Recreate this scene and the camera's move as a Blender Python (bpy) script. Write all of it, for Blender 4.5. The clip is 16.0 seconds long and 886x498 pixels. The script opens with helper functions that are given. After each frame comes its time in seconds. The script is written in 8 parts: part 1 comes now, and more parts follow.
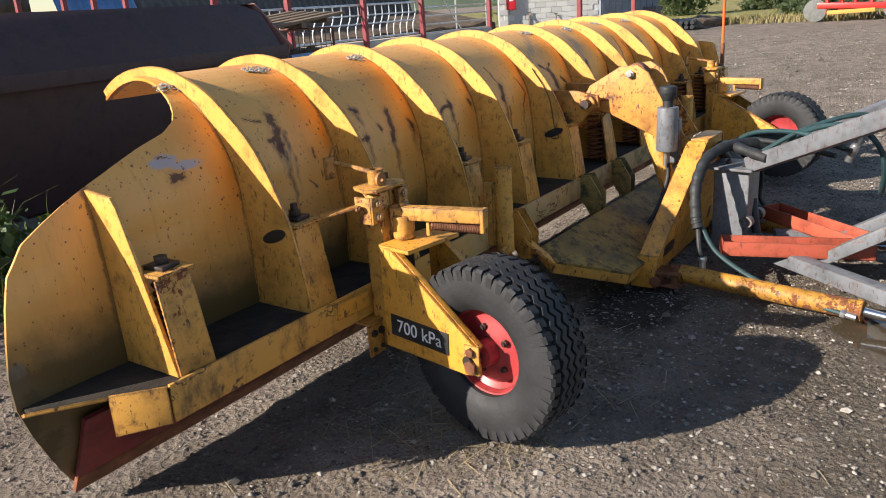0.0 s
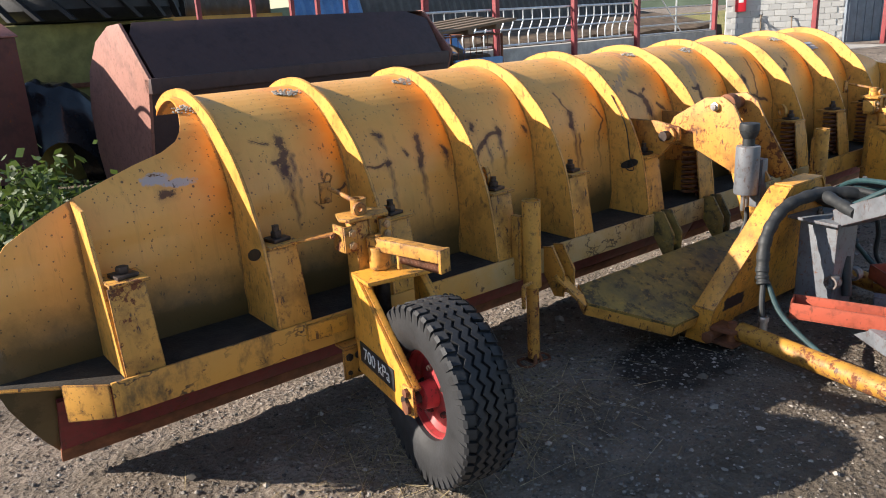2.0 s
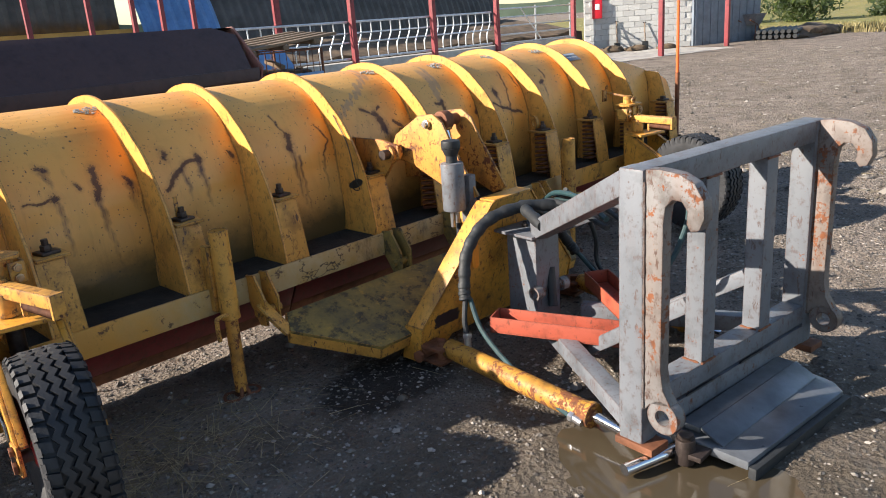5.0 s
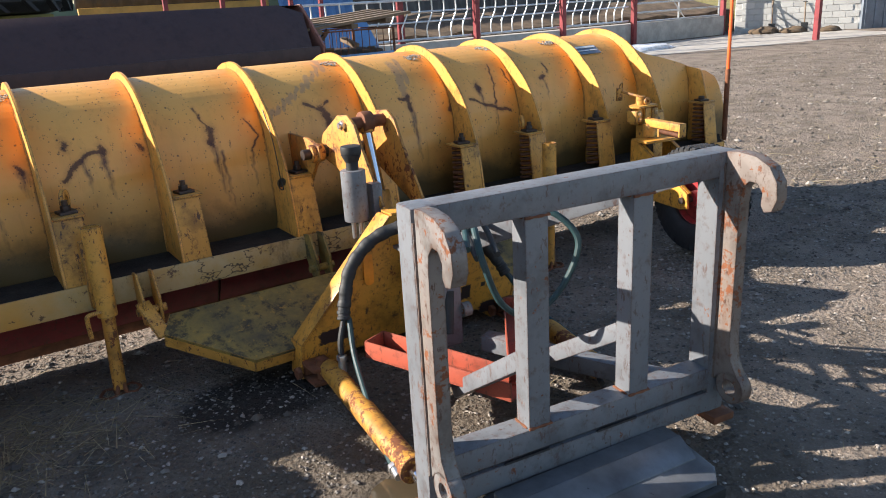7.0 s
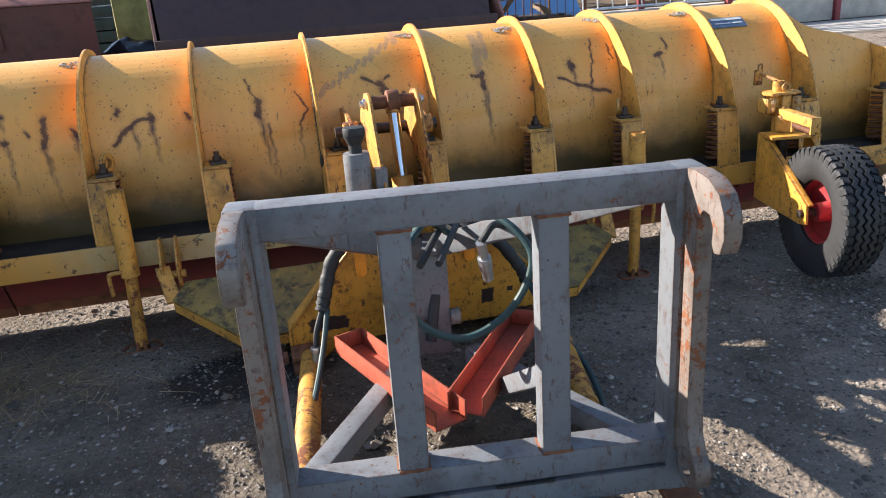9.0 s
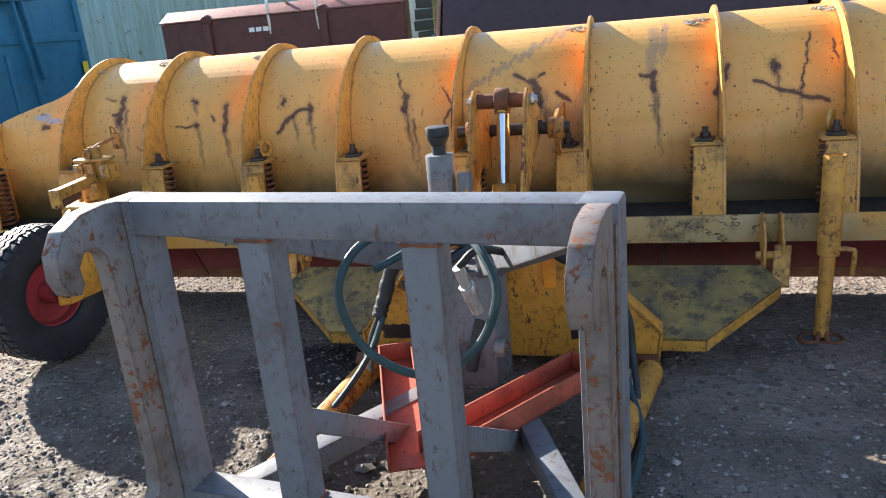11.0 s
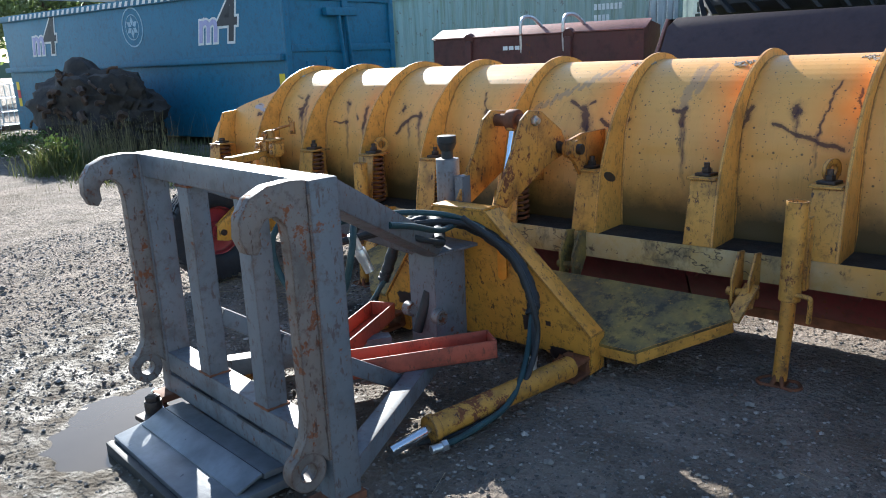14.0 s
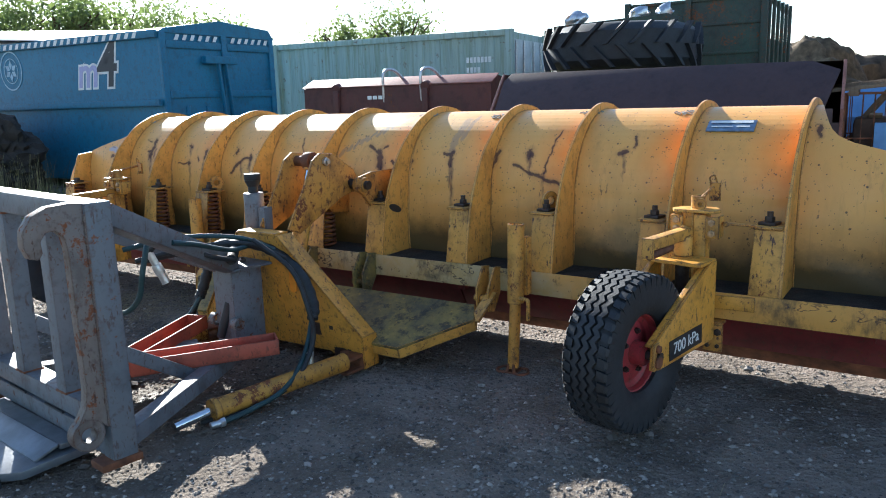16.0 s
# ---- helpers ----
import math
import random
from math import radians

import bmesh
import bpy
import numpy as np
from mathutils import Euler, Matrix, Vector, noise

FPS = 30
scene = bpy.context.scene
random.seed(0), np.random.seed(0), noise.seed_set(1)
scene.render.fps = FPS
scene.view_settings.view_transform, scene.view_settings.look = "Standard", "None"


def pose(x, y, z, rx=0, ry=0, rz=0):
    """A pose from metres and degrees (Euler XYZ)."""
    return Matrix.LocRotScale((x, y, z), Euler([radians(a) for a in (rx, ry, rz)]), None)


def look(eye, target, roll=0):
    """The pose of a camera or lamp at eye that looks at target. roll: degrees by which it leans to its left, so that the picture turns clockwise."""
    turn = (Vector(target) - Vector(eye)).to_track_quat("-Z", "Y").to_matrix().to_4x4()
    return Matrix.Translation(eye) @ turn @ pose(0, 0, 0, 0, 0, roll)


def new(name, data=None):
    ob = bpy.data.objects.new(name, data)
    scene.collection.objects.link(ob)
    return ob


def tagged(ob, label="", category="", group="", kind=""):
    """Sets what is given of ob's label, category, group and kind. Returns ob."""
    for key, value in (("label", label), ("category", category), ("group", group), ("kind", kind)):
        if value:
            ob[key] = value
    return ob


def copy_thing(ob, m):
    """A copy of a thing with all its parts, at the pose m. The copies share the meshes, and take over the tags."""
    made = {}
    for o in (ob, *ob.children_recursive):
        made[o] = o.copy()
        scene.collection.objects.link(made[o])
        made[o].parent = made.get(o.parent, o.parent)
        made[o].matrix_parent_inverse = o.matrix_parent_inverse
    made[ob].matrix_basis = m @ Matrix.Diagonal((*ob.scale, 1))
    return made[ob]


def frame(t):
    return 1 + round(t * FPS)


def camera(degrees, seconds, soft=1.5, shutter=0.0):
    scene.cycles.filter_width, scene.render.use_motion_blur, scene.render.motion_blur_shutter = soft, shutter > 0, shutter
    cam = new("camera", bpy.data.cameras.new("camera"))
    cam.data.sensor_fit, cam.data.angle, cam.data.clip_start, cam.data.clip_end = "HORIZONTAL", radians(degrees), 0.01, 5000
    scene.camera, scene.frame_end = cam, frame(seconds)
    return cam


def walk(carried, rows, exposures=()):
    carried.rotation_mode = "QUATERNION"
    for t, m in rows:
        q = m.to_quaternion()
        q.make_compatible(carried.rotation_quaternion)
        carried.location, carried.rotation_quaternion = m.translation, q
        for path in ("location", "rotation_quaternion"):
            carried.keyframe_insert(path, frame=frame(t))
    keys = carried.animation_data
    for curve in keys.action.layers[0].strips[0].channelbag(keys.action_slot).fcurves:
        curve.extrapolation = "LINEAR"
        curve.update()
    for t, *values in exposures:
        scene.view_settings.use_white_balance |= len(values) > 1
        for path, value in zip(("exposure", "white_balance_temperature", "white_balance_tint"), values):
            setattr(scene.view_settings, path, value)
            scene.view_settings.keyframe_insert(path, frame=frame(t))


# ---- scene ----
cam = camera(60.6, 16.0, 1.0)
PATH = [
    (0, (0.228, -0.016, 1.485), (1.781, 1.088, 0.876), -3.8),
    (0.5, (0.351, -0.277, 1.493), (1.807, 0.956, 0.893), -3.6),
    (1, (0.475, -0.448, 1.493), (1.825, 0.905, 0.902), -3.4),
    (1.5, (0.712, -0.548, 1.505), (1.961, 0.9, 0.919), -3.2),
    (2, (0.877, -0.621, 1.564), (2.044, 0.895, 0.979), -3.1),
    (2.5, (1.069, -0.784, 1.573), (2.201, 0.759, 0.991), -3.2),
    (3, (1.212, -0.92, 1.587), (2.363, 0.611, 1.011), -3.3),
    (3.5, (1.246, -0.985, 1.596), (2.46, 0.499, 1.027), -3.6),
    (4, (1.287, -1.038, 1.592), (2.575, 0.385, 1.029), -4.0),
    (4.5, (1.389, -1.087, 1.581), (2.73, 0.283, 1.014), -4.2),
    (5, (1.631, -1.18, 1.561), (2.987, 0.171, 0.983), -4.2),
    (5.2, (1.738, -1.217, 1.571), (3.09, 0.136, 0.988), -4.2),
    (7.3, (2.866, -1.725, 1.59), (3.82, -0.082, 0.967), -3.2),
    (7.5, (2.953, -1.742, 1.582), (3.847, -0.065, 0.956), -3.2),
    (8, (3.256, -1.813, 1.567), (3.996, -0.07, 0.924), -3.2),
    (8.2, (3.372, -1.84, 1.569), (4.049, -0.075, 0.917), -3.3),
    (10.3, (4.659, -1.692, 1.455), (4.533, 0.201, 0.823), -5.2),
    (10.5, (4.765, -1.66, 1.435), (4.53, 0.227, 0.813), -5.4),
    (11, (5.007, -1.5, 1.421), (4.486, 0.338, 0.829), -5.4),
    (11.5, (5.225, -1.425, 1.411), (4.407, 0.306, 0.833), -4.7),
    (12, (5.528, -1.416, 1.381), (4.435, 0.155, 0.801), -3.4),
    (12.5, (5.803, -1.491, 1.354), (4.545, -0.044, 0.784), -2.5),
    (13, (6.063, -1.511, 1.368), (4.747, -0.106, 0.825), -2.4),
    (13.5, (6.324, -1.462, 1.367), (5.013, -0.044, 0.849), -2.5),
    (14, (6.545, -1.435, 1.373), (5.28, 0.033, 0.88), -2.5),
    (14.5, (6.764, -1.481, 1.363), (5.564, 0.049, 0.895), -2.4),
    (15, (6.975, -1.552, 1.381), (5.835, 0.031, 0.941), -2.2),
    (15.5, (7.203, -1.59, 1.388), (6.103, 0.028, 0.974), -1.9),
    (16, (7.477, -1.637, 1.388), (6.386, -0.007, 1.0), -1.7),
]
walk(cam, [(t, look(eye, target, roll)) for t, eye, target, roll in PATH],
     [(0, 1.0, 6700, 12), (2, 1.15, 6700, 12), (5, 1.25, 6700, 12), (8, 1.4, 6600, 12), (10.5, 2.0, 6500, 12), (11.5, 1.85, 6300, 11), (12.5, 1.55, 6050, 9), (16, 1.65, 5850, 7)])

# ---- light ----
SUN_AZ, SUN_EL = 148.0, 25.0        # from +X towards +Y, above the ground
sun_dir = Vector((math.cos(radians(SUN_EL)) * math.cos(radians(SUN_AZ)), math.cos(radians(SUN_EL)) * math.sin(radians(SUN_AZ)), math.sin(radians(SUN_EL))))
world = bpy.data.worlds.new("sky")
scene.world = world
world.use_nodes = True
wn = world.node_tree.nodes
sky = wn.new("ShaderNodeTexSky")
sky.sky_type, sky.sun_disc = "NISHITA", False
sky.sun_elevation, sky.sun_rotation = radians(SUN_EL), radians(90 - SUN_AZ)
sky.air_density, sky.dust_density, sky.ozone_density = 1.0, 0.35, 1.5
wn["Background"].inputs["Strength"].default_value = 0.086
world.node_tree.links.new(sky.outputs[0], wn["Background"].inputs["Color"])
lamp = bpy.data.lights.new("sun", "SUN")
lamp.energy, lamp.angle, lamp.color = 4.9, radians(0.5), (1.0, 0.93, 0.82)
sun = new("sun", lamp)
sun.matrix_world = look(sun_dir * 40, (0, 0, 0))


# ---- materials ----
class Net:
    """A small builder of node materials."""

    def __init__(self, name):
        self.mat = bpy.data.materials.new(name)
        self.mat.use_nodes = True
        self.tree = self.mat.node_tree
        self.bsdf = self.tree.nodes["Principled BSDF"]
        self.coord = self.node("ShaderNodeTexCoord").outputs["Object"]

    def node(self, kind, **props):
        n = self.tree.nodes.new(kind)
        for k, v in props.items():
            if k == "operation":
                n.operation = v
            elif k == "data_type":
                n.data_type = v
            elif k == "blend_type":
                n.blend_type = v
            elif k == "feature":
                n.feature = v
            elif k == "distance":
                n.distance = v
        return n

    def put(self, socket, value):
        if isinstance(value, bpy.types.NodeSocket):
            self.tree.links.new(value, socket)
        else:
            socket.default_value = value

    def scaled(self, sx, sy, sz, at=None):
        n = self.node("ShaderNodeMapping")
        self.put(n.inputs["Vector"], at or self.coord)
        n.inputs["Scale"].default_value = (sx, sy, sz)
        return n.outputs[0]

    def noise(self, scale, detail=4, rough=0.55, at=None):
        n = self.node("ShaderNodeTexNoise")
        self.put(n.inputs["Vector"], at or self.coord)
        n.inputs["Scale"].default_value, n.inputs["Detail"].default_value, n.inputs["Roughness"].default_value = scale, detail, rough
        return n.outputs["Fac"]

    def cells(self, scale, feature="F1", at=None, out="Distance"):
        n = self.node("ShaderNodeTexVoronoi", feature=feature)
        self.put(n.inputs["Vector"], at or self.coord)
        n.inputs["Scale"].default_value = scale
        return n.outputs[out]

    def step(self, value, lo, hi):
        n = self.node("ShaderNodeMapRange")
        self.put(n.inputs["Value"], value)
        n.inputs["From Min"].default_value, n.inputs["From Max"].default_value = lo, hi
        return n.outputs[0]

    def calc(self, op, a, b=0.0):
        n = self.node("ShaderNodeMath", operation=op)
        self.put(n.inputs[0], a)
        self.put(n.inputs[1], b)
        return n.outputs[0]

    def mix(self, fac, a, b, blend="MIX"):
        n = self.node("ShaderNodeMix", data_type="RGBA", blend_type=blend)
        self.put(n.inputs[0], fac)
        for s, v in ((n.inputs[6], a), (n.inputs[7], b)):
            self.put(s, (*v, 1) if isinstance(v, tuple) else v)
        return n.outputs[2]

    def node_channel(self, color):
        n = self.node("ShaderNodeSeparateColor")
        self.put(n.inputs[0], color)
        return n.outputs[0]

    def random(self):
        return self.node("ShaderNodeObjectInfo").outputs["Random"]

    def island(self):
        return self.node("ShaderNodeNewGeometry").outputs["Random Per Island"]

    def pos(self):
        n = self.node("ShaderNodeSeparateXYZ")
        self.put(n.inputs[0], self.coord)
        return n.outputs

    def done(self, color, rough=0.6, metal=0.0, bump=None, strength=0.3, dist=0.01, spec=None):
        b = self.bsdf
        self.put(b.inputs["Base Color"], (*color, 1) if isinstance(color, tuple) else color)
        self.put(b.inputs["Roughness"], rough)
        self.put(b.inputs["Metallic"], metal)
        if spec is not None:
            b.inputs["Specular IOR Level"].default_value = spec
        if bump is not None:
            n = self.node("ShaderNodeBump")
            n.inputs["Strength"].default_value, n.inputs["Distance"].default_value = strength, dist
            self.put(n.inputs["Height"], bump)
            self.put(b.inputs["Normal"], n.outputs[0])
        return self.mat


def painted(name, color, dark, rust=0.5, rough=0.42, chips=0.62):
    """Old gloss paint: faded patches, dark grime, rust where it has chipped."""
    m = Net(name)
    big, fine = m.noise(1.7, 5), m.noise(22, 5)
    c = m.mix(m.step(big, 0.3, 0.75), color, dark)
    c = m.mix(m.calc("MULTIPLY", m.step(m.noise(7, 6, 0.65), 0.50, 0.66), 0.35 + 0.3 * rust), c, tuple(v * 0.4 for v in dark))
    streak = m.noise(1.0, 5, 0.6, m.scaled(16, 16, 1.6))
    c = m.mix(m.calc("MULTIPLY", m.step(streak, 0.56, 0.74), 0.3 * rust), c, (0.16, 0.06, 0.02))
    chip = m.step(m.calc("ADD", m.calc("MULTIPLY", m.noise(3.3, 3), 0.35), m.calc("MULTIPLY", m.noise(24, 8, 0.75), 0.65)), chips, chips + 0.02)
    rusty = m.mix(m.noise(40, 3), (0.10, 0.032, 0.014), (0.25, 0.085, 0.03))
    c = m.mix(m.calc("MULTIPLY", chip, min(1, rust * 1.6)), c, rusty)
    specks = m.calc("MULTIPLY", m.step(m.cells(26), 0.13, 0.07), m.step(m.noise(5, 4), 0.42, 0.6))
    nicks = m.step(m.noise(1.0, 6, 0.72, m.scaled(46, 46, 15)), 0.595, 0.625)
    soft = m.node("ShaderNodeBevel")
    soft.samples = 3
    soft.inputs["Radius"].default_value = 0.010
    dot = m.node("ShaderNodeVectorMath", operation="DOT_PRODUCT")
    m.put(dot.inputs[0], soft.outputs[0])
    m.put(dot.inputs[1], m.node("ShaderNodeNewGeometry").outputs["Normal"])
    worn = m.step(m.calc("ADD", dot.outputs["Value"], m.calc("MULTIPLY", m.calc("SUBTRACT", m.noise(30, 6, 0.7), 0.5), 0.55)), 0.98, 0.88)
    marks = m.calc("MAXIMUM", m.calc("MULTIPLY", specks, 0.8), m.calc("MULTIPLY", m.calc("MAXIMUM", nicks, worn), 0.40 + 0.55 * min(1, rust)))
    c = m.mix(marks, c, m.mix(m.noise(45, 3), (0.035, 0.02, 0.016), (0.11, 0.045, 0.025)))
    r = m.calc("ADD", m.calc("MULTIPLY", chip, 0.35), m.calc("ADD", m.calc("MULTIPLY", fine, 0.25), rough - 0.1))
    return m.done(c, r, 0.0, m.calc("SUBTRACT", m.noise(60, 4), m.calc("MULTIPLY", chip, 0.6)), 0.12, 0.004)


def plain(name, color, rough=0.6, metal=0.0, vary=0.25, scale=9.0, bump=0.15, relief=60.0):
    m = Net(name)
    c = m.mix(m.step(m.noise(scale, 5), 0.3, 0.7), tuple(v * (1 - vary) for v in color), tuple(min(1, v * (1 + vary)) for v in color))
    c = m.mix(m.calc("MULTIPLY", m.step(m.noise(scale * 6, 4), 0.5, 0.75), 0.3), c, tuple(v * 0.6 for v in color))
    return m.done(c, m.calc("ADD", m.calc("MULTIPLY", m.noise(scale * 3, 3), 0.2), rough - 0.1), metal, m.noise(relief, 4), bump, 0.005)


YELLOW, YELLOW_DARK = (0.77, 0.385, 0.080), (0.66, 0.32, 0.065)
mat_yellow = painted("yellow_paint", YELLOW, YELLOW_DARK, 0.5)
mat_yellow_worn = painted("worn_yellow_paint", (0.67, 0.34, 0.060), (0.50, 0.24, 0.050), 1.0, 0.5, 0.585)
mat_rust_yellow = painted("rusty_yellow_paint", (0.62, 0.29, 0.045), (0.44, 0.18, 0.040), 1.0, 0.55, 0.545)
mat_grey = painted("grey_paint", (0.158, 0.17, 0.19), (0.125, 0.135, 0.150), 0.55, 0.45, 0.60)
mat_red_lead = painted("red_primer", (0.42, 0.085, 0.045), (0.33, 0.065, 0.038), 0.4, 0.55, 0.68)
mat_rim = painted("red_rim_paint", (0.42, 0.045, 0.05), (0.32, 0.035, 0.04), 0.5, 0.4, 0.62)
mat_maroon = painted("maroon_steel", (0.22, 0.02, 0.025), (0.11, 0.018, 0.02), 0.5, 0.55, 0.6)
mat_rust = plain("rusty_steel", (0.17, 0.062, 0.028), 0.75, 0.1, 0.5, 14)
mat_spring = plain("brown_rusted_spring_steel", (0.15, 0.06, 0.03), 0.7, 0.2, 0.4, 30)
mat_bolt = plain("dark_bolt_steel", (0.06, 0.045, 0.04), 0.5, 0.6, 0.4, 40)
mat_chrome = plain("chrome_rod", (0.75, 0.76, 0.78), 0.15, 1.0, 0.05, 20, 0.02)
mat_zinc = plain("zinc_fitting", (0.55, 0.55, 0.56), 0.35, 0.9, 0.2, 30)
mat_rubber = plain("black_tyre_rubber", (0.018, 0.019, 0.022), 0.66, 0.0, 0.4, 8, 0.3)
mat_hose = plain("black_hose_rubber", (0.018, 0.02, 0.022), 0.62, 0.0, 0.3, 20)
mat_hose_green = plain("green_black_hose", (0.015, 0.045, 0.05), 0.55, 0.0, 0.3, 20)
mat_brown = painted("dark_brown_paint", (0.060, 0.031, 0.030), (0.046, 0.025, 0.027), 0.3, 0.62, 0.70)
mat_dirt = plain("packed_dirt", (0.035, 0.027, 0.02), 0.95, 0.0, 0.5, 12, 0.5)


# ---- mesh tools ----
def thing(name, at, label, category, group=""):
    ob = new(name)
    ob.empty_display_size = 0.1
    ob.location = at
    return tagged(ob, label, category, group)


def finish(bm, name, smooth=True):
    bmesh.ops.recalc_face_normals(bm, faces=bm.faces)
    me = bpy.data.meshes.new(name)
    bm.to_mesh(me)
    bm.free()
    if smooth:
        me.shade_smooth()
        me.set_sharp_from_angle(angle=radians(35))
    return me


def part(name, bm, material, parent=None, label="", smooth=True):
    """Links a bmesh, in world coordinates, as one mesh object under a thing or a part."""
    me = finish(bm, name, smooth)
    me.materials.append(material)
    ob = new(name, me)
    if parent is not None:
        ob.parent = parent
        if parent.parent is None:
            ob.matrix_parent_inverse = parent.matrix_basis.inverted()
    return tagged(ob, label)


def merge(bm, other, bevel=0.0):
    if bevel:
        edges = [e for e in other.edges if len(e.link_faces) == 2 and e.calc_face_angle(0) > 0.5]
        bmesh.ops.bevel(other, geom=edges, offset=bevel, segments=2, profile=0.6, affect="EDGES", clamp_overlap=True)
    me = bpy.data.meshes.new("tmp")
    other.to_mesh(me)
    other.free()
    bm.from_mesh(me)
    bpy.data.meshes.remove(me)
    return bm


def box(bm, centre, size, turn=None, bevel=0.004):
    o = bmesh.new()
    bmesh.ops.create_cube(o, size=1.0)
    m = Matrix.Translation(centre) @ (turn or Matrix.Identity(4)) @ Matrix.Diagonal((*size, 1))
    bmesh.ops.transform(o, matrix=m, verts=o.verts)
    return merge(bm, o, bevel)


def axes_to(p0, p1, up=(0, 0, 1)):
    """A turn whose z runs from p0 to p1 and whose y lies nearest to up."""
    z = (Vector(p1) - Vector(p0)).normalized()
    x = Vector(up).cross(z)
    if x.length < 1e-4:
        x = Vector((1, 0, 0)).cross(z) if abs(z.x) < 0.9 else Vector((0, 1, 0)).cross(z)
    x.normalize()
    return Matrix((x, z.cross(x), z)).transposed().to_4x4()


def bar(bm, p0, p1, w, h, up=(0, 0, 1), bevel=0.006):
    """A square bar from p0 to p1: h along up, w across."""
    p0, p1 = Vector(p0), Vector(p1)
    return box(bm, (p0 + p1) / 2, (w, h, (p1 - p0).length), axes_to(p0, p1, up), bevel)


def plate(bm, pts, push, bevel=0.002):
    """A flat polygon given thickness along push."""
    o = bmesh.new()
    face = o.faces.new([o.verts.new(p) for p in pts])
    got = bmesh.ops.extrude_face_region(o, geom=[face])
    bmesh.ops.translate(o, vec=push, verts=[v for v in got["geom"] if isinstance(v, bmesh.types.BMVert)])
    bmesh.ops.recalc_face_normals(o, faces=o.faces)
    return merge(bm, o, bevel)


def rod(bm, p0, p1, r0, r1=None, n=18, bevel=0.0, caps=True):
    p0, p1 = Vector(p0), Vector(p1)
    o = bmesh.new()
    bmesh.ops.create_cone(o, cap_ends=caps, segments=n, radius1=r0, radius2=r0 if r1 is None else r1, depth=(p1 - p0).length)
    bmesh.ops.transform(o, matrix=Matrix.Translation((p0 + p1) / 2) @ axes_to(p0, p1), verts=o.verts)
    return merge(bm, o, bevel)


def pipe(bm, p0, p1, r, wall, n=20):
    """An open tube with a wall."""
    turn = Matrix.Translation(p0) @ axes_to(p0, p1)
    length = (Vector(p1) - Vector(p0)).length
    rings = []
    for rad, z in ((r, 0), (r, length), (r - wall, length), (r - wall, 0)):
        rings.append([bm.verts.new(turn @ Vector((rad * math.cos(a), rad * math.sin(a), z))) for a in (2 * math.pi * k / n for k in range(n))])
    for i in range(4):
        a, b = rings[i], rings[(i + 1) % 4]
        for k in range(n):
            bm.faces.new((a[k], a[(k + 1) % n], b[(k + 1) % n], b[k]))
    return bm


def smooth_line(pts, steps=8):
    p = [Vector(q) for q in pts]
    p = [2 * p[0] - p[1]] + p + [2 * p[-1] - p[-2]]
    out = []
    for i in range(1, len(p) - 2):
        for s in range(steps):
            t = s / steps
            a, b, c, d = p[i - 1], p[i], p[i + 1], p[i + 2]
            out.append(0.5 * (2 * b + (c - a) * t + (2 * a - 5 * b + 4 * c - d) * t * t + (3 * b - a - 3 * c + d) * t ** 3))
    return out + [p[-2]]


def sweep(bm, line, r, n=10):
    """A round tube along a line of points; r is a number or a function of the step."""
    normal = None
    rings = []
    for i, p in enumerate(line):
        d = (line[min(i + 1, len(line) - 1)] - line[max(i - 1, 0)]).normalized()
        if normal is None:
            normal = d.orthogonal().normalized()
        normal = (normal - d * normal.dot(d)).normalized()
        side = d.cross(normal)
        rad = r(i) if callable(r) else r
        rings.append([bm.verts.new(p + rad * (math.cos(a) * normal + math.sin(a) * side)) for a in (2 * math.pi * k / n for k in range(n))])
    for a, b in zip(rings, rings[1:]):
        for k in range(n):
            bm.faces.new((a[k], a[(k + 1) % n], b[(k + 1) % n], b[k]))
    bm.faces.new(list(reversed(rings[0])))
    bm.faces.new(rings[-1])
    return bm


def hose(bm, pts, r, n=10, steps=8):
    return sweep(bm, smooth_line(pts, steps), r, n)


def coil(bm, p0, p1, radius, wire, turns, n=6, per=14):
    turn = Matrix.Translation(p0) @ axes_to(p0, p1)
    length = (Vector(p1) - Vector(p0)).length
    line = [turn @ Vector((radius * math.cos(a), radius * math.sin(a), length * k / (turns * per))) for k, a in ((k, 2 * math.pi * k / per) for k in range(int(turns * per) + 1))]
    return sweep(bm, line, wire, n)


def lathe(bm, rings, turn, n=48):
    """Turns a line of (radius, height) about the z of turn; closed on itself."""
    loops = [[bm.verts.new(turn @ Vector((r * math.cos(a), r * math.sin(a), h))) for a in (2 * math.pi * k / n for k in range(n))] for r, h in rings]
    for a, b in zip(loops, loops[1:]):
        for k in range(n):
            bm.faces.new((a[k], a[(k + 1) % n], b[(k + 1) % n], b[k]))
    return loops


def nut(bm, at, axis, r=0.014, h=0.012, stud=0.0):
    a = Vector(axis).normalized()
    rod(bm, at, Vector(at) + a * h, r, n=6, bevel=0.0015)
    if stud:
        rod(bm, Vector(at) + a * h, Vector(at) + a * (h + stud), r * 0.6, n=10)
    return bm


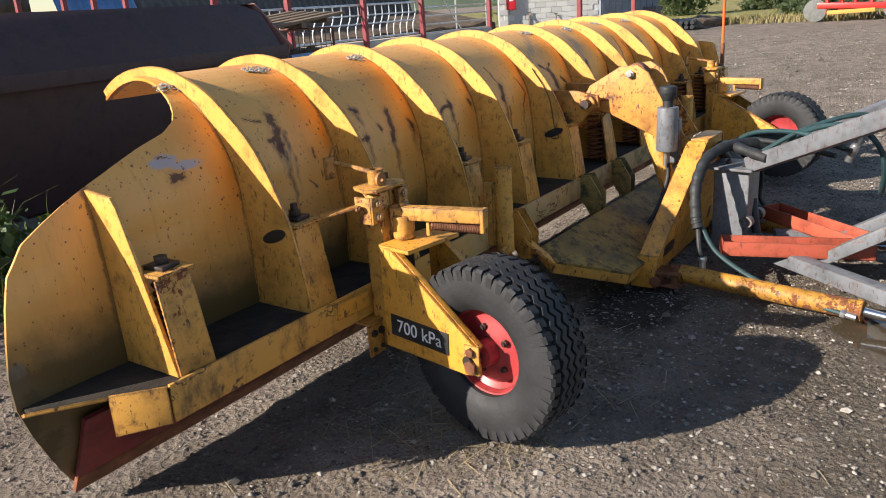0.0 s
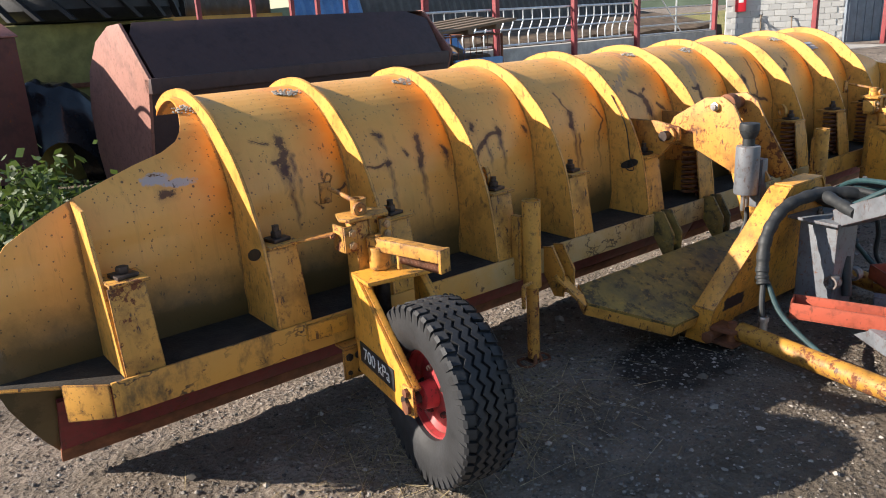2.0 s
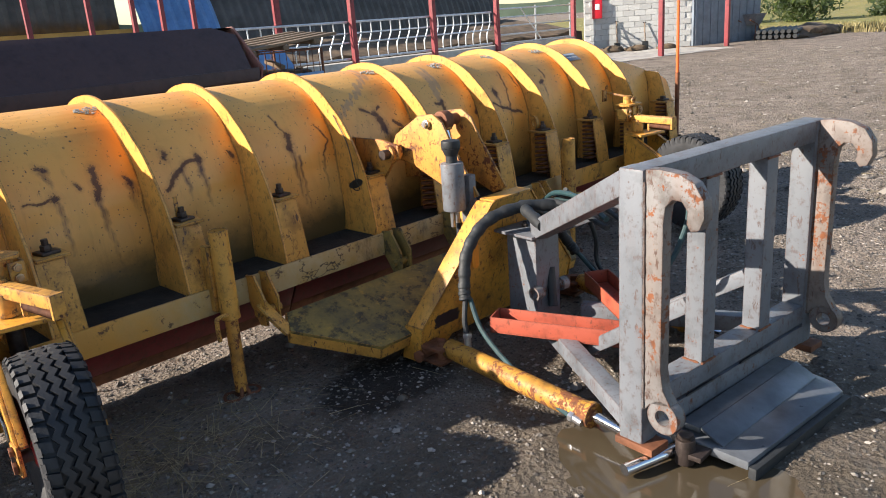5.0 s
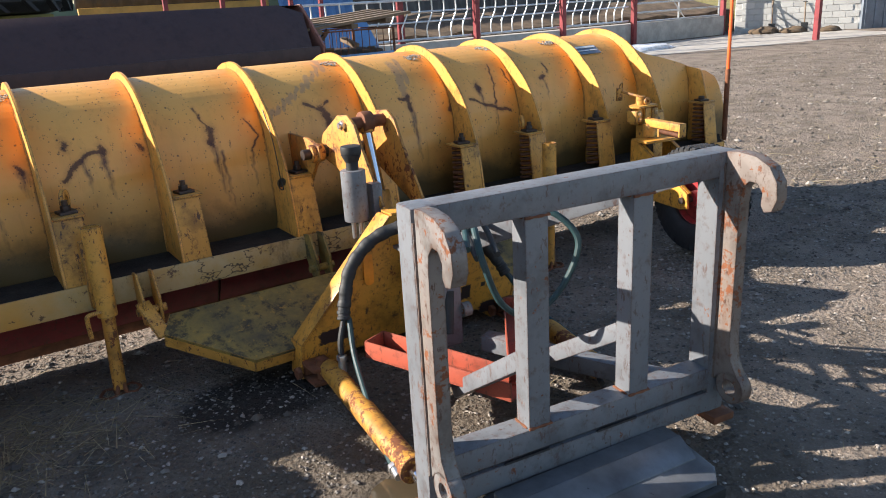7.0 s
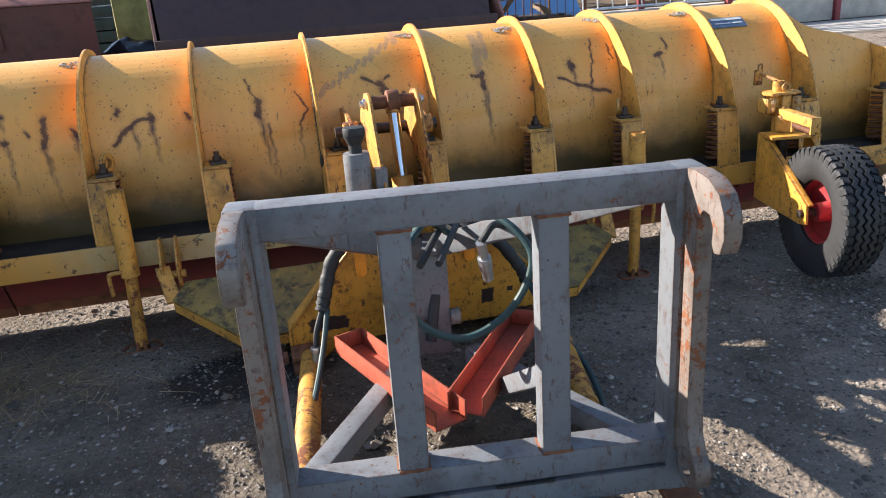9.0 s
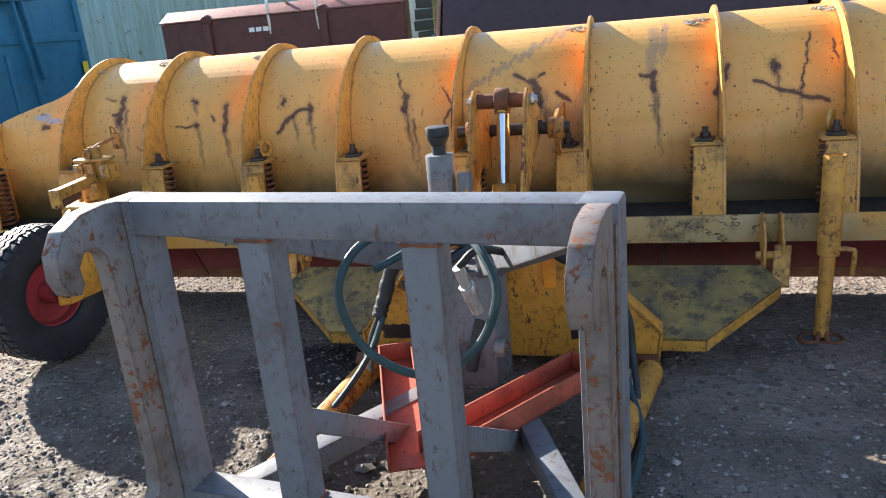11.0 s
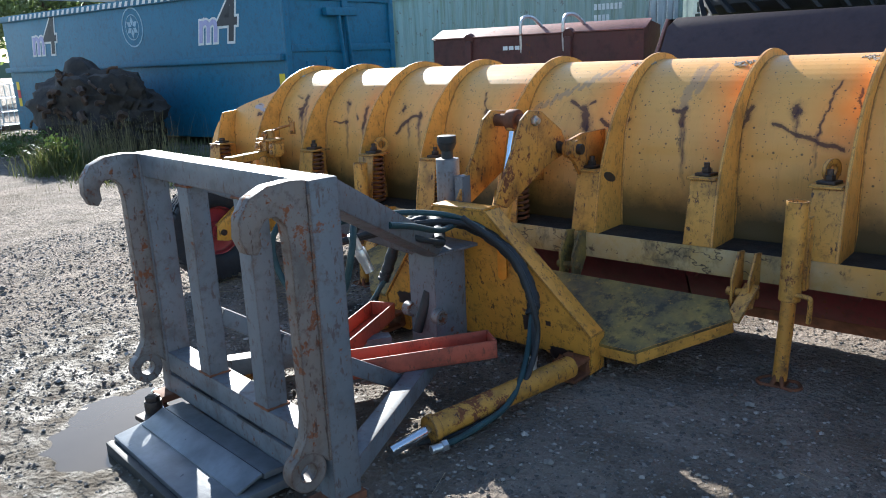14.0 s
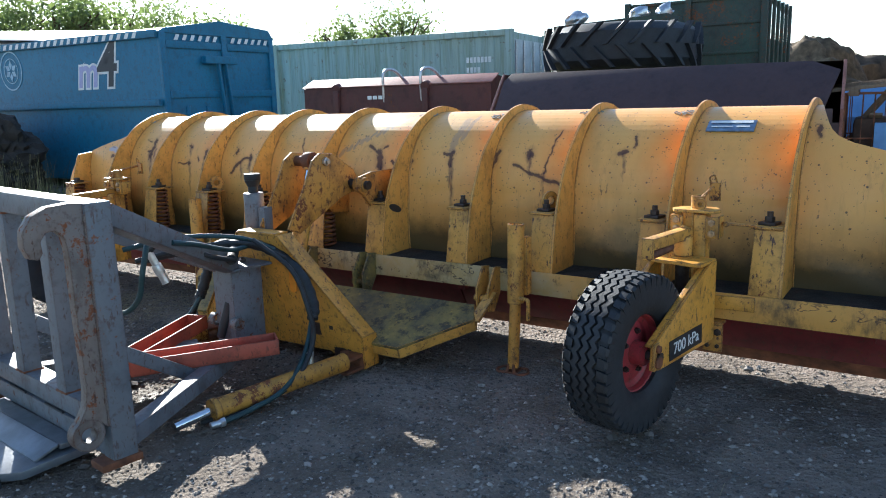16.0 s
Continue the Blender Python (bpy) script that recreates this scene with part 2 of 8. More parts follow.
def let_through(mat, color, share=0.5):
    """Leaves and blades let light through."""
    tree = mat.node_tree
    out = [n for n in tree.nodes if n.type == "OUTPUT_MATERIAL"][0]
    thin, both = tree.nodes.new("ShaderNodeBsdfTranslucent"), tree.nodes.new("ShaderNodeMixShader")
    thin.inputs["Color"].default_value = (*color, 1)
    both.inputs[0].default_value = share
    tree.links.new(tree.nodes["Principled BSDF"].outputs[0], both.inputs[1])
    tree.links.new(thin.outputs[0], both.inputs[2])
    tree.links.new(both.outputs[0], out.inputs["Surface"])
    return mat


def patched(mat, spots, color=(0.045, 0.026, 0.024)):
    """Paint gone in ragged patches: x, z, half width, half height."""
    net = Net(mat.name)
    bpy.data.materials.remove(net.mat)
    net.mat, net.tree, net.bsdf = mat, mat.node_tree, mat.node_tree.nodes["Principled BSDF"]
    net.coord = net.node("ShaderNodeTexCoord").outputs["Object"]
    px, py, pz = net.pos()
    rag = net.calc("MULTIPLY", net.calc("SUBTRACT", net.noise(45, 6, 0.7), 0.5), 1.0)
    mask = 0.0
    for x, z, w, h in spots:
        dx = net.calc("ABSOLUTE", net.calc("DIVIDE", net.calc("SUBTRACT", px, x), w))
        dz = net.calc("ABSOLUTE", net.calc("DIVIDE", net.calc("SUBTRACT", pz, z), h))
        mask = net.calc("MAXIMUM", mask, net.step(net.calc("ADD", net.calc("MAXIMUM", dx, dz), rag), 1.05, 0.95))
    old = net.bsdf.inputs["Base Color"].links[0].from_socket
    net.put(net.bsdf.inputs["Base Color"], net.mix(mask, old, color))
    return mat


# ---- the snow plough ----
MID = 4.445                          # middle of the blade
RIBS = (0.30, 0.88, 1.39, 1.96, 2.475)
CY, CZ, CR = 2.525, 0.87, 0.443       # the curl of the mouldboard
LOW = [(2.245, 0.10), (2.185, 0.20), (2.13, 0.30), (2.092, 0.40), (2.072, 0.50), (2.066, 0.60), (2.068, 0.70), (2.073, 0.79)]
PROFILE = LOW + [(CY - CR * math.cos(radians(a)), CZ + CR * math.sin(radians(a))) for a in range(0, 126, 5)]


def profile_normal(i):
    (y0, z0), (y1, z1) = PROFILE[max(i - 1, 0)], PROFILE[min(i + 1, len(PROFILE) - 1)]
    d = Vector((y1 - y0, z1 - z0)).normalized()
    return Vector((-d.y, d.x))


def reach(i):
    """How far from the middle the mouldboard reaches at step i of its profile."""
    y, z = PROFILE[i]
    a = math.degrees(math.atan2(z - CZ, CY - y)) if i >= len(LOW) else None
    pts_low = [(0.10, 3.19), (0.20, 3.25), (0.30, 3.30), (0.40, 3.345), (0.50, 3.375), (0.60, 3.375), (0.70, 3.36), (0.79, 3.34), (0.87, 3.31)]
    pts_curl = [(0, 3.31), (10, 3.25), (18, 3.14), (26, 3.00), (34, 2.83), (40, 2.68), (46, 2.60), (54, 2.57), (62, 2.55), (75, 2.525), (95, 2.50), (131, 2.485)]
    pts, v = (pts_low, z) if a is None else (pts_curl, a)
    return float(np.interp(v, [p[0] for p in pts], [p[1] for p in pts]))


plough = thing("snow_plough", (MID, 2.0, 0), "yellow ribbed steel snow plough with rust streaks and grey coupler", "snow plough")


def line_distance(x, z, marks):
    """Distance to the nearest mark in its half widths, and how far along that mark, 0 to 1."""
    best, along = np.full(x.shape, 9.0), np.zeros(x.shape)
    x, z = x + 0.004 * np.sin(55 * z + 9 * x) + 0.003 * np.sin(130 * z + 40 * x), z + 0.005 * np.sin(60 * x + 20 * z)
    for x0, z0, x1, z1, w in marks:
        lx, lz = x1 - x0, z1 - z0
        t = np.clip(((x - x0) * lx + (z - z0) * lz) / (lx * lx + lz * lz + 1e-9), 0, 1)
        d = np.hypot(x - x0 - t * lx, z - z0 - t * lz) / max(0.8 * w, 0.005)
        along = np.where(d < best, t, along)
        best = np.minimum(best, d)
    return best, along


def mouldboard():
    """The curled sheet, fine enough to carry its stains, with its two skins and edges."""
    prof = np.array(PROFILE)
    arc = np.concatenate([[0], np.cumsum(np.hypot(*np.diff(prof, axis=0).T))])
    fine = np.linspace(0, arc[-1], 290)
    py_, pz_ = np.interp(fine, arc, prof[:, 0]), np.interp(fine, arc, prof[:, 1])
    r_ = np.interp(fine, arc, [reach(i) for i in range(len(PROFILE))])
    u = np.linspace(-1, 1, 1100)[None, :]
    X = MID + u * r_[:, None] + np.where(pz_[:, None] < 1.0, 0.07 * np.maximum(0, u - 0.78) / 0.22, 0)
    Z = np.repeat(pz_[:, None], 1100, 1)
    Y = np.repeat(py_[:, None], 1100, 1) + 0.005 * np.sin(X * 4.1 + 2.2 * np.sin(Z * 5)) * np.sin(Z * 6 + X) + 0.002 * np.sin(X * 13 + 3 * np.sin(Z * 11))
    nr, nc = X.shape
    ty, tz = np.gradient(py_), np.gradient(pz_)
    ln = np.hypot(ty, tz)
    oy, oz = (-tz / ln)[:, None] * 0.005, (ty / ln)[:, None] * 0.005
    back = np.stack([X, Y + oy, Z + oz], -1).reshape(-1, 3)
    pick = np.arange(0, nc, 7)
    pick = np.append(pick, nc - 1) if pick[-1] != nc - 1 else pick
    front = np.stack([X, Y - oy, Z - oz], -1)[:, pick].reshape(-1, 3)
    k = np.arange(nr * nc).reshape(nr, nc)
    quads = np.stack([k[:-1, :-1], k[:-1, 1:], k[1:, 1:], k[1:, :-1]], -1).reshape(-1, 4).tolist()
    q = np.arange(nr * len(pick)).reshape(nr, len(pick)) + nr * nc
    quads += np.stack([q[:-1, :-1], q[1:, :-1], q[1:, 1:], q[:-1, 1:]], -1).reshape(-1, 4).tolist()
    for c0, c1 in ((0, 0), (nc - 1, len(pick) - 1)):
        quads += np.stack([k[:-1, c0], k[1:, c0], q[1:, c1], q[:-1, c1]], -1).tolist()
    for row in (0, nr - 1):
        for j in range(len(pick) - 1):
            quads.append([int(v) for v in k[row, pick[j]:pick[j + 1] + 1]] + [int(q[row, j + 1]), int(q[row, j])])
    me = bpy.data.meshes.new("mouldboard")
    me.from_pydata(np.concatenate([back, front]).tolist(), [], quads)
    blots = BLOTS_1 + BLOTS_2 + BLOTS_3 + BLOTS_4 + BLOTS_5 + BLOTS_6 + BLOTS_7
    fx, fz = X.reshape(-1), Z.reshape(-1)
    runs, t = line_distance(fx, fz, RUNS_1 + RUNS_2)
    for name, v in (("blot", line_distance(fx, fz, blots)[0]), ("run", runs + 1.6 * t * t), ("ghost", line_distance(fx, fz, GHOSTS)[0])):
        at = me.attributes.new(name, "FLOAT", "POINT")
        at.data.foreach_set("value", np.concatenate([np.clip(v, 0, 9), np.full(len(front), 9.0)]).astype(np.float32))
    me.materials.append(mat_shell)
    me.shade_smooth()
    me.set_sharp_from_angle(angle=radians(50))
    ob = new("mouldboard", me)
    ob.parent = plough
    ob.matrix_parent_inverse = plough.matrix_basis.inverted()
    return tagged(ob, "faded yellow curled sheet with dark rust runs and spatter")


def rib(x):
    """A crescent web that stands on the back of the mouldboard."""
    bm = bmesh.new()
    inner, outer = [], []
    for i in range(4, len(PROFILE)):
        y, z = PROFILE[i]
        n = profile_normal(i)
        a = math.degrees(math.atan2(z - CZ, CY - y)) if i >= len(LOW) else -30 + 30 * (z - 0.5) / 0.37
        d = float(np.interp(a, [-30, -8, 0, 15, 35, 60, 95, 130], [0.275, 0.225, 0.20, 0.150, 0.095, 0.060, 0.038, 0.036]))
        inner.append((y - 0.004 * n.x, z - 0.004 * n.y))
        outer.append((y + d * n.x, max(z + d * n.y, 0.502 if i > 4 else 0.5)))
    o = bmesh.new()
    w = 0.012
    va = [[o.verts.new((x + s, *p)) for s in (-w / 2, w / 2)] for p in inner]
    vb = [[o.verts.new((x + s, *p)) for s in (-w / 2, w / 2)] for p in outer]
    for k in range(len(inner) - 1):
        for s in (0, 1):
            o.faces.new((va[k][s], va[k + 1][s], vb[k + 1][s], vb[k][s]))
        o.faces.new((vb[k][0], vb[k + 1][0], vb[k + 1][1], vb[k][1]))
        o.faces.new((va[k][0], va[k][1], va[k + 1][1], va[k + 1][0]))
    for k in (0, -1):
        o.faces.new((va[k][0], va[k][1], vb[k][1], vb[k][0]))
    merge(bm, o)
    # weld bead
    bead = [Vector((x, y + 0.002 * profile_normal(i + 4).x, z)) for i, (y, z) in enumerate(PROFILE[4:])]
    for s in (-0.008, 0.008):
        sweep(bm, [p + Vector((s, 0, 0)) for p in bead], lambda i: 0.005 + 0.001 * math.sin(i * 2.3), 6)
    return part("rib", bm, mat_yellow, plough)


def end_rib(x, side):
    bm = bmesh.new()
    pts = [(x, 2.075, 0.505), (x, 2.066, 0.62), (x, 2.070, 0.78), (x, 2.076, 0.87), (x, 2.082, 0.95), (x, 2.112, 1.05), (x, 1.985, 1.035), (x, 1.965, 1.005), (x, 1.90, 0.80), (x, 1.81, 0.505)]
    plate(bm, pts, (0.012 * side, 0, 0))
    return part("end_rib", bm, mat_yellow, plough)


def spring_seat(x, side, bolt=0.875, eye=False):
    """The post, trip spring and bolt beside a rib; side is the way from the rib to the post."""
    c = x + side * 0.075
    bm = bmesh.new()
    plate(bm, [(x + side * 0.004, 1.800, 0.505), (c + side * 0.058, 1.800, 0.505), (c + side * 0.050, 1.845, 0.80), (x + side * 0.004, 1.845, 0.80)], (0, 0.010, 0), 0.003)
    seat = part("spring_post", bm, mat_yellow_worn, plough)
    bm = bmesh.new()
    plate(bm, [(c - 0.065, 1.835, 0.802), (c + 0.065, 1.835, 0.802), (c + 0.065, 1.985, 0.802), (c - 0.065, 1.985, 0.802)], (0, 0, 0.012))
    part("cap_plate", bm, mat_yellow_worn, seat)
    bm = bmesh.new()
    coil(bm, (c + side * 0.012, 1.905, 0.515), (c + side * 0.012, 1.905, 0.80), 0.044, 0.0085, 10)
    part("trip_spring", bm, mat_spring, seat, "brown rusted coil spring")
    bm = bmesh.new()
    box(bm, (c, 1.905, 0.821), (0.075, 0.075, 0.014), Matrix.Rotation(0.2 * side, 4, "Z"))
    nut(bm, (c, 1.905, 0.828), (0, 0, 1), 0.022, 0.022, bolt - 0.852)
    part("bolt", bm, mat_bolt, seat, "dark greasy bolt and nut")
    if eye:
        bm = bmesh.new()
        e = Vector((c + side * 0.01, 1.965, 0.862))
        lathe(bm, [(0.048, -0.009), (0.048, 0.009), (0.022, 0.009), (0.022, -0.009), (0.048, -0.009)], Matrix.Translation(e) @ Matrix.Rotation(radians(90), 4, "Y") @ Matrix.Rotation(radians(25), 4, "X"), 24)
        part("lifting_eye", bm, mat_yellow_worn, plough, "flat yellow lifting eye")
    return seat


def beam():
    """The long box that the ribs stand on, with chamfered ends."""
    for s in (-1, 1):
        bm = bmesh.new()
        e = [(MID + s * 3.375, 2.03), (MID + s * 3.205, 1.90), (MID + s * 3.09, 1.785)]
        plate(bm, [(e[0][0], e[0][1], 0.492), (e[1][0], e[1][1], 0.495), (e[1][0], e[1][1] + 0.02, 0.485), (e[0][0], e[0][1] + 0.02, 0.482)], (0, 0.0, 0.012), 0.001)
        plate(bm, [(e[1][0], e[1][1], 0.505), (e[2][0], e[2][1], 0.510), (e[2][0], e[2][1], 0.392), (e[1][0], e[1][1], 0.375)], (s * -0.007, 0.007, 0), 0.002)
        part("beam_end", bm, mat_yellow_worn, plough)
    bm = bmesh.new()
    box(bm, (MID, 1.790, 0.452), (6.16, 0.012, 0.120), None, 0.003)
    part("beam_web", bm, mat_beam, plough, "worn yellow box beam with scraped edges")
    bm = bmesh.new()
    pts = []
    for s in (-1, 1):
        e = [(MID + s * 3.09, 1.797), (MID + s * 3.200, 1.905), (MID + s * 3.36, 2.03), (MID + s * 3.36, 2.068)]
        pts += e if s < 0 else e[::-1]
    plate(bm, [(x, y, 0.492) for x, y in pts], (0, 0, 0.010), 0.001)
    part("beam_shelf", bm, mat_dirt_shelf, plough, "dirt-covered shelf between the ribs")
    bm = bmesh.new()
    box(bm, (MID, 1.86, 0.395), (6.1, 0.14, 0.010), None, 0.002)
    part("beam_flange", bm, mat_yellow_worn, plough)
    # lower swinging edge
    bm = bmesh.new()
    seg = 6.42 / 5
    for k in range(5):
        x0, x1 = MID - 3.21 + seg * k + 0.006, MID - 3.21 + seg * (k + 1) - 0.006
        o = bmesh.new()
        plate(o, [(x0, 2.055, 0.385), (x1, 2.055, 0.385), (x1, 2.200, 0.115), (x0, 2.200, 0.115)], (0, 0.016, 0.008))
        merge(bm, o)
        part("trip_edge", bm, mat_maroon, plough, "maroon painted tripping edge")
        bm = bmesh.new()
    for k in range(5):
        x0, x1 = MID - 3.21 + seg * k + 0.004, MID - 3.21 + seg * (k + 1) - 0.004
        plate(bm, [(x0, 2.185, 0.140), (x1, 2.185, 0.140), (x1, 2.222, 0.075), (x0, 2.222, 0.075)], (0, 0.014, 0.008))
        part("wear_strip", bm, mat_rust, plough, "rusty steel cutting edge")
        bm = bmesh.new()
    for k in range(9):
        x = MID - 2.9 + 0.72 * k
        box(bm, (x, 2.05, 0.34), (0.05, 0.05, 0.09), None, 0.004)
        rod(bm, (x - 0.04, 2.045, 0.33), (x + 0.04, 2.045, 0.33), 0.014, n=12)
        part("edge_hinge", bm, mat_maroon, plough)
        bm = bmesh.new()
    bm.free()


def tyre_mesh(turn, R=0.320, W=0.198):
    """A tyre about the z of turn, with zigzag ribs and shoulder lugs cut as real blocks."""
    bm = bmesh.new()
    h = W / 2
    side = [(0.158, -h * 0.70), (0.172, -h * 0.84), (0.205, -h * 0.97), (0.25, -h), (0.285, -h * 0.97), (0.305, -h * 0.93), (R - 0.022, -h * 0.86), (R - 0.016, -h * 0.6), (R - 0.014, 0)]
    prof = side + [(r, -z) for r, z in reversed(side[:-1])]
    lathe(bm, prof, turn, 72)
    lathe(bm, [(0.158, h * 0.70), (0.150, 0), (0.158, -h * 0.70)], turn, 72)
    n = 42

    def block(a0, a1, z0, z1, r0, r1, skew=0.0):
        v = []
        for r in (r0, r1):
            for a, z in ((a0, z0), (a1, z0), (a1 + skew, z1), (a0 + skew, z1)):
                rr = r - 0.010 * (abs(z) / h) ** 2 * (r > r0)
                v.append(bm.verts.new(turn @ Vector((rr * math.cos(a), rr * math.sin(a), z))))
        for q in ((4, 5, 6, 7), (0, 1, 5, 4), (1, 2, 6, 5), (2, 3, 7, 6), (3, 0, 4, 7)):
            bm.faces.new([v[k] for k in q])

    step = 2 * math.pi / n
    for k in range(n):
        a = k * step
        for s in (-1, 1):
            block(a + 0.12 * step, a + 0.80 * step, s * h * 0.58, s * h * 0.93, R - 0.030, R, s * 0.15 * step)
            # lug running down the shoulder
            v = []
            for r, z in ((R - 0.002, 0.90), (R - 0.012, 1.0), (R - 0.050, 0.985), (R - 0.046, 0.86)):
                for b in (a + 0.30 * step, a + 0.85 * step):
                    v.append(bm.verts.new(turn @ Vector((r * math.cos(b), r * math.sin(b), s * h * z))))
            for q in ((0, 1, 3, 2), (2, 3, 5, 4), (0, 2, 4, 6), (1, 3, 5, 7)):
                bm.faces.new([v[j] for j in q])
    # zigzag circumferential ribs
    m = n * 2
    for z0, w in ((-0.36, 0.115), (0.0, 0.115), (0.36, 0.115)):
        top, low = [], []
        for k in range(m):
            a = 2 * math.pi * k / m
            zig = 0.085 * (1 if k % 2 else -1)
            ring = []
            for dz, r in ((-w - 0.02, R - 0.026), (-w, R), (w, R), (w + 0.02, R - 0.026)):
                ring.append(bm.verts.new(turn @ Vector((r * math.cos(a), r * math.sin(a), h * (z0 + dz + zig)))))
            top.append(ring)
        for k in range(m):
            a, b = top[k], top[(k + 1) % m]
            for j in range(3):
                bm.faces.new((a[j], b[j], b[j + 1], a[j + 1]))
    return bm


def castor(hub, yaw, side, post, fork):
    """A depth wheel with its fork on a square post. side: the way from the tyre to the lettered cheek."""
    turn = Matrix.Translation(hub) @ Matrix.Rotation(radians(yaw), 4, "Z") @ Matrix.Rotation(radians(90), 4, "Y")
    out = (turn.to_3x3() @ Vector((0, 0, 1))) * side
    wheel = part("tyre", tyre_mesh(turn), mat_rubber, plough, "black rubber tyre with zigzag tread")
    bm = bmesh.new()
    h = 0.062
    lathe(bm, [(0.160, -h), (0.168, -h - 0.012), (0.174, -h - 0.010), (0.168, -h + 0.004), (0.150, -h + 0.010), (0.142, -0.02), (0.142, 0.02), (0.150, h - 0.010), (0.168, h - 0.004), (0.174, h + 0.010), (0.168, h + 0.012), (0.160, h)], turn, 48)
    s = side
    lathe(bm, [(0.150, s * 0.052), (0.145, s * 0.030), (0.125, s * 0.018), (0.100, s * 0.022), (0.070, s * 0.034), (0.050, s * 0.036), (0.046, s * 0.085), (0.030, s * 0.090), (0.0005, s * 0.090)], turn, 40)
    lathe(bm, [(0.150, -s * 0.02), (0.10, -s * 0.004), (0.05, -s * 0.004), (0.045, -s * 0.07), (0.0005, -s * 0.07)], turn, 40)
    part("rim", bm, mat_rim, wheel, "red painted steel wheel rim")
    for k in range(5):
        bm = bmesh.new()
        a = 2 * math.pi * k / 5 + 0.4
        at = turn @ Vector((0.085 * math.cos(a), 0.085 * math.sin(a), s * 0.026))
        nut(bm, at, out, 0.013, 0.014, 0.006)
        part("wheel_nut", bm, mat_bolt, wheel)
    # fork
    f = wheel_fork(hub, out, post, fork)
    return wheel, f, out


def wheel_fork(hub, out, post, fork):
    """Two triangular cheeks that reach back to the post, under one top plate."""
    hub, out = Vector(hub), Vector(out)
    fwd = Vector(post) - hub
    fwd.z = 0
    fwd = (fwd - out * fwd.dot(out)).normalized()
    L = (1.66 - hub.y) / fwd.y
    bm = bmesh.new()
    a, b = hub + out * 0.132 + fwd * (L - 0.075), hub - out * 0.132 + fwd * (L - 0.075)
    a.z = b.z = hub.z + fork
    bar(bm, a, b, 0.155, 0.016, bevel=0.003)
    top = part("fork", bm, mat_yellow_bright, plough, "yellow steel wheel fork")
    for d in (0.122, -0.122):
        bm = bmesh.new()
        o = hub + out * d
        t = out * (0.012 if d > 0 else -0.012)
        pts = [o - fwd * 0.035 + Vector((0, 0, 0.045)), o - fwd * 0.045 + Vector((0, 0, -0.045)), o + fwd * 0.02 + Vector((0, 0, -0.060)), o + fwd * L + Vector((0, 0, -0.055)), o + fwd * (L + 0.003) + Vector((0, 0, fork)), o + fwd * (L - 0.055) + Vector((0, 0, fork))]
        plate(bm, pts, t, 0.002)
        bar(bm, pts[0] - t, pts[5] - t, 0.024, 0.010, bevel=0.002)
        part("fork_cheek", bm, mat_yellow_bright, top)
    bm = bmesh.new()
    rod(bm, hub - out * 0.15, hub + out * 0.150, 0.020, n=16)
    part("axle", bm, mat_bolt, top)
    bm = bmesh.new()
    o = hub + out * 0.134 - fwd * 0.012
    bar(bm, o + Vector((0, 0, -0.050)), o + Vector((0, 0, 0.058)), 0.060, 0.010, bevel=0.004)
    part("axle_boss", bm, mat_yellow_worn, top)
    for dz, r in ((-0.018, 0.026), (0.036, 0.017)):
        bm = bmesh.new()
        nut(bm, hub + out * 0.140 - fwd * 0.012 + Vector((0, 0, dz)), out, r, 0.012)
        part("axle_nut", bm, mat_rust, top)
    return top


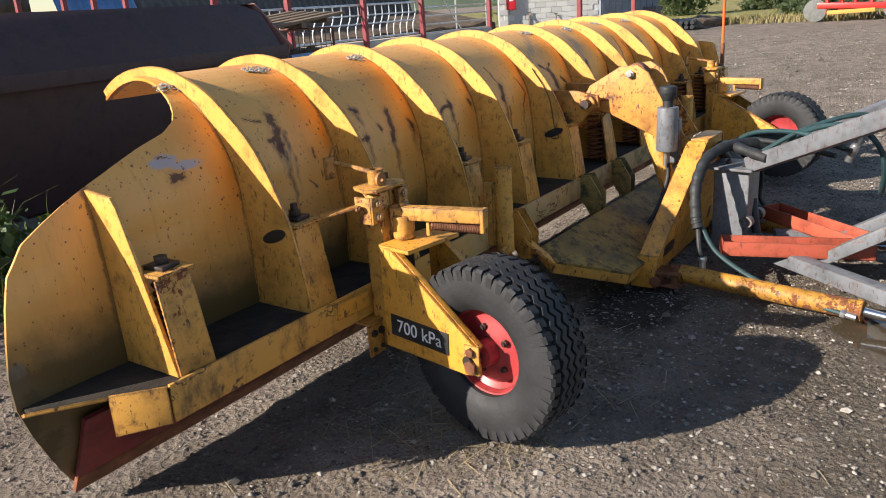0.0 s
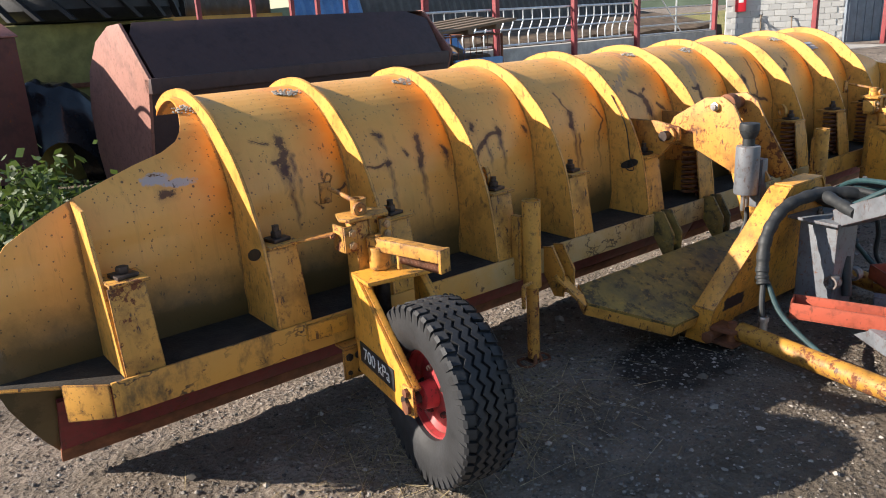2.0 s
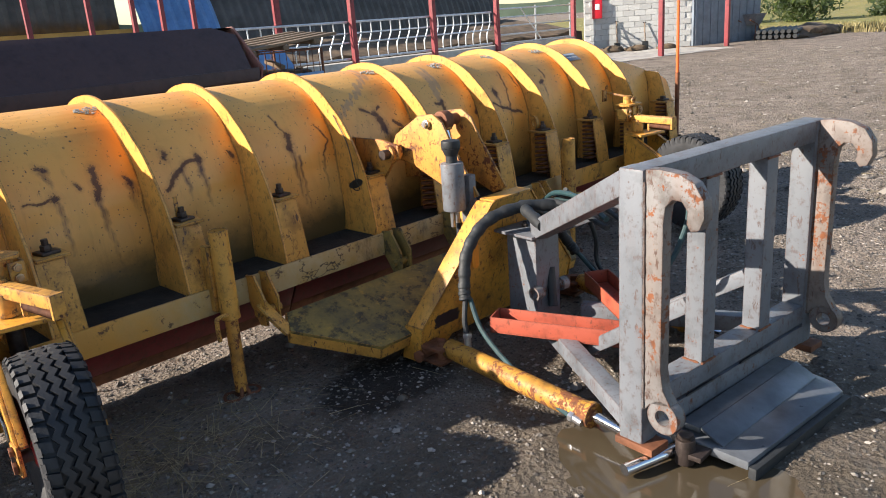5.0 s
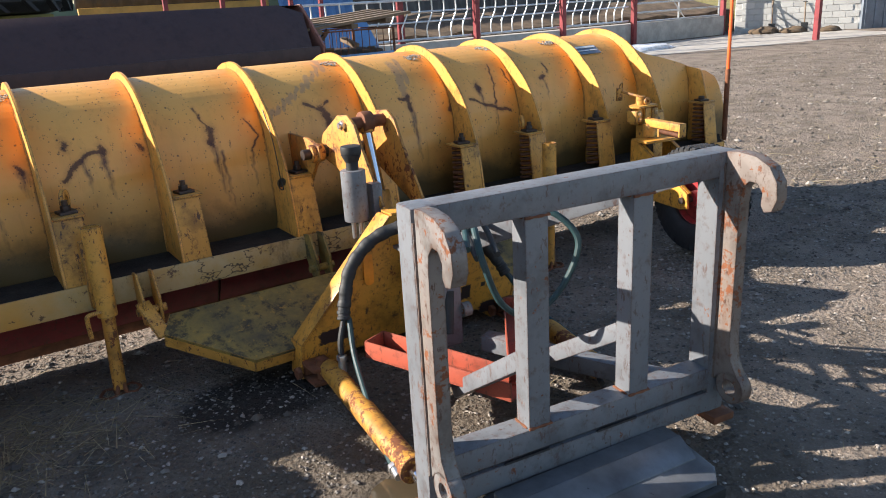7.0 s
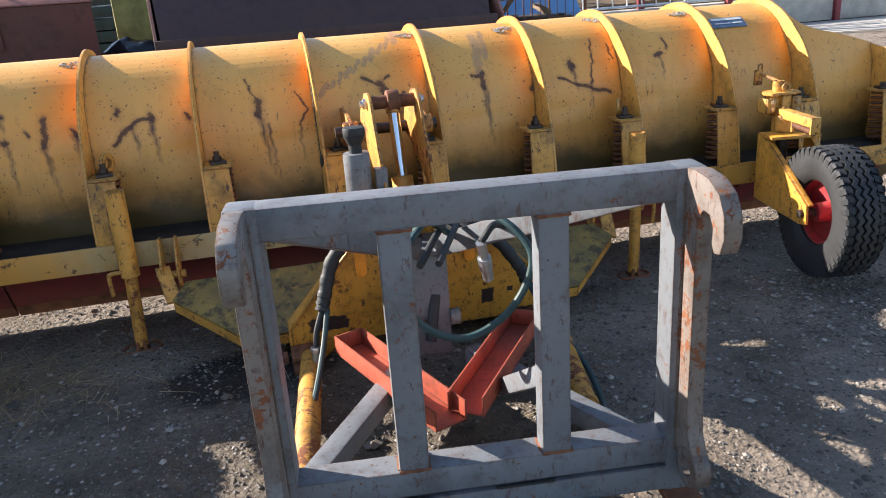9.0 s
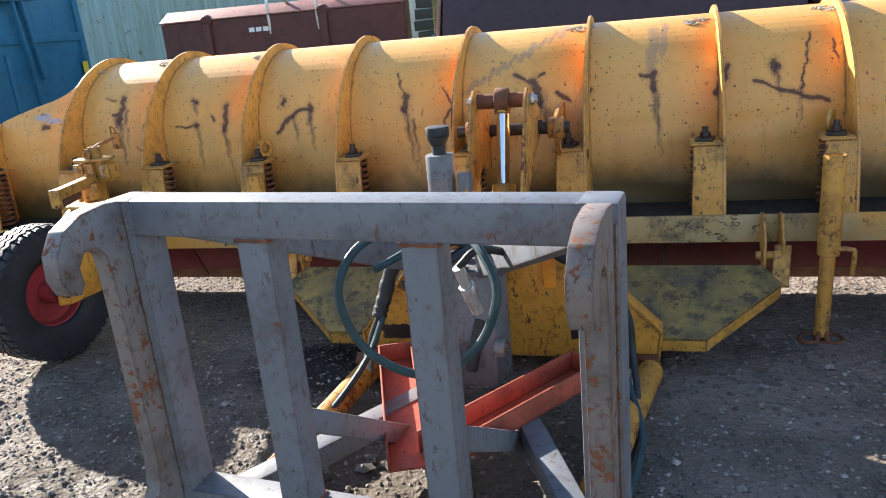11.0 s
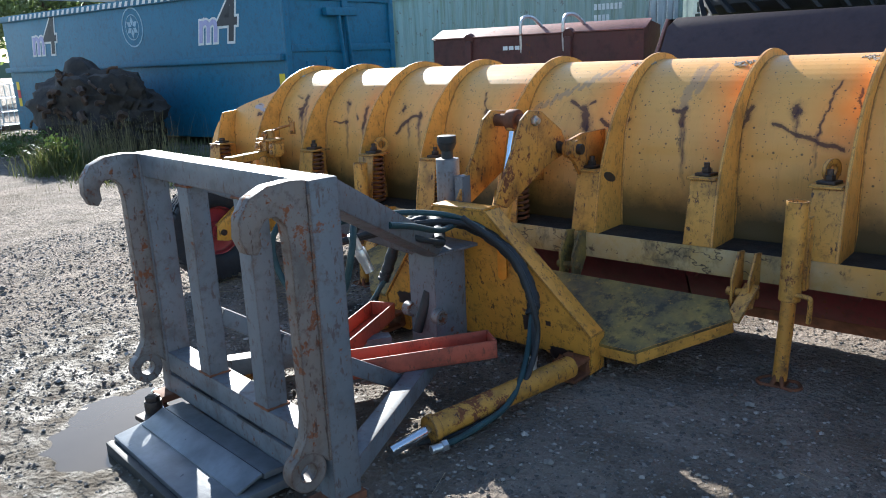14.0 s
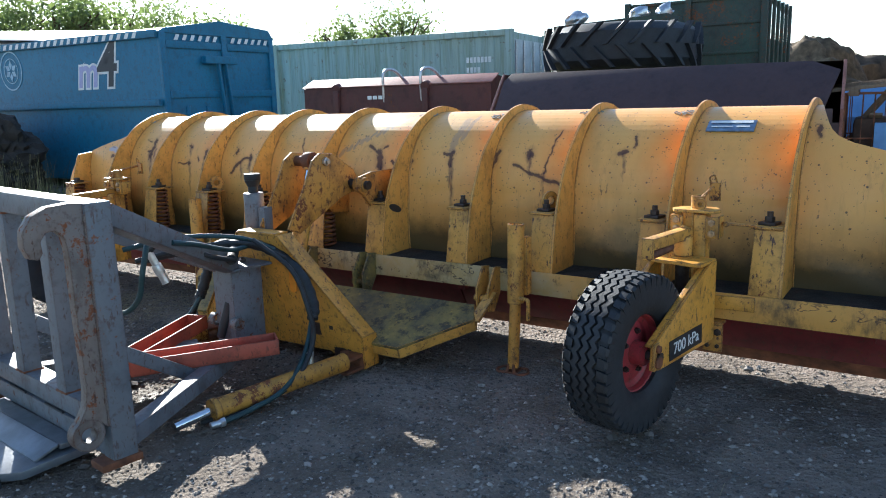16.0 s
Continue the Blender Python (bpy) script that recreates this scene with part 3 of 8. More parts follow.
def wheel_post(x, side, hub):
    """The narrow post on the beam, its bolted head, brackets, kingpin and locking rod; side is the way outwards."""
    y = 1.735
    bm = bmesh.new()
    box(bm, (x + side * 0.022, y, 0.60), (0.055, 0.080, 0.55), None, 0.004)
    post = part("wheel_post", bm, mat_yellow_worn, plough)
    # head plate with cut corners
    bm = bmesh.new()
    plate(bm, [(x - 0.105, y - 0.015, 0.882), (x - 0.085, y - 0.060, 0.882), (x + 0.085, y - 0.060, 0.882), (x + 0.105, y - 0.015, 0.882), (x + 0.070, y + 0.065, 0.882), (x - 0.070, y + 0.065, 0.882)], (0, 0, 0.014), 0.003)
    part("head_plate", bm, mat_yellow_worn, post)
    bm = bmesh.new()
    box(bm, (x - side * 0.032, y + 0.012, 0.825), (0.052, 0.070, 0.112), None, 0.003)
    part("head_block", bm, mat_yellow_worn, post)
    bm = bmesh.new()
    box(bm, (x - side * 0.008, y - 0.030, 0.825), (0.006, 0.030, 0.112), None, 0.001)
    part("head_fin", bm, mat_yellow_worn, post)
    for s, z0, z1 in ((side, 0.770, 0.868), (-side, 0.790, 0.868)):
        bm = bmesh.new()
        box(bm, (x + s * 0.076, y - 0.044, (z0 + z1) / 2), (0.056, 0.012, z1 - z0), None, 0.003)
        box(bm, (x + s * 0.101, y - 0.005, (z0 + z1) / 2), (0.010, 0.072, z1 - z0), None, 0.002)
        cheek = part("clamp_cheek", bm, mat_yellow_worn, post)
        for k in (0.74, 0.26):
            bm = bmesh.new()
            nut(bm, (x + s * 0.076, y - 0.050, z0 + (z1 - z0) * k), (0, -1, 0), 0.016, 0.012, 0.005)
            part("clamp_bolt", bm, mat_worn_bolt, cheek, "rubbed shiny bolt")
    # short cross pipe on the head, its eye and the locking rod to the sheet
    bm = bmesh.new()
    pipe(bm, (x, y + 0.01, 0.894), (x, y + 0.01, 0.950), 0.030, 0.007)
    collar = part("post_collar", bm, mat_yellow_worn, post)
    bm = bmesh.new()
    lathe(bm, [(0.026, -0.006), (0.026, 0.006), (0.010, 0.006), (0.010, -0.006), (0.026, -0.006)], Matrix.Translation((x + side * 0.020, y - 0.028, 0.918)) @ Matrix.Rotation(radians(90), 4, "X"), 18)
    part("collar_eye", bm, mat_rust_yellow, collar)
    bm = bmesh.new()
    hose(bm, [(x + side * 0.012, y - 0.025, 0.930), (x + side * 0.014, y + 0.06, 0.948), (x + side * 0.016, y + 0.19, 0.965)], 0.009)
    part("lock_rod", bm, mat_rust_yellow, post, "thin rusty locking rod")
    bm = bmesh.new()
    box(bm, (x + side * 0.02, y + 0.215, 0.945), (0.050, 0.012, 0.085), None, 0.002)
    hose(bm, [(x + side * 0.005, y + 0.20, 0.985), (x, y + 0.19, 1.01), (x + side * 0.02, y + 0.19, 1.022), (x + side * 0.03, y + 0.20, 0.99)], 0.004)
    nut(bm, (x + side * 0.02, y + 0.208, 0.915), (0, -1, 0), 0.012, 0.010, 0.004)
    part("rod_bracket", bm, mat_rust_yellow, post)
    # stay from the head to the next seat
    bm = bmesh.new()
    bar(bm, (x + side * 0.105, y + 0.01, 0.835), (x + side * 0.215, y + 0.105, 0.815), 0.050, 0.010)
    nut(bm, (x + side * 0.125, y + 0.005, 0.832), (0, -1, 0), 0.013, 0.012, 0.006)
    part("post_stay", bm, mat_rust_yellow, post)
    # bright strip on the beam and the bolted bracket below it
    bm = bmesh.new()
    box(bm, (x + side * 0.165, 1.771, 0.474), (0.170, 0.014, 0.064), Matrix.Rotation(side * 0.05, 4, "Z"), 0.002)
    box(bm, (x + side * 0.245, 1.780, 0.470), (0.012, 0.020, 0.05), None, 0.002)
    part("beam_stay", bm, mat_yellow_bright, post)
    bm = bmesh.new()
    box(bm, (x + side * 0.085, 1.742, 0.312), (0.086, 0.012, 0.125), None, 0.003)
    box(bm, (x + side * 0.06, 1.765, 0.382), (0.135, 0.07, 0.012), None, 0.002)
    box(bm, (x + side * 0.022, 1.755, 0.325), (0.050, 0.05, 0.11), None, 0.003)
    bracket = part("post_bracket", bm, mat_rust_yellow, post)
    for dx, dz, r in ((-0.02, 0.03, 0.016), (0.022, 0.03, 0.017), (-0.022, -0.035, 0.010), (0.022, -0.035, 0.010)):
        bm = bmesh.new()
        nut(bm, (x + side * 0.085 + dx, 1.736, 0.312 + dz), (0, -1, 0), r, 0.009, 0.004)
        part("bracket_bolt", bm, mat_bolt, bracket)
    d = Vector((hub[0] - x, hub[1] - y, 0)).normalized()
    kp = Vector((x - side * 0.015, y, 0)) + d * 0.095
    bm = bmesh.new()
    rod(bm, (kp.x, kp.y, 0.42), (kp.x, kp.y, 0.73), 0.030, n=20)
    part("kingpin", bm, mat_bolt, post, "dark greasy kingpin")
    bm = bmesh.new()
    box(bm, (kp.x - side * 0.0, kp.y + 0.04, 0.62), (0.07, 0.05, 0.05), None, 0.004)
    box(bm, (kp.x - side * 0.0, kp.y + 0.04, 0.46), (0.07, 0.05, 0.05), None, 0.004)
    part("kingpin_sleeve", bm, mat_yellow_worn, post)
    return kp


def crank(kp, tip, z):
    """A box arm on the kingpin, with a drop plate at its end and a tight spring below."""
    a, b = Vector((kp.x, kp.y, z)), Vector((tip[0], tip[1], z))
    d = (b - a).normalized()
    bm = bmesh.new()
    bar(bm, a - d * 0.045, b, 0.048, 0.050, bevel=0.006)
    rod(bm, (kp.x, kp.y, z - 0.095), (kp.x, kp.y, z - 0.01), 0.040, n=20, bevel=0.006)
    box(bm, b - Vector((0, 0, 0.016)), (0.050, 0.014, 0.085), axes_to((0, 0, 0), (0, 0, 1), d), 0.002)
    box(bm, a + d * 0.10 - Vector((0, 0, 0.045)), (0.016, 0.016, 0.075), None, 0.003)
    rod(bm, (kp.x, kp.y, z + 0.02), (kp.x, kp.y, z + 0.034), 0.013, n=10)
    arm = part("crank_arm", bm, mat_yellow_worn, plough, "yellow box-section crank arm")
    bm = bmesh.new()
    p, q = a + d * 0.115 - Vector((0, 0, 0.042)), b - Vector((0, 0, 0.050)) - d * 0.008
    coil(bm, p, q, 0.015, 0.004, 30, 5, 10)
    rod(bm, p - d * 0.02, q + d * 0.016, 0.006, n=8)
    part("tension_spring", bm, mat_spring, arm, "tight brown tension spring")


def letters(text, size, m, material, name, parent):
    cu = bpy.data.curves.new(name, "FONT")
    cu.body, cu.size, cu.extrude, cu.align_x, cu.align_y = text, size, 0.0008, "CENTER", "CENTER"
    ob = new(name, cu)
    cu.materials.append(material)
    ob.matrix_basis = m
    dg = bpy.context.evaluated_depsgraph_get()
    me = bpy.data.meshes.new_from_object(ob.evaluated_get(dg))
    me.transform(m)
    bpy.data.objects.remove(ob)
    bm = bmesh.new()
    bm.from_mesh(me)
    return part(name, bm, material, parent, smooth=False)


def pressure_sign(hub, out, post, fork_ob):
    """The black plate on the lettered cheek."""
    hub, out = Vector(hub), Vector(out)
    fwd = Vector(post) - hub
    fwd.z = 0
    fwd = (fwd - out * fwd.dot(out)).normalized()
    up = Vector((0, 0, 1))
    right = up.cross(out).normalized()
    along = (-fwd - up * 0.03) if right.dot(fwd) < 0 else (fwd + up * 0.03)
    along.normalize()
    upward = out.cross(along).normalized()
    m = Matrix((along, upward, out)).transposed().to_4x4()
    at = hub + out * 0.1365 + fwd * 0.235 + up * (0.396 - hub.z)
    m.translation = at
    bm = bmesh.new()
    o = bmesh.new()
    bmesh.ops.create_cube(o, size=1)
    bmesh.ops.transform(o, matrix=m @ Matrix.Diagonal((0.285, 0.082, 0.003, 1)), verts=o.verts)
    merge(bm, o, 0.0008)
    sign = part("pressure_sign", bm, mat_black_sign, fork_ob, "black sign with white letters 700 kPa")
    m2 = m.copy()
    m2.translation = at + out * 0.0022
    letters("700 kPa", 0.070, m2, mat_white, "sign_letters", fork_ob)


def jack(x, y, side):
    """A drop leg: sleeve, inner tube, crossbar foot and hooked pin."""
    bm = bmesh.new()
    pipe(bm, (x, y, 0.375), (x + 0.004, y + 0.004, 0.780), 0.042, 0.006)
    leg = part("jack_sleeve", bm, mat_yellow_worn, plough)
    bm = bmesh.new()
    rod(bm, (x - 0.012, y - 0.014, 0.03), (x, y, 0.40), 0.029, n=20)
    part("jack_tube", bm, mat_rust_yellow, leg)
    bm = bmesh.new()
    for s in (-1, 1):
        hose(bm, [(x - 0.012 + s * 0.02, y - 0.045, 0.012), (x - 0.012 + s * 0.06, y - 0.055, 0.012), (x - 0.012 + s * 0.085, y - 0.02, 0.013), (x - 0.012 + s * 0.06, y + 0.03, 0.014), (x - 0.012 + s * 0.02, y + 0.03, 0.014)], 0.008)
        rod(bm, (x - 0.012 + s * 0.022, y - 0.045, 0.012), (x - 0.010, y - 0.020, 0.085), 0.010, n=8)
    box(bm, (x - 0.012, y - 0.010, 0.012), (0.060, 0.085, 0.010), None, 0.002)
    part("jack_foot", bm, mat_rust, leg, "open rusty jack foot")
    bm = bmesh.new()
    hose(bm, [(x, y - 0.02, 0.405), (x - side * 0.075, y - 0.03, 0.405), (x - side * 0.088, y - 0.033, 0.385), (x - side * 0.085, y - 0.03, 0.30)], 0.010)
    part("jack_pin", bm, mat_yellow_worn, leg)
    bm = bmesh.new()
    box(bm, (x - side * 0.035, y + 0.055, 0.56), (0.030, 0.05, 0.30), None, 0.003)
    part("jack_bracket", bm, mat_yellow_worn, leg)


# rust blots on the sheet, bay by bay: from x, z to x, z, and the half width
BLOTS_1 = ((2.228, 1.135, 2.214, 1.018, 0.022), (2.17, 1.061, 2.225, 1.066, 0.010), (2.107, 1.141, 2.178, 1.132, 0.004), (2.368, 0.994, 2.364, 0.96, 0.008),
           (2.315, 0.879, 2.341, 0.854, 0.007), (2.422, 0.907, 2.46, 0.934, 0.009), (1.689, 1.083, 1.738, 1.079, 0.006), (1.719, 1.014, 1.755, 1.017, 0.016))
BLOTS_2 = ((2.662, 1.105, 2.687, 1.096, 0.013), (2.69, 0.98, 2.70, 0.972, 0.020), (2.572, 0.975, 2.692, 0.978, 0.006), (2.785, 1.018, 2.796, 0.996, 0.010),
           (2.877, 1.068, 2.861, 0.955, 0.017), (2.998, 1.006, 3.008, 0.977, 0.015))
BLOTS_3 = ((3.204, 1.086, 3.198, 1.055, 0.015), (3.17, 0.925, 3.27, 1.015, 0.013), (3.27, 1.015, 3.355, 1.035, 0.011), (3.35, 1.05, 3.355, 1.02, 0.015))
BLOTS_4 = ((3.816, 1.165, 3.863, 1.058, 0.007), (3.863, 1.058, 3.864, 0.99, 0.020), (4.059, 1.089, 4.102, 1.003, 0.005), (4.102, 1.003, 4.056, 0.92, 0.004),
           (3.52, 1.03, 3.53, 1.01, 0.014))
BLOTS_5 = ((4.408, 1.116, 4.489, 1.079, 0.012), (4.489, 1.085, 4.53, 0.99, 0.024), (4.598, 1.038, 4.675, 0.983, 0.008),
           (4.52, 1.10, 4.55, 1.118, 0.008), (4.75, 1.03, 4.752, 1.028, 0.017))
BLOTS_6 = ((4.985, 1.082, 5.04, 1.08, 0.011), (5.036, 1.086, 5.045, 1.02, 0.017), (5.359, 1.094, 5.31, 0.98, 0.014), (5.543, 1.097, 5.56, 1.075, 0.019),
           (5.46, 1.03, 5.60, 0.975, 0.009), (5.60, 0.975, 5.76, 0.93, 0.012), (5.70, 1.209, 5.652, 0.99, 0.005))
BLOTS_7 = ((6.065, 1.099, 6.10, 1.099, 0.012), (6.134, 1.18, 6.136, 1.127, 0.009), (5.79, 1.172, 5.798, 1.102, 0.008), (6.971, 1.223, 6.989, 1.182, 0.010),
           (1.09, 0.36, 1.12, 0.52, 0.035), (1.12, 0.22, 1.16, 0.36, 0.04))
# where they run down: x, z to x, z, and the half width
RUNS_1 = ((2.218, 1.03, 2.234, 0.78, 0.012), (2.256, 1.075, 2.262, 0.88, 0.009), (2.190, 1.05, 2.196, 0.93, 0.008), (2.687, 1.096, 2.694, 1.02, 0.013), (2.70, 0.97, 2.714, 0.74, 0.010),
          (2.861, 0.95, 2.897, 0.64, 0.011), (3.008, 0.98, 3.022, 0.86, 0.015), (3.35, 1.02, 3.372, 0.80, 0.012), (3.266, 1.0, 3.28, 0.86, 0.010))
RUNS_2 = ((3.864, 0.99, 3.903, 0.70, 0.012), (3.90, 0.95, 3.93, 0.66, 0.007), (4.056, 0.92, 4.06, 0.74, 0.006), (4.53, 1.0, 4.57, 0.84, 0.020), (5.047, 1.02, 5.072, 0.71, 0.012),
          (5.555, 1.08, 5.566, 0.97, 0.012), (5.652, 1.0, 5.65, 0.80, 0.008), (6.09, 1.09, 6.10, 0.96, 0.007), (5.33, 0.98, 5.33, 0.78, 0.010))
# what is left of old lettering: faded slanting bars
GHOSTS = [(4.185 + 0.047 * k, 1.062 + 0.0235 * k, 4.210 + 0.047 * k, 1.098 + 0.0235 * k, 0.013 if k % 3 else 0.018) for k in range(10)] + [(5.05, 1.255, 5.03, 1.10, 0.030), (5.10, 1.27, 5.08, 1.17, 0.018)]
SCRAPES = ((1.79, 1.05, 0.055, 0.014), (1.71, 1.075, 0.05, 0.02), (1.09, 0.58, 0.03, 0.05))


def shell_material():
    """Faded yellow sheet: spots that rust through and run down, grime along the foot, fine spatter."""
    n = Net("mouldboard_paint")
    px, py, pz = n.pos()
    wob = n.noise(38, 6, 0.7)
    warp = n.calc("MULTIPLY", n.calc("SUBTRACT", wob, 0.5), 2.1)
    c = n.mix(n.step(n.noise(1.3, 5), 0.3, 0.72), (0.76, 0.41, 0.115), (0.74, 0.34, 0.070))
    fade = n.noise(1.0, 6, 0.65, n.scaled(5, 5, 0.9))
    c = n.mix(n.calc("MULTIPLY", n.step(fade, 0.5, 0.8), 0.45), c, (0.40, 0.215, 0.05))
    c = n.mix(n.calc("MULTIPLY", n.step(n.noise(1.0, 5, 0.7, n.scaled(24, 24, 1.3)), 0.57, 0.75), 0.35), c, (0.22, 0.11, 0.03))
    wob2 = n.calc("MULTIPLY", n.calc("SUBTRACT", n.noise(120, 4, 0.7), 0.5), 2.0)
    fray = n.calc("ADD", warp, wob2)

    # orange bounce off the sunlit rib faces, put into the sheet's colour
    orange = 0.0
    for r in RIBS:
        for side in (-1, 1):
            gap = n.calc("SUBTRACT", MID + side * r, px)
            near = n.calc("MULTIPLY", n.step(gap, 0.26, 0.02), n.step(gap, -0.004, 0.004))
            orange = n.calc("MAXIMUM", orange, near)
    orange = n.calc("MULTIPLY", orange, n.calc("MULTIPLY", n.step(n.noise(2.6, 4, 0.6), 0.32, 0.56), n.step(pz, 0.74, 1.0)))
    c = n.mix(n.calc("MULTIPLY", orange, 0.92), c, (0.76, 0.235, 0.016))

    def field(name):
        at = n.node("ShaderNodeAttribute")
        at.attribute_name = name
        return at.outputs["Fac"]

    d = n.calc("ADD", field("blot"), fray)
    dark, halo = n.step(d, 1.3, 0.65), n.step(d, 2.8, 0.8)
    run = n.step(n.calc("ADD", field("run"), n.calc("MULTIPLY", fray, 0.6)), 2.5, 0.3)
    ghost = n.step(n.calc("ADD", field("ghost"), n.calc("MULTIPLY", fray, 0.9)), 1.3, 0.8)
    c = n.mix(n.calc("MULTIPLY", ghost, 0.42), c, (0.17, 0.15, 0.15))
    streak = n.step(n.noise(1.0, 4, 0.6, n.scaled(60, 60, 3)), 0.25, 0.6)
    c = n.mix(n.calc("MULTIPLY", halo, 0.30), c, (0.26, 0.10, 0.03))
    c = n.mix(n.calc("MULTIPLY", n.calc("MULTIPLY", run, streak), 0.95), c, (0.085, 0.030, 0.024))
    c = n.mix(n.calc("MULTIPLY", dark, 0.84), c, n.mix(n.noise(70, 3), (0.022, 0.013, 0.020), (0.075, 0.030, 0.032)))
    bare = None
    for x, z, w, h in SCRAPES:
        dx = n.calc("DIVIDE", n.calc("SUBTRACT", px, x), w)
        dz = n.calc("DIVIDE", n.calc("SUBTRACT", pz, z), h)
        d = n.calc("SQRT", n.calc("ADD", n.calc("MULTIPLY", dx, dx), n.calc("MULTIPLY", dz, dz)))
        a = n.step(n.calc("ADD", d, n.calc("MULTIPLY", warp, 0.8)), 1.2, 0.9)
        bare = a if bare is None else n.calc("MAXIMUM", bare, a)
    c = n.mix(n.calc("MULTIPLY", bare, n.calc("SUBTRACT", 1.0, dark)), c, (0.42, 0.36, 0.36))
    # spatter, in two sizes
    for scale, size, keep in ((20, 0.13, 0.44), (46, 0.17, 0.40)):
        v = n.node("ShaderNodeTexVoronoi")
        n.put(v.inputs["Vector"], n.coord)
        v.inputs["Scale"].default_value = scale
        dot = n.step(n.calc("ADD", v.outputs["Distance"], n.calc("MULTIPLY", warp, 0.03)), size, size * 0.6)
        some = n.step(n.node_channel(v.outputs["Color"]), keep, keep + 0.01)
        c = n.mix(n.calc("MULTIPLY", n.calc("MULTIPLY", dot, some), 0.85), c, (0.045, 0.026, 0.02))
    nick = n.step(n.noise(1.0, 6, 0.72, n.scaled(40, 40, 14)), 0.63, 0.655)
    c = n.mix(n.calc("MULTIPLY", nick, 0.75), c, (0.06, 0.03, 0.022))
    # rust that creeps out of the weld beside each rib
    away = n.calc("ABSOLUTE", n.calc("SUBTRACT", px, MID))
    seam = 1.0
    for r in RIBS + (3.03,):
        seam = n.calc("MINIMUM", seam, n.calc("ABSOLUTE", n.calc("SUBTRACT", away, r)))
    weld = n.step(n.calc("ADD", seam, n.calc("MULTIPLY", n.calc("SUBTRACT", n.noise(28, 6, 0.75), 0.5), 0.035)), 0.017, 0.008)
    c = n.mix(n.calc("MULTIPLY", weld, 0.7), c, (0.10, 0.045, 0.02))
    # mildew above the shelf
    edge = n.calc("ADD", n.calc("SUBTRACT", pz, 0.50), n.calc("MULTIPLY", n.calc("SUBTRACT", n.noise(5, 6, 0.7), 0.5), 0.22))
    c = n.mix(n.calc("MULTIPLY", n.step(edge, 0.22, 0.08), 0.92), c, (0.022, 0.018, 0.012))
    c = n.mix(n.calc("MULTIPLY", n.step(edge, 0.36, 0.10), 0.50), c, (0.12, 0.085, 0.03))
    rough = n.calc("ADD", n.calc("MULTIPLY", dark, 0.35), n.calc("ADD", n.calc("MULTIPLY", n.noise(9, 4), 0.22), 0.30))
    return n.done(c, rough, 0.0, n.calc("SUBTRACT", n.noise(55, 5, 0.65), n.calc("MULTIPLY", dark, 0.5)), 0.10, 0.004)


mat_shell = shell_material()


def beam_material():
    """Yellow towards the ends, pale moss and dark grime along the middle, cracked and chipped."""
    n = Net("beam_paint")
    px, py, pz = n.pos()
    c = n.mix(n.step(n.noise(2.0, 5), 0.3, 0.7), (0.68, 0.35, 0.065), (0.56, 0.27, 0.055))
    away = n.calc("ABSOLUTE", n.calc("SUBTRACT", px, MID))
    mossy = n.step(n.calc("ADD", away, n.calc("MULTIPLY", n.calc("SUBTRACT", n.noise(2.2, 5, 0.65), 0.5), 1.6)), 1.75, 1.25)
    c = n.mix(n.calc("MULTIPLY", mossy, 0.8), c, n.mix(n.step(n.noise(9, 5, 0.7), 0.35, 0.65), (0.36, 0.26, 0.10), (0.40, 0.34, 0.21)))
    c = n.mix(n.calc("MULTIPLY", n.step(n.noise(1.0, 6, 0.7, n.scaled(7, 7, 4)), 0.54, 0.68), 0.8), c, (0.060, 0.045, 0.025))
    c = n.mix(n.calc("MULTIPLY", n.step(n.noise(22, 6, 0.72), 0.60, 0.64), 0.85), c, (0.07, 0.032, 0.02))
    crack = n.calc("ABSOLUTE", n.calc("SUBTRACT", n.noise(1.0, 4, 0.6, n.scaled(3.4, 3.4, 6)), 0.5))
    some = n.step(n.noise(1.7, 3), 0.5, 0.56)
    c = n.mix(n.calc("MULTIPLY", n.calc("MULTIPLY", n.step(crack, 0.010, 0.003), some), 0.9), c, (0.035, 0.022, 0.018))
    return n.done(c, n.calc("ADD", n.calc("MULTIPLY", n.noise(14, 4), 0.3), 0.42), 0.0, n.noise(60, 4), 0.15, 0.004)


mat_beam = beam_material()
mat_worn_bolt = plain("rubbed_bolt", (0.42, 0.28, 0.16), 0.42, 0.55, 0.4, 40)
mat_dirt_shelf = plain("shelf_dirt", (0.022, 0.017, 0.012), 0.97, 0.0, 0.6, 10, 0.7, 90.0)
mat_yellow_bright = painted("bright_yellow_paint", (0.74, 0.35, 0.045), (0.64, 0.29, 0.045), 0.8, 0.4, 0.60)
mat_black_sign = plain("black_sign", (0.02, 0.02, 0.022), 0.45)
mat_white = plain("white_paint", (0.75, 0.75, 0.73), 0.5, 0, 0.1)

mouldboard()
for off in RIBS:
    for s in (-1, 1):
        rib(MID + s * off)
        spring_seat(MID + s * off, -s, eye=(off == 1.39))
for s in (-1, 1):
    end_rib(MID + s * 3.03, -s)
    spring_seat(MID + s * 3.03, -s, 0.845)
beam()

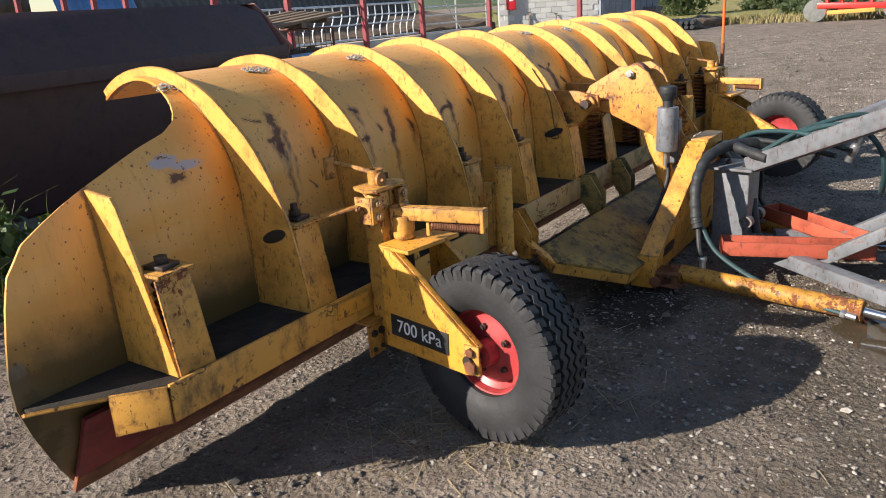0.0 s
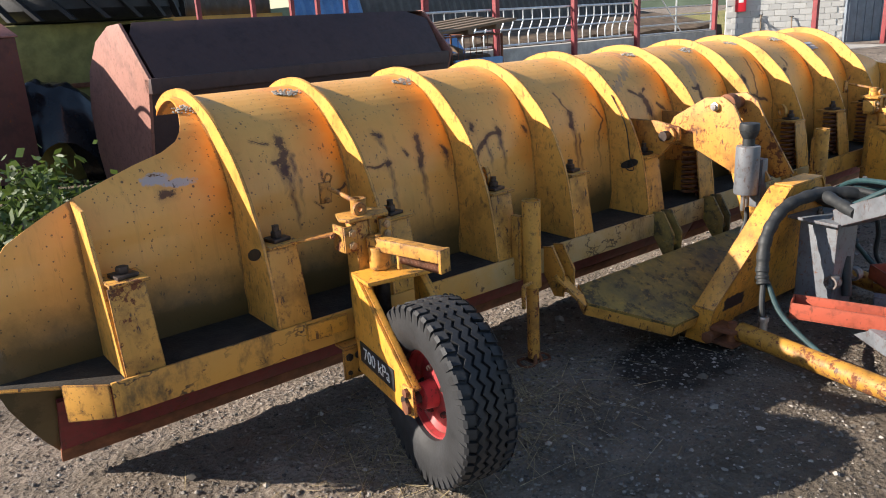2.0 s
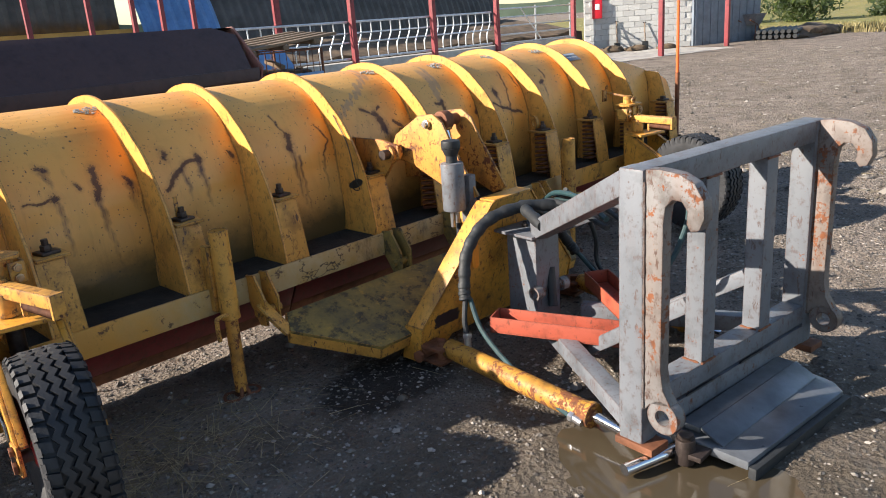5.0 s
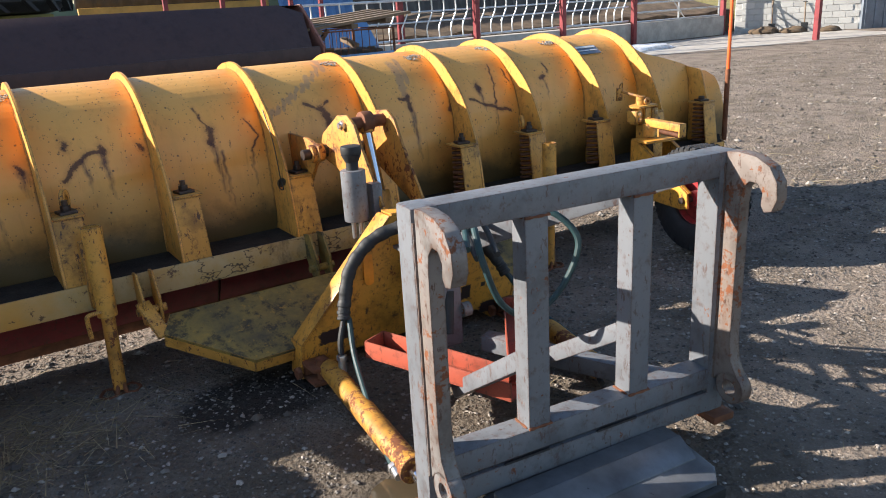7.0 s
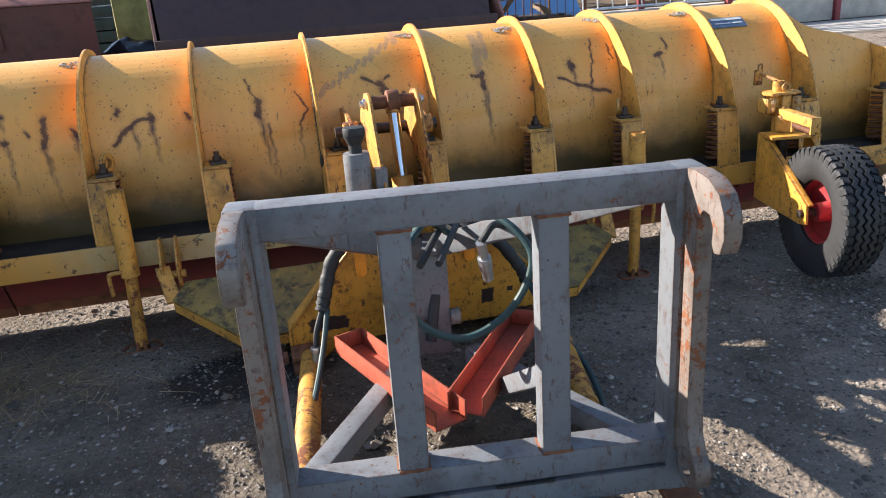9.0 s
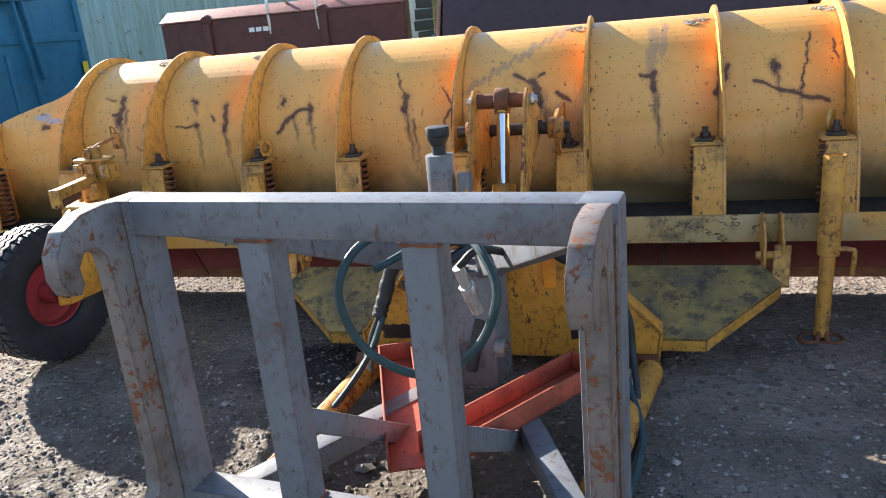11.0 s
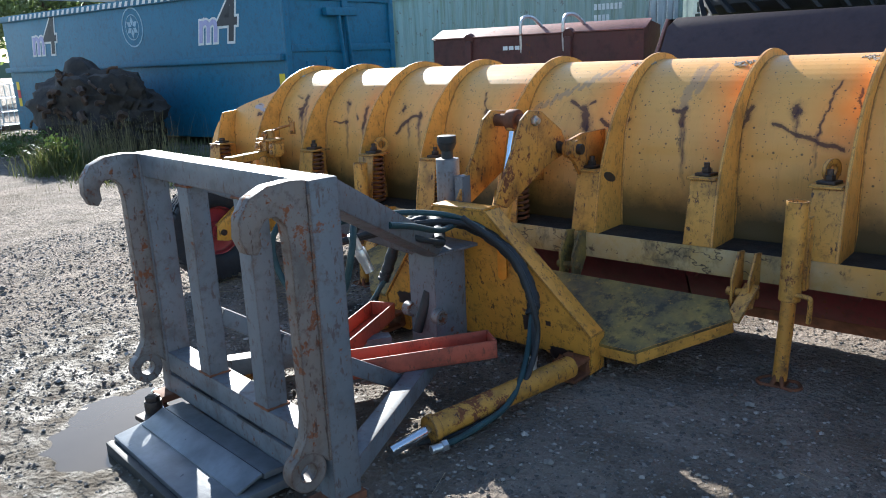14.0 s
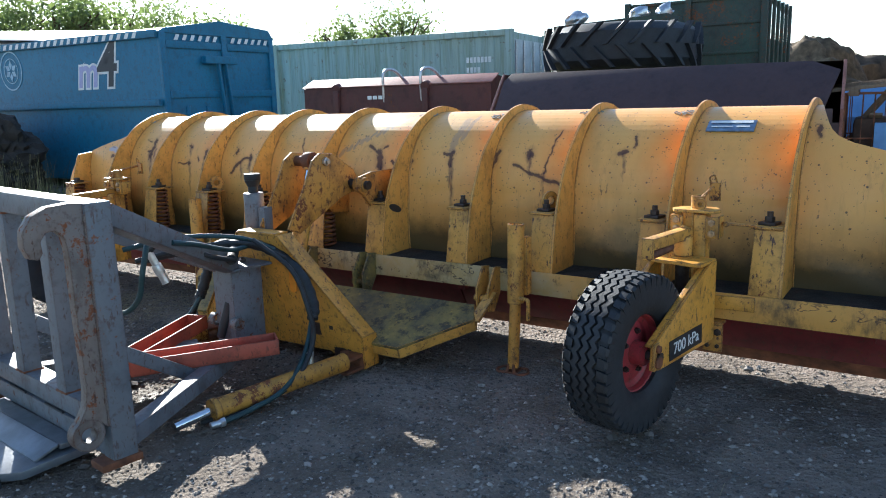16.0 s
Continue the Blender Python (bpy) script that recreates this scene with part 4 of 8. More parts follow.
hub1, hub2 = (2.283, 1.25, 0.358), (6.47, 1.165, 0.395)
for hub, yaw, side, x, arm in ((hub1, -9, -1, 2.312, (2.385, 1.335)), (hub2, -10, 1, 6.575, (6.49, 1.335))):
    kp = wheel_post(x, side, hub)
    fork = 0.690 - hub[2]
    wheel, f, out = castor(hub, yaw, side, (kp.x, kp.y, 0), fork)
    pressure_sign(hub, out, (kp.x, kp.y, 0), f)
    crank(kp, arm, 0.795)
jack(3.185, 1.722, 1)
jack(5.705, 1.66, -1)


# small things on the sheet and ribs
bm = bmesh.new()
pu, pv = Vector((0.225, -0.0, 0.0)), Vector((0, 0.075, 0.048))
o = Vector((6.47, 2.222, 1.203))
plate(bm, [o, o + pu, o + pu + pv, o + pv], Vector((0, -0.004, 0.006)), 0.001)
name_plate = part("name_plate", bm, plain("blue_grey_plate", (0.20, 0.27, 0.36), 0.35, 0.6, 0.3, 30), plough, "blue-grey metal name plate")
for row, (k0, k1) in enumerate(((0.06, 0.94), (0.10, 0.55), (0.62, 0.9))):
    bm = bmesh.new()
    v = (0.68, 0.30, 0.30)[row]
    a0 = o + pu * k0 + pv * v + Vector((0, -0.006, 0.009))
    plate(bm, [a0, a0 + pu * (k1 - k0), a0 + pu * (k1 - k0) + pv * (0.2 if row == 0 else 0.1), a0 + pv * (0.2 if row == 0 else 0.1)], Vector((0, -0.0007, 0.001)), 0)
    part("plate_bar", bm, mat_white, name_plate)
mat_lichen = plain("grey_lichen", (0.34, 0.33, 0.30), 0.95, 0, 0.5, 40)
for k, (x, y, z) in enumerate(((1.94, 2.35, 1.27), (2.40, 2.40, 1.29), (3.01, 2.38, 1.28), (5.24, 2.37, 1.28), (5.80, 2.40, 1.29), (4.70, 2.40, 1.29), (6.33, 2.38, 1.285))):
    rng = random.Random(50 + k)
    bm = bmesh.new()
    for _ in range(70):
        a, r = rng.uniform(0, 6.28), 0.055 * rng.random() ** 0.6
        px_, py_ = x + r * math.cos(a) * 1.2, y + 0.7 * r * math.sin(a)
        cosang = max(-1, min(1, (CY - py_) / (CR + 0.004)))
        pz_ = CZ + (CR + 0.004) * math.sin(math.acos(cosang))
        s_ = rng.uniform(0.0025, 0.007)
        bmesh.ops.create_icosphere(bm, subdivisions=1, radius=s_, matrix=Matrix.Translation((px_, py_ - 0.003, pz_ + 0.003)) @ Matrix.Diagonal((1, 1, 0.7, 1)))
    tagged(part("lichen", bm, mat_lichen, plough, "grey clump of lichen and grit"), "grey clump of lichen and grit")

# black oval plates for the dark of slots in three ribs, and the wire that hangs through one
for x in (MID - 2.475, MID - 0.30, MID + 0.30):
    bm = bmesh.new()
    ring = [(1.935 + 0.058 * math.cos(a) + 0.006 * math.sin(a), 0.77 - 0.020 * math.cos(a) + 0.021 * math.sin(a)) for a in (2 * math.pi * k / 20 for k in range(20))]
    plate(bm, [(x - 0.0085, y, z) for y, z in ring], (0.017, 0, 0), 0)
    part("slot", bm, mat_black_sign, plough, "black oval plate standing for an open slot")
bm = bmesh.new()
hose(bm, [(MID - 0.312, 2.06, 1.13), (MID - 0.316, 1.96, 0.98), (MID - 0.314, 1.925, 0.80), (MID - 0.314, 1.90, 0.745), (MID - 0.316, 1.945, 0.742), (MID - 0.314, 1.935, 0.79)], 0.0028, 8, 6)
part("wire_loop", bm, mat_black_sign, plough, "thin dark wire with a loop")


# ---- hitch, coupling frame ----
m = Net("grimy_deck_paint")
deck_c = m.mix(m.step(m.noise(3.0, 6, 0.7), 0.38, 0.62), (0.30, 0.20, 0.045), (0.085, 0.070, 0.035))
deck_c = m.mix(m.calc("MULTIPLY", m.step(m.noise(11, 6, 0.75), 0.50, 0.60), 0.85), deck_c, (0.030, 0.026, 0.018))
deck_c = m.mix(m.calc("MULTIPLY", m.step(m.noise(30, 5, 0.7), 0.60, 0.66), 0.6), deck_c, (0.42, 0.24, 0.04))
mat_deck = m.done(deck_c, m.calc("ADD", m.calc("MULTIPLY", m.noise(20, 4), 0.3), 0.5), 0.0, m.noise(70, 5, 0.7), 0.4, 0.006)


def lugs(x, side, paint=mat_yellow_worn):
    bm = bmesh.new()
    for d in (-0.035, 0.035):
        plate(bm, [(x + d, 1.795, 0.40), (x + d, 1.795, 0.52), (x + d, 1.73, 0.53), (x + d, 1.66, 0.42), (x + d, 1.665, 0.30), (x + d, 1.72, 0.29)], (0.012, 0, 0))
    rod(bm, (x - 0.06, 1.70, 0.36), (x + 0.07, 1.70, 0.36), 0.018)
    part("hinge_lug", bm, paint, plough)


lugs(3.36, 1)
lugs(5.50, -1)
lugs(4.20, 1, mat_deck)
lugs(4.66, -1, mat_deck)


def push_frame():
    bm = bmesh.new()
    top = [(3.43, 1.655, 0.335), (5.46, 1.655, 0.335), (5.52, 1.55, 0.290), (5.22, 1.285, 0.168), (5.04, 1.285, 0.168), (3.85, 1.285, 0.168), (3.67, 1.285, 0.168), (3.37, 1.55, 0.290)]
    plate(bm, top, (0, 0.004, -0.016), 0.003)
    deck = part("push_frame", bm, mat_deck, plough, "flat grimy yellow push frame")
    for k in range(1, 8):
        a, b = Vector(top[k]), Vector(top[(k + 1) % 8])
        bm = bmesh.new()
        plate(bm, [a, b, b - Vector((0, -0.02, 0.066)), a - Vector((0, -0.02, 0.066))], (0, 0.012, 0), 0.002)
        part("deck_skirt", bm, mat_yellow_worn, deck)
    for x0, x1 in ((3.375, 3.33), (5.515, 5.545)):
        bm = bmesh.new()
        bar(bm, (x0, 1.56, 0.275), (x1, 1.705, 0.40), 0.065, 0.014, bevel=0.003)
        part("deck_strap", bm, mat_yellow_worn, deck)


mat_slot = plain("orange_paint", (0.80, 0.28, 0.02), 0.5)
push_frame()


mat_head = patched(painted("head_plate_paint", (0.70, 0.32, 0.045), (0.58, 0.265, 0.042), 0.9, 0.42, 0.60), ((4.745, 0.22, 0.028, 0.036), (4.85, 0.24, 0.013, 0.012), (4.03, 0.205, 0.085, 0.034), (4.90, 0.10, 0.06, 0.03), (3.90, 0.09, 0.012, 0.03)))
mat_ram = painted("rusty_ram_paint", (0.58, 0.28, 0.035), (0.36, 0.17, 0.030), 1.0, 0.55, 0.53)


def headboard():
    bm = bmesh.new()
    def at(x, z):
        return (x, 1.245 - 0.19 * (z - 0.05), z)
    face = [at(3.868, 0.200), at(3.865, 0.025), at(3.98, 0.015), at(4.08, 0.10), at(4.82, 0.10), at(4.92, 0.025), at(5.03, 0.03), at(5.05, 0.215), at(4.585, 0.725), at(4.30, 0.725)]
    plate(bm, face, (0, 0.014, 0.002))
    hb = part("headboard", bm, mat_head, plough, "tall yellow triangular head plate")
    for a, b, w in (((3.868, 0.200), (4.30, 0.725), 0.10), ((5.05, 0.215), (4.585, 0.725), 0.10), ((3.868, 0.200), (3.865, 0.025), 0.11), ((5.05, 0.215), (5.03, 0.03), 0.11), ((4.30, 0.725), (4.585, 0.725), 0.09)):
        bm = bmesh.new()
        p, q = Vector(at(*a)), Vector(at(*b))
        out = Vector((-0.012 if a[0] < 4.29 else 0.012, 0, 0.003)) if a[1] != b[1] else Vector((0, 0, 0.012))
        plate(bm, [p + Vector((0, -0.006, 0)), q + Vector((0, -0.006, 0)), q + Vector((0, w, 0)), p + Vector((0, w, 0))], out)
        part("head_flange", bm, mat_head, hb)
    for x in (3.91, 4.99):
        bm = bmesh.new()
        rod(bm, (x - 0.05, 1.235, 0.075), (x + 0.05, 1.235, 0.075), 0.030, n=20)
        nut(bm, (x - 0.07, 1.22, 0.075), (-1, 0, 0), 0.030, 0.02)
        box(bm, (x, 1.17, 0.115), (0.11, 0.13, 0.016), None, 0.003)
        box(bm, (x, 1.17, 0.050), (0.11, 0.13, 0.016), None, 0.003)
        rod(bm, (x, 1.145, 0.03), (x, 1.145, 0.15), 0.022, n=14)
        part("ram_clevis", bm, mat_rust, hb, "oily rusted ram clevis")
    for x in (4.185, 4.655):
        bm = bmesh.new()
        y = at(x, 0.5)[1] - 0.012
        pts = []
        for k in range(16):
            a = 2 * math.pi * k / 16
            pts.append((x + 0.024 * math.cos(a), y, 0.50 + 0.055 * (1 if math.sin(a) > 0 else -1) * (abs(math.sin(a)) > 0.01) + 0.024 * math.sin(a)))
        plate(bm, pts, (0, 0.006, 0), 0.001)
        part("hook_slot", bm, mat_slot, hb, "bright orange hook slot")
    return hb


headboard()


def lift_arm():
    for x, side in ((4.345, -1), (4.545, 1)):
        bm = bmesh.new()
        plate(bm, [(x, 1.835, 0.945), (x, 1.80, 1.01), (x, 1.62, 1.115), (x, 1.52, 1.125), (x, 1.455, 1.085), (x, 1.40, 0.98), (x, 1.24, 0.735), (x, 1.33, 0.70), (x, 1.68, 0.855), (x, 1.81, 0.885)], (0.014 * side, 0, 0), 0.003)
        arm = part("lift_arm_plate", bm, mat_rust_yellow, plough, "rusty yellow lift arm plate")
        for y, z in ((1.555, 1.075), (1.765, 0.935)):
            bm = bmesh.new()
            nut(bm, (x + 0.014 * side, y, z), (side, 0, 0), 0.024, 0.018, 0.012)
            part("pin_nut", bm, mat_zinc if z > 1 else mat_bolt, arm)
    bm = bmesh.new()
    rod(bm, (4.34, 1.555, 1.075), (4.55, 1.555, 1.075), 0.030)
    rod(bm, (4.42, 1.555, 1.075), (4.475, 1.555, 1.075), 0.052, n=24, bevel=0.006)
    part("top_pin", bm, mat_rust, plough)
    bm = bmesh.new()
    rod(bm, (4.20, 1.775, 0.922), (4.69, 1.775, 0.922), 0.026)
    part("pivot_shaft", bm, mat_bolt, plough)
    for x in (4.265, 4.625):
        bm = bmesh.new()
        plate(bm, [(x, 1.72, 0.965), (x, 1.715, 0.90), (x, 1.78, 0.86), (x, 1.90, 0.72), (x, 2.075, 0.70), (x, 2.09, 0.99), (x, 1.86, 0.99)], (0.018, 0, 0), 0.003)
        lug = part("pivot_lug", bm, mat_rust_yellow, plough)
        bm = bmesh.new()
        rod(bm, (x - 0.025, 1.775, 0.922), (x + 0.043, 1.775, 0.922), 0.045, n=20, bevel=0.004)
        part("pivot_boss", bm, mat_rust_yellow, lug)
    bm = bmesh.new()
    rod(bm, (4.447, 1.55, 1.03), (4.447, 1.44, 0.66), 0.026)
    part("lift_rod", bm, mat_chrome, plough, "shiny chrome lift cylinder rod")
    bm = bmesh.new()
    rod(bm, (4.447, 1.55, 1.055), (4.447, 1.543, 1.025), 0.034, bevel=0.004)
    part("rod_eye", bm, mat_rust_yellow, plough)
    bm = bmesh.new()
    rod(bm, (4.447, 1.47, 0.75), (4.447, 1.32, 0.30), 0.048, bevel=0.004)
    part("lift_cylinder", bm, mat_yellow_worn, plough)


lift_arm()


def reservoir():
    x, y = 4.232, 1.31
    bm = bmesh.new()
    rod(bm, (x, y, 0.68), (x, y, 0.915), 0.056, n=28, bevel=0.008)
    tank = part("oil_reservoir", bm, mat_grey, plough, "small grey cylindrical oil tank")
    bm = bmesh.new()
    rod(bm, (x, y, 0.915), (x, y, 0.95), 0.028)
    rod(bm, (x, y, 0.950), (x, y, 0.985), 0.030, 0.046, bevel=0.002)
    rod(bm, (x, y, 0.985), (x, y, 1.022), 0.046, bevel=0.006)
    part("filler_cap", bm, mat_hose, tank, "black filler cap")
    bm = bmesh.new()
    box(bm, (x + 0.095, y - 0.01, 0.72), (0.05, 0.06, 0.24), None, 0.004)
    part("tank_bracket", bm, mat_grey, tank)
    bm = bmesh.new()
    for d in (-0.018, 0.018):
        rod(bm, (x + d, y, 0.60), (x + d, y, 0.685), 0.011, n=10)
    part("tank_fitting", bm, mat_zinc, tank)


reservoir()
A, B = Vector((3.745, 0.060, 0)), Vector((4.963, -0.085, 0))
across = (B - A).normalized()
back = Vector((-across.y, across.x, 0))       # towards the plough


def coupler():
    """The grey loader coupling: two hooked uprights, tubes and braces."""
    T = 0.095
    top = 1.032
    bm = bmesh.new()
    bar(bm, A + Vector((0, 0, top)), B + Vector((0, 0, top)), T, 0.09, bevel=0.012)
    part("coupler_top_tube", bm, mat_grey, plough, "grey square steel tube with rust")
    bm = bmesh.new()
    bar(bm, A + Vector((0, 0, 0.235)), B + Vector((0, 0, 0.235)), T, 0.085, bevel=0.010)
    part("coupler_bottom_tube", bm, mat_grey, plough)
    bm = bmesh.new()
    bar(bm, A + Vector((0, 0, 0.142)) - back * 0.022, B + Vector((0, 0, 0.142)) - back * 0.022, 0.055, 0.082, bevel=0.006)
    part("coupler_sill", bm, mat_grey, plough)
    # black bars on the sill face, the dark of open slots as colour
    for k0, k1 in ((0.22, 0.36), (0.52, 0.66)):
        bm = bmesh.new()
        bar(bm, A.lerp(B, k0) + Vector((0, 0, 0.186)) - back * 0.049, A.lerp(B, k1) + Vector((0, 0, 0.186)) - back * 0.049, 0.006, 0.008, bevel=0)
        part("sill_slot", bm, mat_black_sign, plough, "black bar standing for a drain slot")
    for p, s in ((A, 1), (B, -1)):
        bm = bmesh.new()
        q = p + across * s * 0.042
        bar(bm, q + Vector((0, 0, 0.085)), q + Vector((0, 0, 1.078)), 0.085, 0.10, up=back, bevel=0.012)
        up = part("coupler_upright", bm, mat_grey, plough)
        bm = bmesh.new()
        o = p + across * s * 0.034 - back * 0.050
        w = across * 0.048
        prof = [(0.0, 1.078), (-0.05, 1.083), (-0.12, 1.077), (-0.175, 1.052), (-0.207, 1.005), (-0.212, 0.950), (-0.195, 0.908), (-0.165, 0.900), (-0.150, 0.922), (-0.153, 0.962), (-0.133, 0.990), (-0.100, 0.992), (-0.075, 0.965), (-0.068, 0.91), (-0.065, 0.40), (-0.075, 0.33), (-0.108, 0.278), (-0.075, 0.272), (-0.025, 0.262), (0.0, 0.23)]
        plate(bm, [o + back * a + Vector((0, 0, z)) - w / 2 for a, z in prof], w, 0.005)
        part("hook_plate", bm, mat_grey_rust, up, "grey hook plate with bare rusty edges")
        bm = bmesh.new()
        e = o - back * 0.075 + Vector((0, 0, 0.228))
        lathe(bm, [(0.060, -0.024), (0.062, 0.0), (0.060, 0.024), (0.028, 0.024), (0.028, -0.024), (0.060, -0.024)], Matrix.Translation(e) @ axes_to((0, 0, 0), across), 28)
        part("lock_eye", bm, mat_grey_rust, up, "rusty locking eye")
        # weld seam between upright and hook plate
        for d in (-0.026, 0.026):
            bm = bmesh.new()
            line = [o + across * d + back * 0.002 + Vector((0, 0, 0.24 + 0.021 * k)) for k in range(39)]
            sweep(bm, line, lambda i: 0.0055 + 0.0016 * math.sin(i * 1.9), 6)
            part("weld_seam", bm, mat_grey_rust, up)
        bm = bmesh.new()
        box(bm, p + across * s * 0.04 - back * 0.02 + Vector((0, 0, 0.085)), (0.10, 0.16, 0.03), Matrix.Rotation(math.atan2(across.y, across.x), 4, "Z"), 0.006)
        part("upright_foot", bm, mat_rust, up, "rusty foot block")
    for k in (0.334, 0.668):
        bm = bmesh.new()
        q = A.lerp(B, k) - back * 0.008
        bar(bm, q + Vector((0, 0, 0.27)), q + Vector((0, 0, 0.995)), 0.085, 0.078, up=back, bevel=0.010)
        bar_ob = part("coupler_bar", bm, mat_grey, plough)
        for z in (0.279, 0.985):
            bm = bmesh.new()
            ring = [q + across * a + back * b + Vector((0, 0, z)) for a, b in ((-0.043, -0.040), (0.043, -0.040), (0.043, 0.040), (-0.043, 0.040), (-0.043, -0.040))]
            sweep(bm, [r.lerp(t, u / 6) for r, t in zip(ring, ring[1:]) for u in range(6)], lambda i: 0.005 + 0.0015 * math.sin(i * 2.1), 6)
            part("weld_seam", bm, mat_rust, bar_ob)
    for p, s in ((A, 1), (B, -1)):
        bm = bmesh.new()
        bar(bm, p + across * s * 0.05 + back * 0.03 + Vector((0, 0, 1.025)), Vector((4.42 - s * 0.055, 0.905, 0.600)), 0.078, 0.085, bevel=0.008)
        part("upper_brace", bm, mat_grey, plough)
        bm = bmesh.new()
        bar(bm, p + across * s * 0.05 + back * 0.03 + Vector((0, 0, 0.155)), Vector((4.42 - s * 0.13, 0.80, 0.165)), 0.075, 0.075, bevel=0.008)
        part("lower_brace", bm, mat_grey, plough)
        bm = bmesh.new()
        bar(bm, A.lerp(B, 0.501 - s * 0.167) + back * 0.03 + Vector((0, 0, 0.49)), Vector((4.42 - s * 0.17, 0.58, 0.12)), 0.062, 0.062, bevel=0.006)
        part("inner_brace", bm, mat_grey, plough)
    bm = bmesh.new()
    box(bm, (4.42, 0.985, 0.355), (0.165, 0.19, 0.43), Matrix.Rotation(-0.10, 4, "Z"), 0.010)
    box(bm, (4.42, 0.99, 0.582), (0.26, 0.25, 0.014), Matrix.Rotation(-0.10, 4, "Z"), 0.003)
    post = part("king_post", bm, mat_grey, plough, "grey pivot box")
    bm = bmesh.new()
    pipe(bm, (4.305, 0.900, 0.300), (4.350, 0.896, 0.300), 0.033, 0.010)
    part("pivot_stub", bm, mat_grey_rust, post)
    bm = bmesh.new()
    pipe(bm, (4.490, 0.884, 0.300), (4.530, 0.880, 0.300), 0.033, 0.010)
    part("pivot_stub", bm, mat_grey_rust, post)
    bm = bmesh.new()
    rod(bm, (4.40, 0.86, 0.22), (4.44, 0.90, 0.40), 0.022, n=14)
    part("pivot_boot", bm, mat_hose, post, "black rubber boot")
    for x, y in ((4.36, 0.93), (4.47, 0.92), (4.42, 1.03)):
        bm = bmesh.new()
        nut(bm, (x, y, 0.589), (0, 0, 1), 0.016, 0.014, 0.012)
        part("top_bolt", bm, mat_bolt, post)


mat_grey_rust = painted("grey_paint_bare_edges", (0.180, 0.180, 0.182), (0.165, 0.130, 0.110), 1.0, 0.5, 0.56)
coupler()


def channel(p0, p1, w, h, name, label):
    """A folded U channel, open on top."""
    p0, p1 = Vector(p0), Vector(p1)
    d = (p1 - p0).normalized()
    side = d.cross(Vector((0, 0, 1))).normalized()
    up = side.cross(d)
    bm = bmesh.new()
    for a, b in (((-w / 2, 0), (w / 2, 0)), ((-w / 2, 0), (-w / 2, h)), ((w / 2, 0), (w / 2, h))):
        q = [p0 + side * a[0] + up * a[1], p0 + side * b[0] + up * b[1], p1 + side * b[0] + up * b[1], p1 + side * a[0] + up * a[1]]
        plate(bm, q, up * 0.006 if a[1] == b[1] else side * 0.006 * (-1 if a[0] > 0 else 1), 0.001)
    q = [p0 - side * w / 2, p0 + side * w / 2, p0 + side * w / 2 + up * h, p0 - side * w / 2 + up * h]
    plate(bm, q, d * 0.006, 0.001)
    part(name, bm, mat_red_lead, plough, label)


channel((4.085, 0.965, 0.195), (4.335, 0.30, 0.180), 0.125, 0.075, "hose_tray", "red primed steel channel tray")
channel((4.80, 0.875, 0.208), (4.395, 0.335, 0.192), 0.130, 0.075, "hose_tray", "red primed steel channel tray")


def steering_ram(p0, p1, rod_end):
    bm = bmesh.new()
    rod(bm, p0, p1, 0.046, n=24, bevel=0.006)
    rod(bm, Vector(p1) - (Vector(p1) - Vector(p0)).normalized() * 0.03, p1, 0.052, n=24, bevel=0.004)
    ram = part("steering_ram", bm, mat_ram, plough, "scuffed yellow hydraulic ram")
    bm = bmesh.new()
    rod(bm, p1, rod_end, 0.022, n=16)
    part("ram_rod", bm, mat_chrome, ram)


steering_ram((3.935, 1.12, 0.105), (3.838, 0.27, 0.080), (3.812, 0.09, 0.070))
steering_ram((5.015, 1.12, 0.110), (4.858, 0.40, 0.080), (4.835, 0.22, 0.068))


def foot_plate():
    """The loose-looking steel shoe under the frame, with a rubber edge."""
    bm = bmesh.new()
    plate(bm, [(3.905, -0.30, 0.03), (4.60, -0.385, 0.03), (4.66, -0.33, 0.03), (4.72, 0.0, 0.055), (4.0, 0.05, 0.055), (3.90, -0.02, 0.05)], (0, 0, 0.035), 0.008)
    shoe = part("shoe_plate", bm, mat_grey_dark, plough, "wet dark grey steel shoe plate")
    bm = bmesh.new()
    plate(bm, [(3.93, -0.20, 0.066), (4.64, -0.27, 0.066), (4.66, -0.18, 0.105), (3.94, -0.11, 0.105)], (0, 0.0, 0.012), 0.004)
    part("shoe_ramp", bm, mat_grey_dark, shoe)
    bm = bmesh.new()
    plate(bm, [(3.94, -0.105, 0.09), (4.66, -0.175, 0.09), (4.67, -0.10, 0.09), (3.95, -0.03, 0.09)], (0, 0, 0.022), 0.004)
    part("shoe_rail", bm, mat_grey_dark, shoe)
    bm = bmesh.new()
    bar(bm, (3.90, -0.315, 0.022), (4.61, -0.40, 0.022), 0.03, 0.055, bevel=0.006)
    part("rubber_edge", bm, mat_hose, shoe, "black rubber edge")
    bm = bmesh.new()
    rod(bm, (3.845, -0.10, 0.02), (3.845, -0.10, 0.115), 0.034, n=16, bevel=0.004)
    nut(bm, (3.845, -0.10, 0.115), (0, 0, 1), 0.028, 0.018)
    box(bm, (3.90, -0.12, 0.06), (0.16, 0.10, 0.02), None, 0.004)
    part("shoe_pivot", bm, mat_bolt, shoe)
    bm = bmesh.new()
    rod(bm, (3.64, 0.02, 0.045), (3.86, -0.06, 0.05), 0.022, n=16)
    part("shoe_pin", bm, mat_chrome, shoe)


mat_grey_dark = plain("wet_grey_steel", (0.13, 0.14, 0.155), 0.32, 0.25, 0.4, 6, 0.1)
foot_plate()


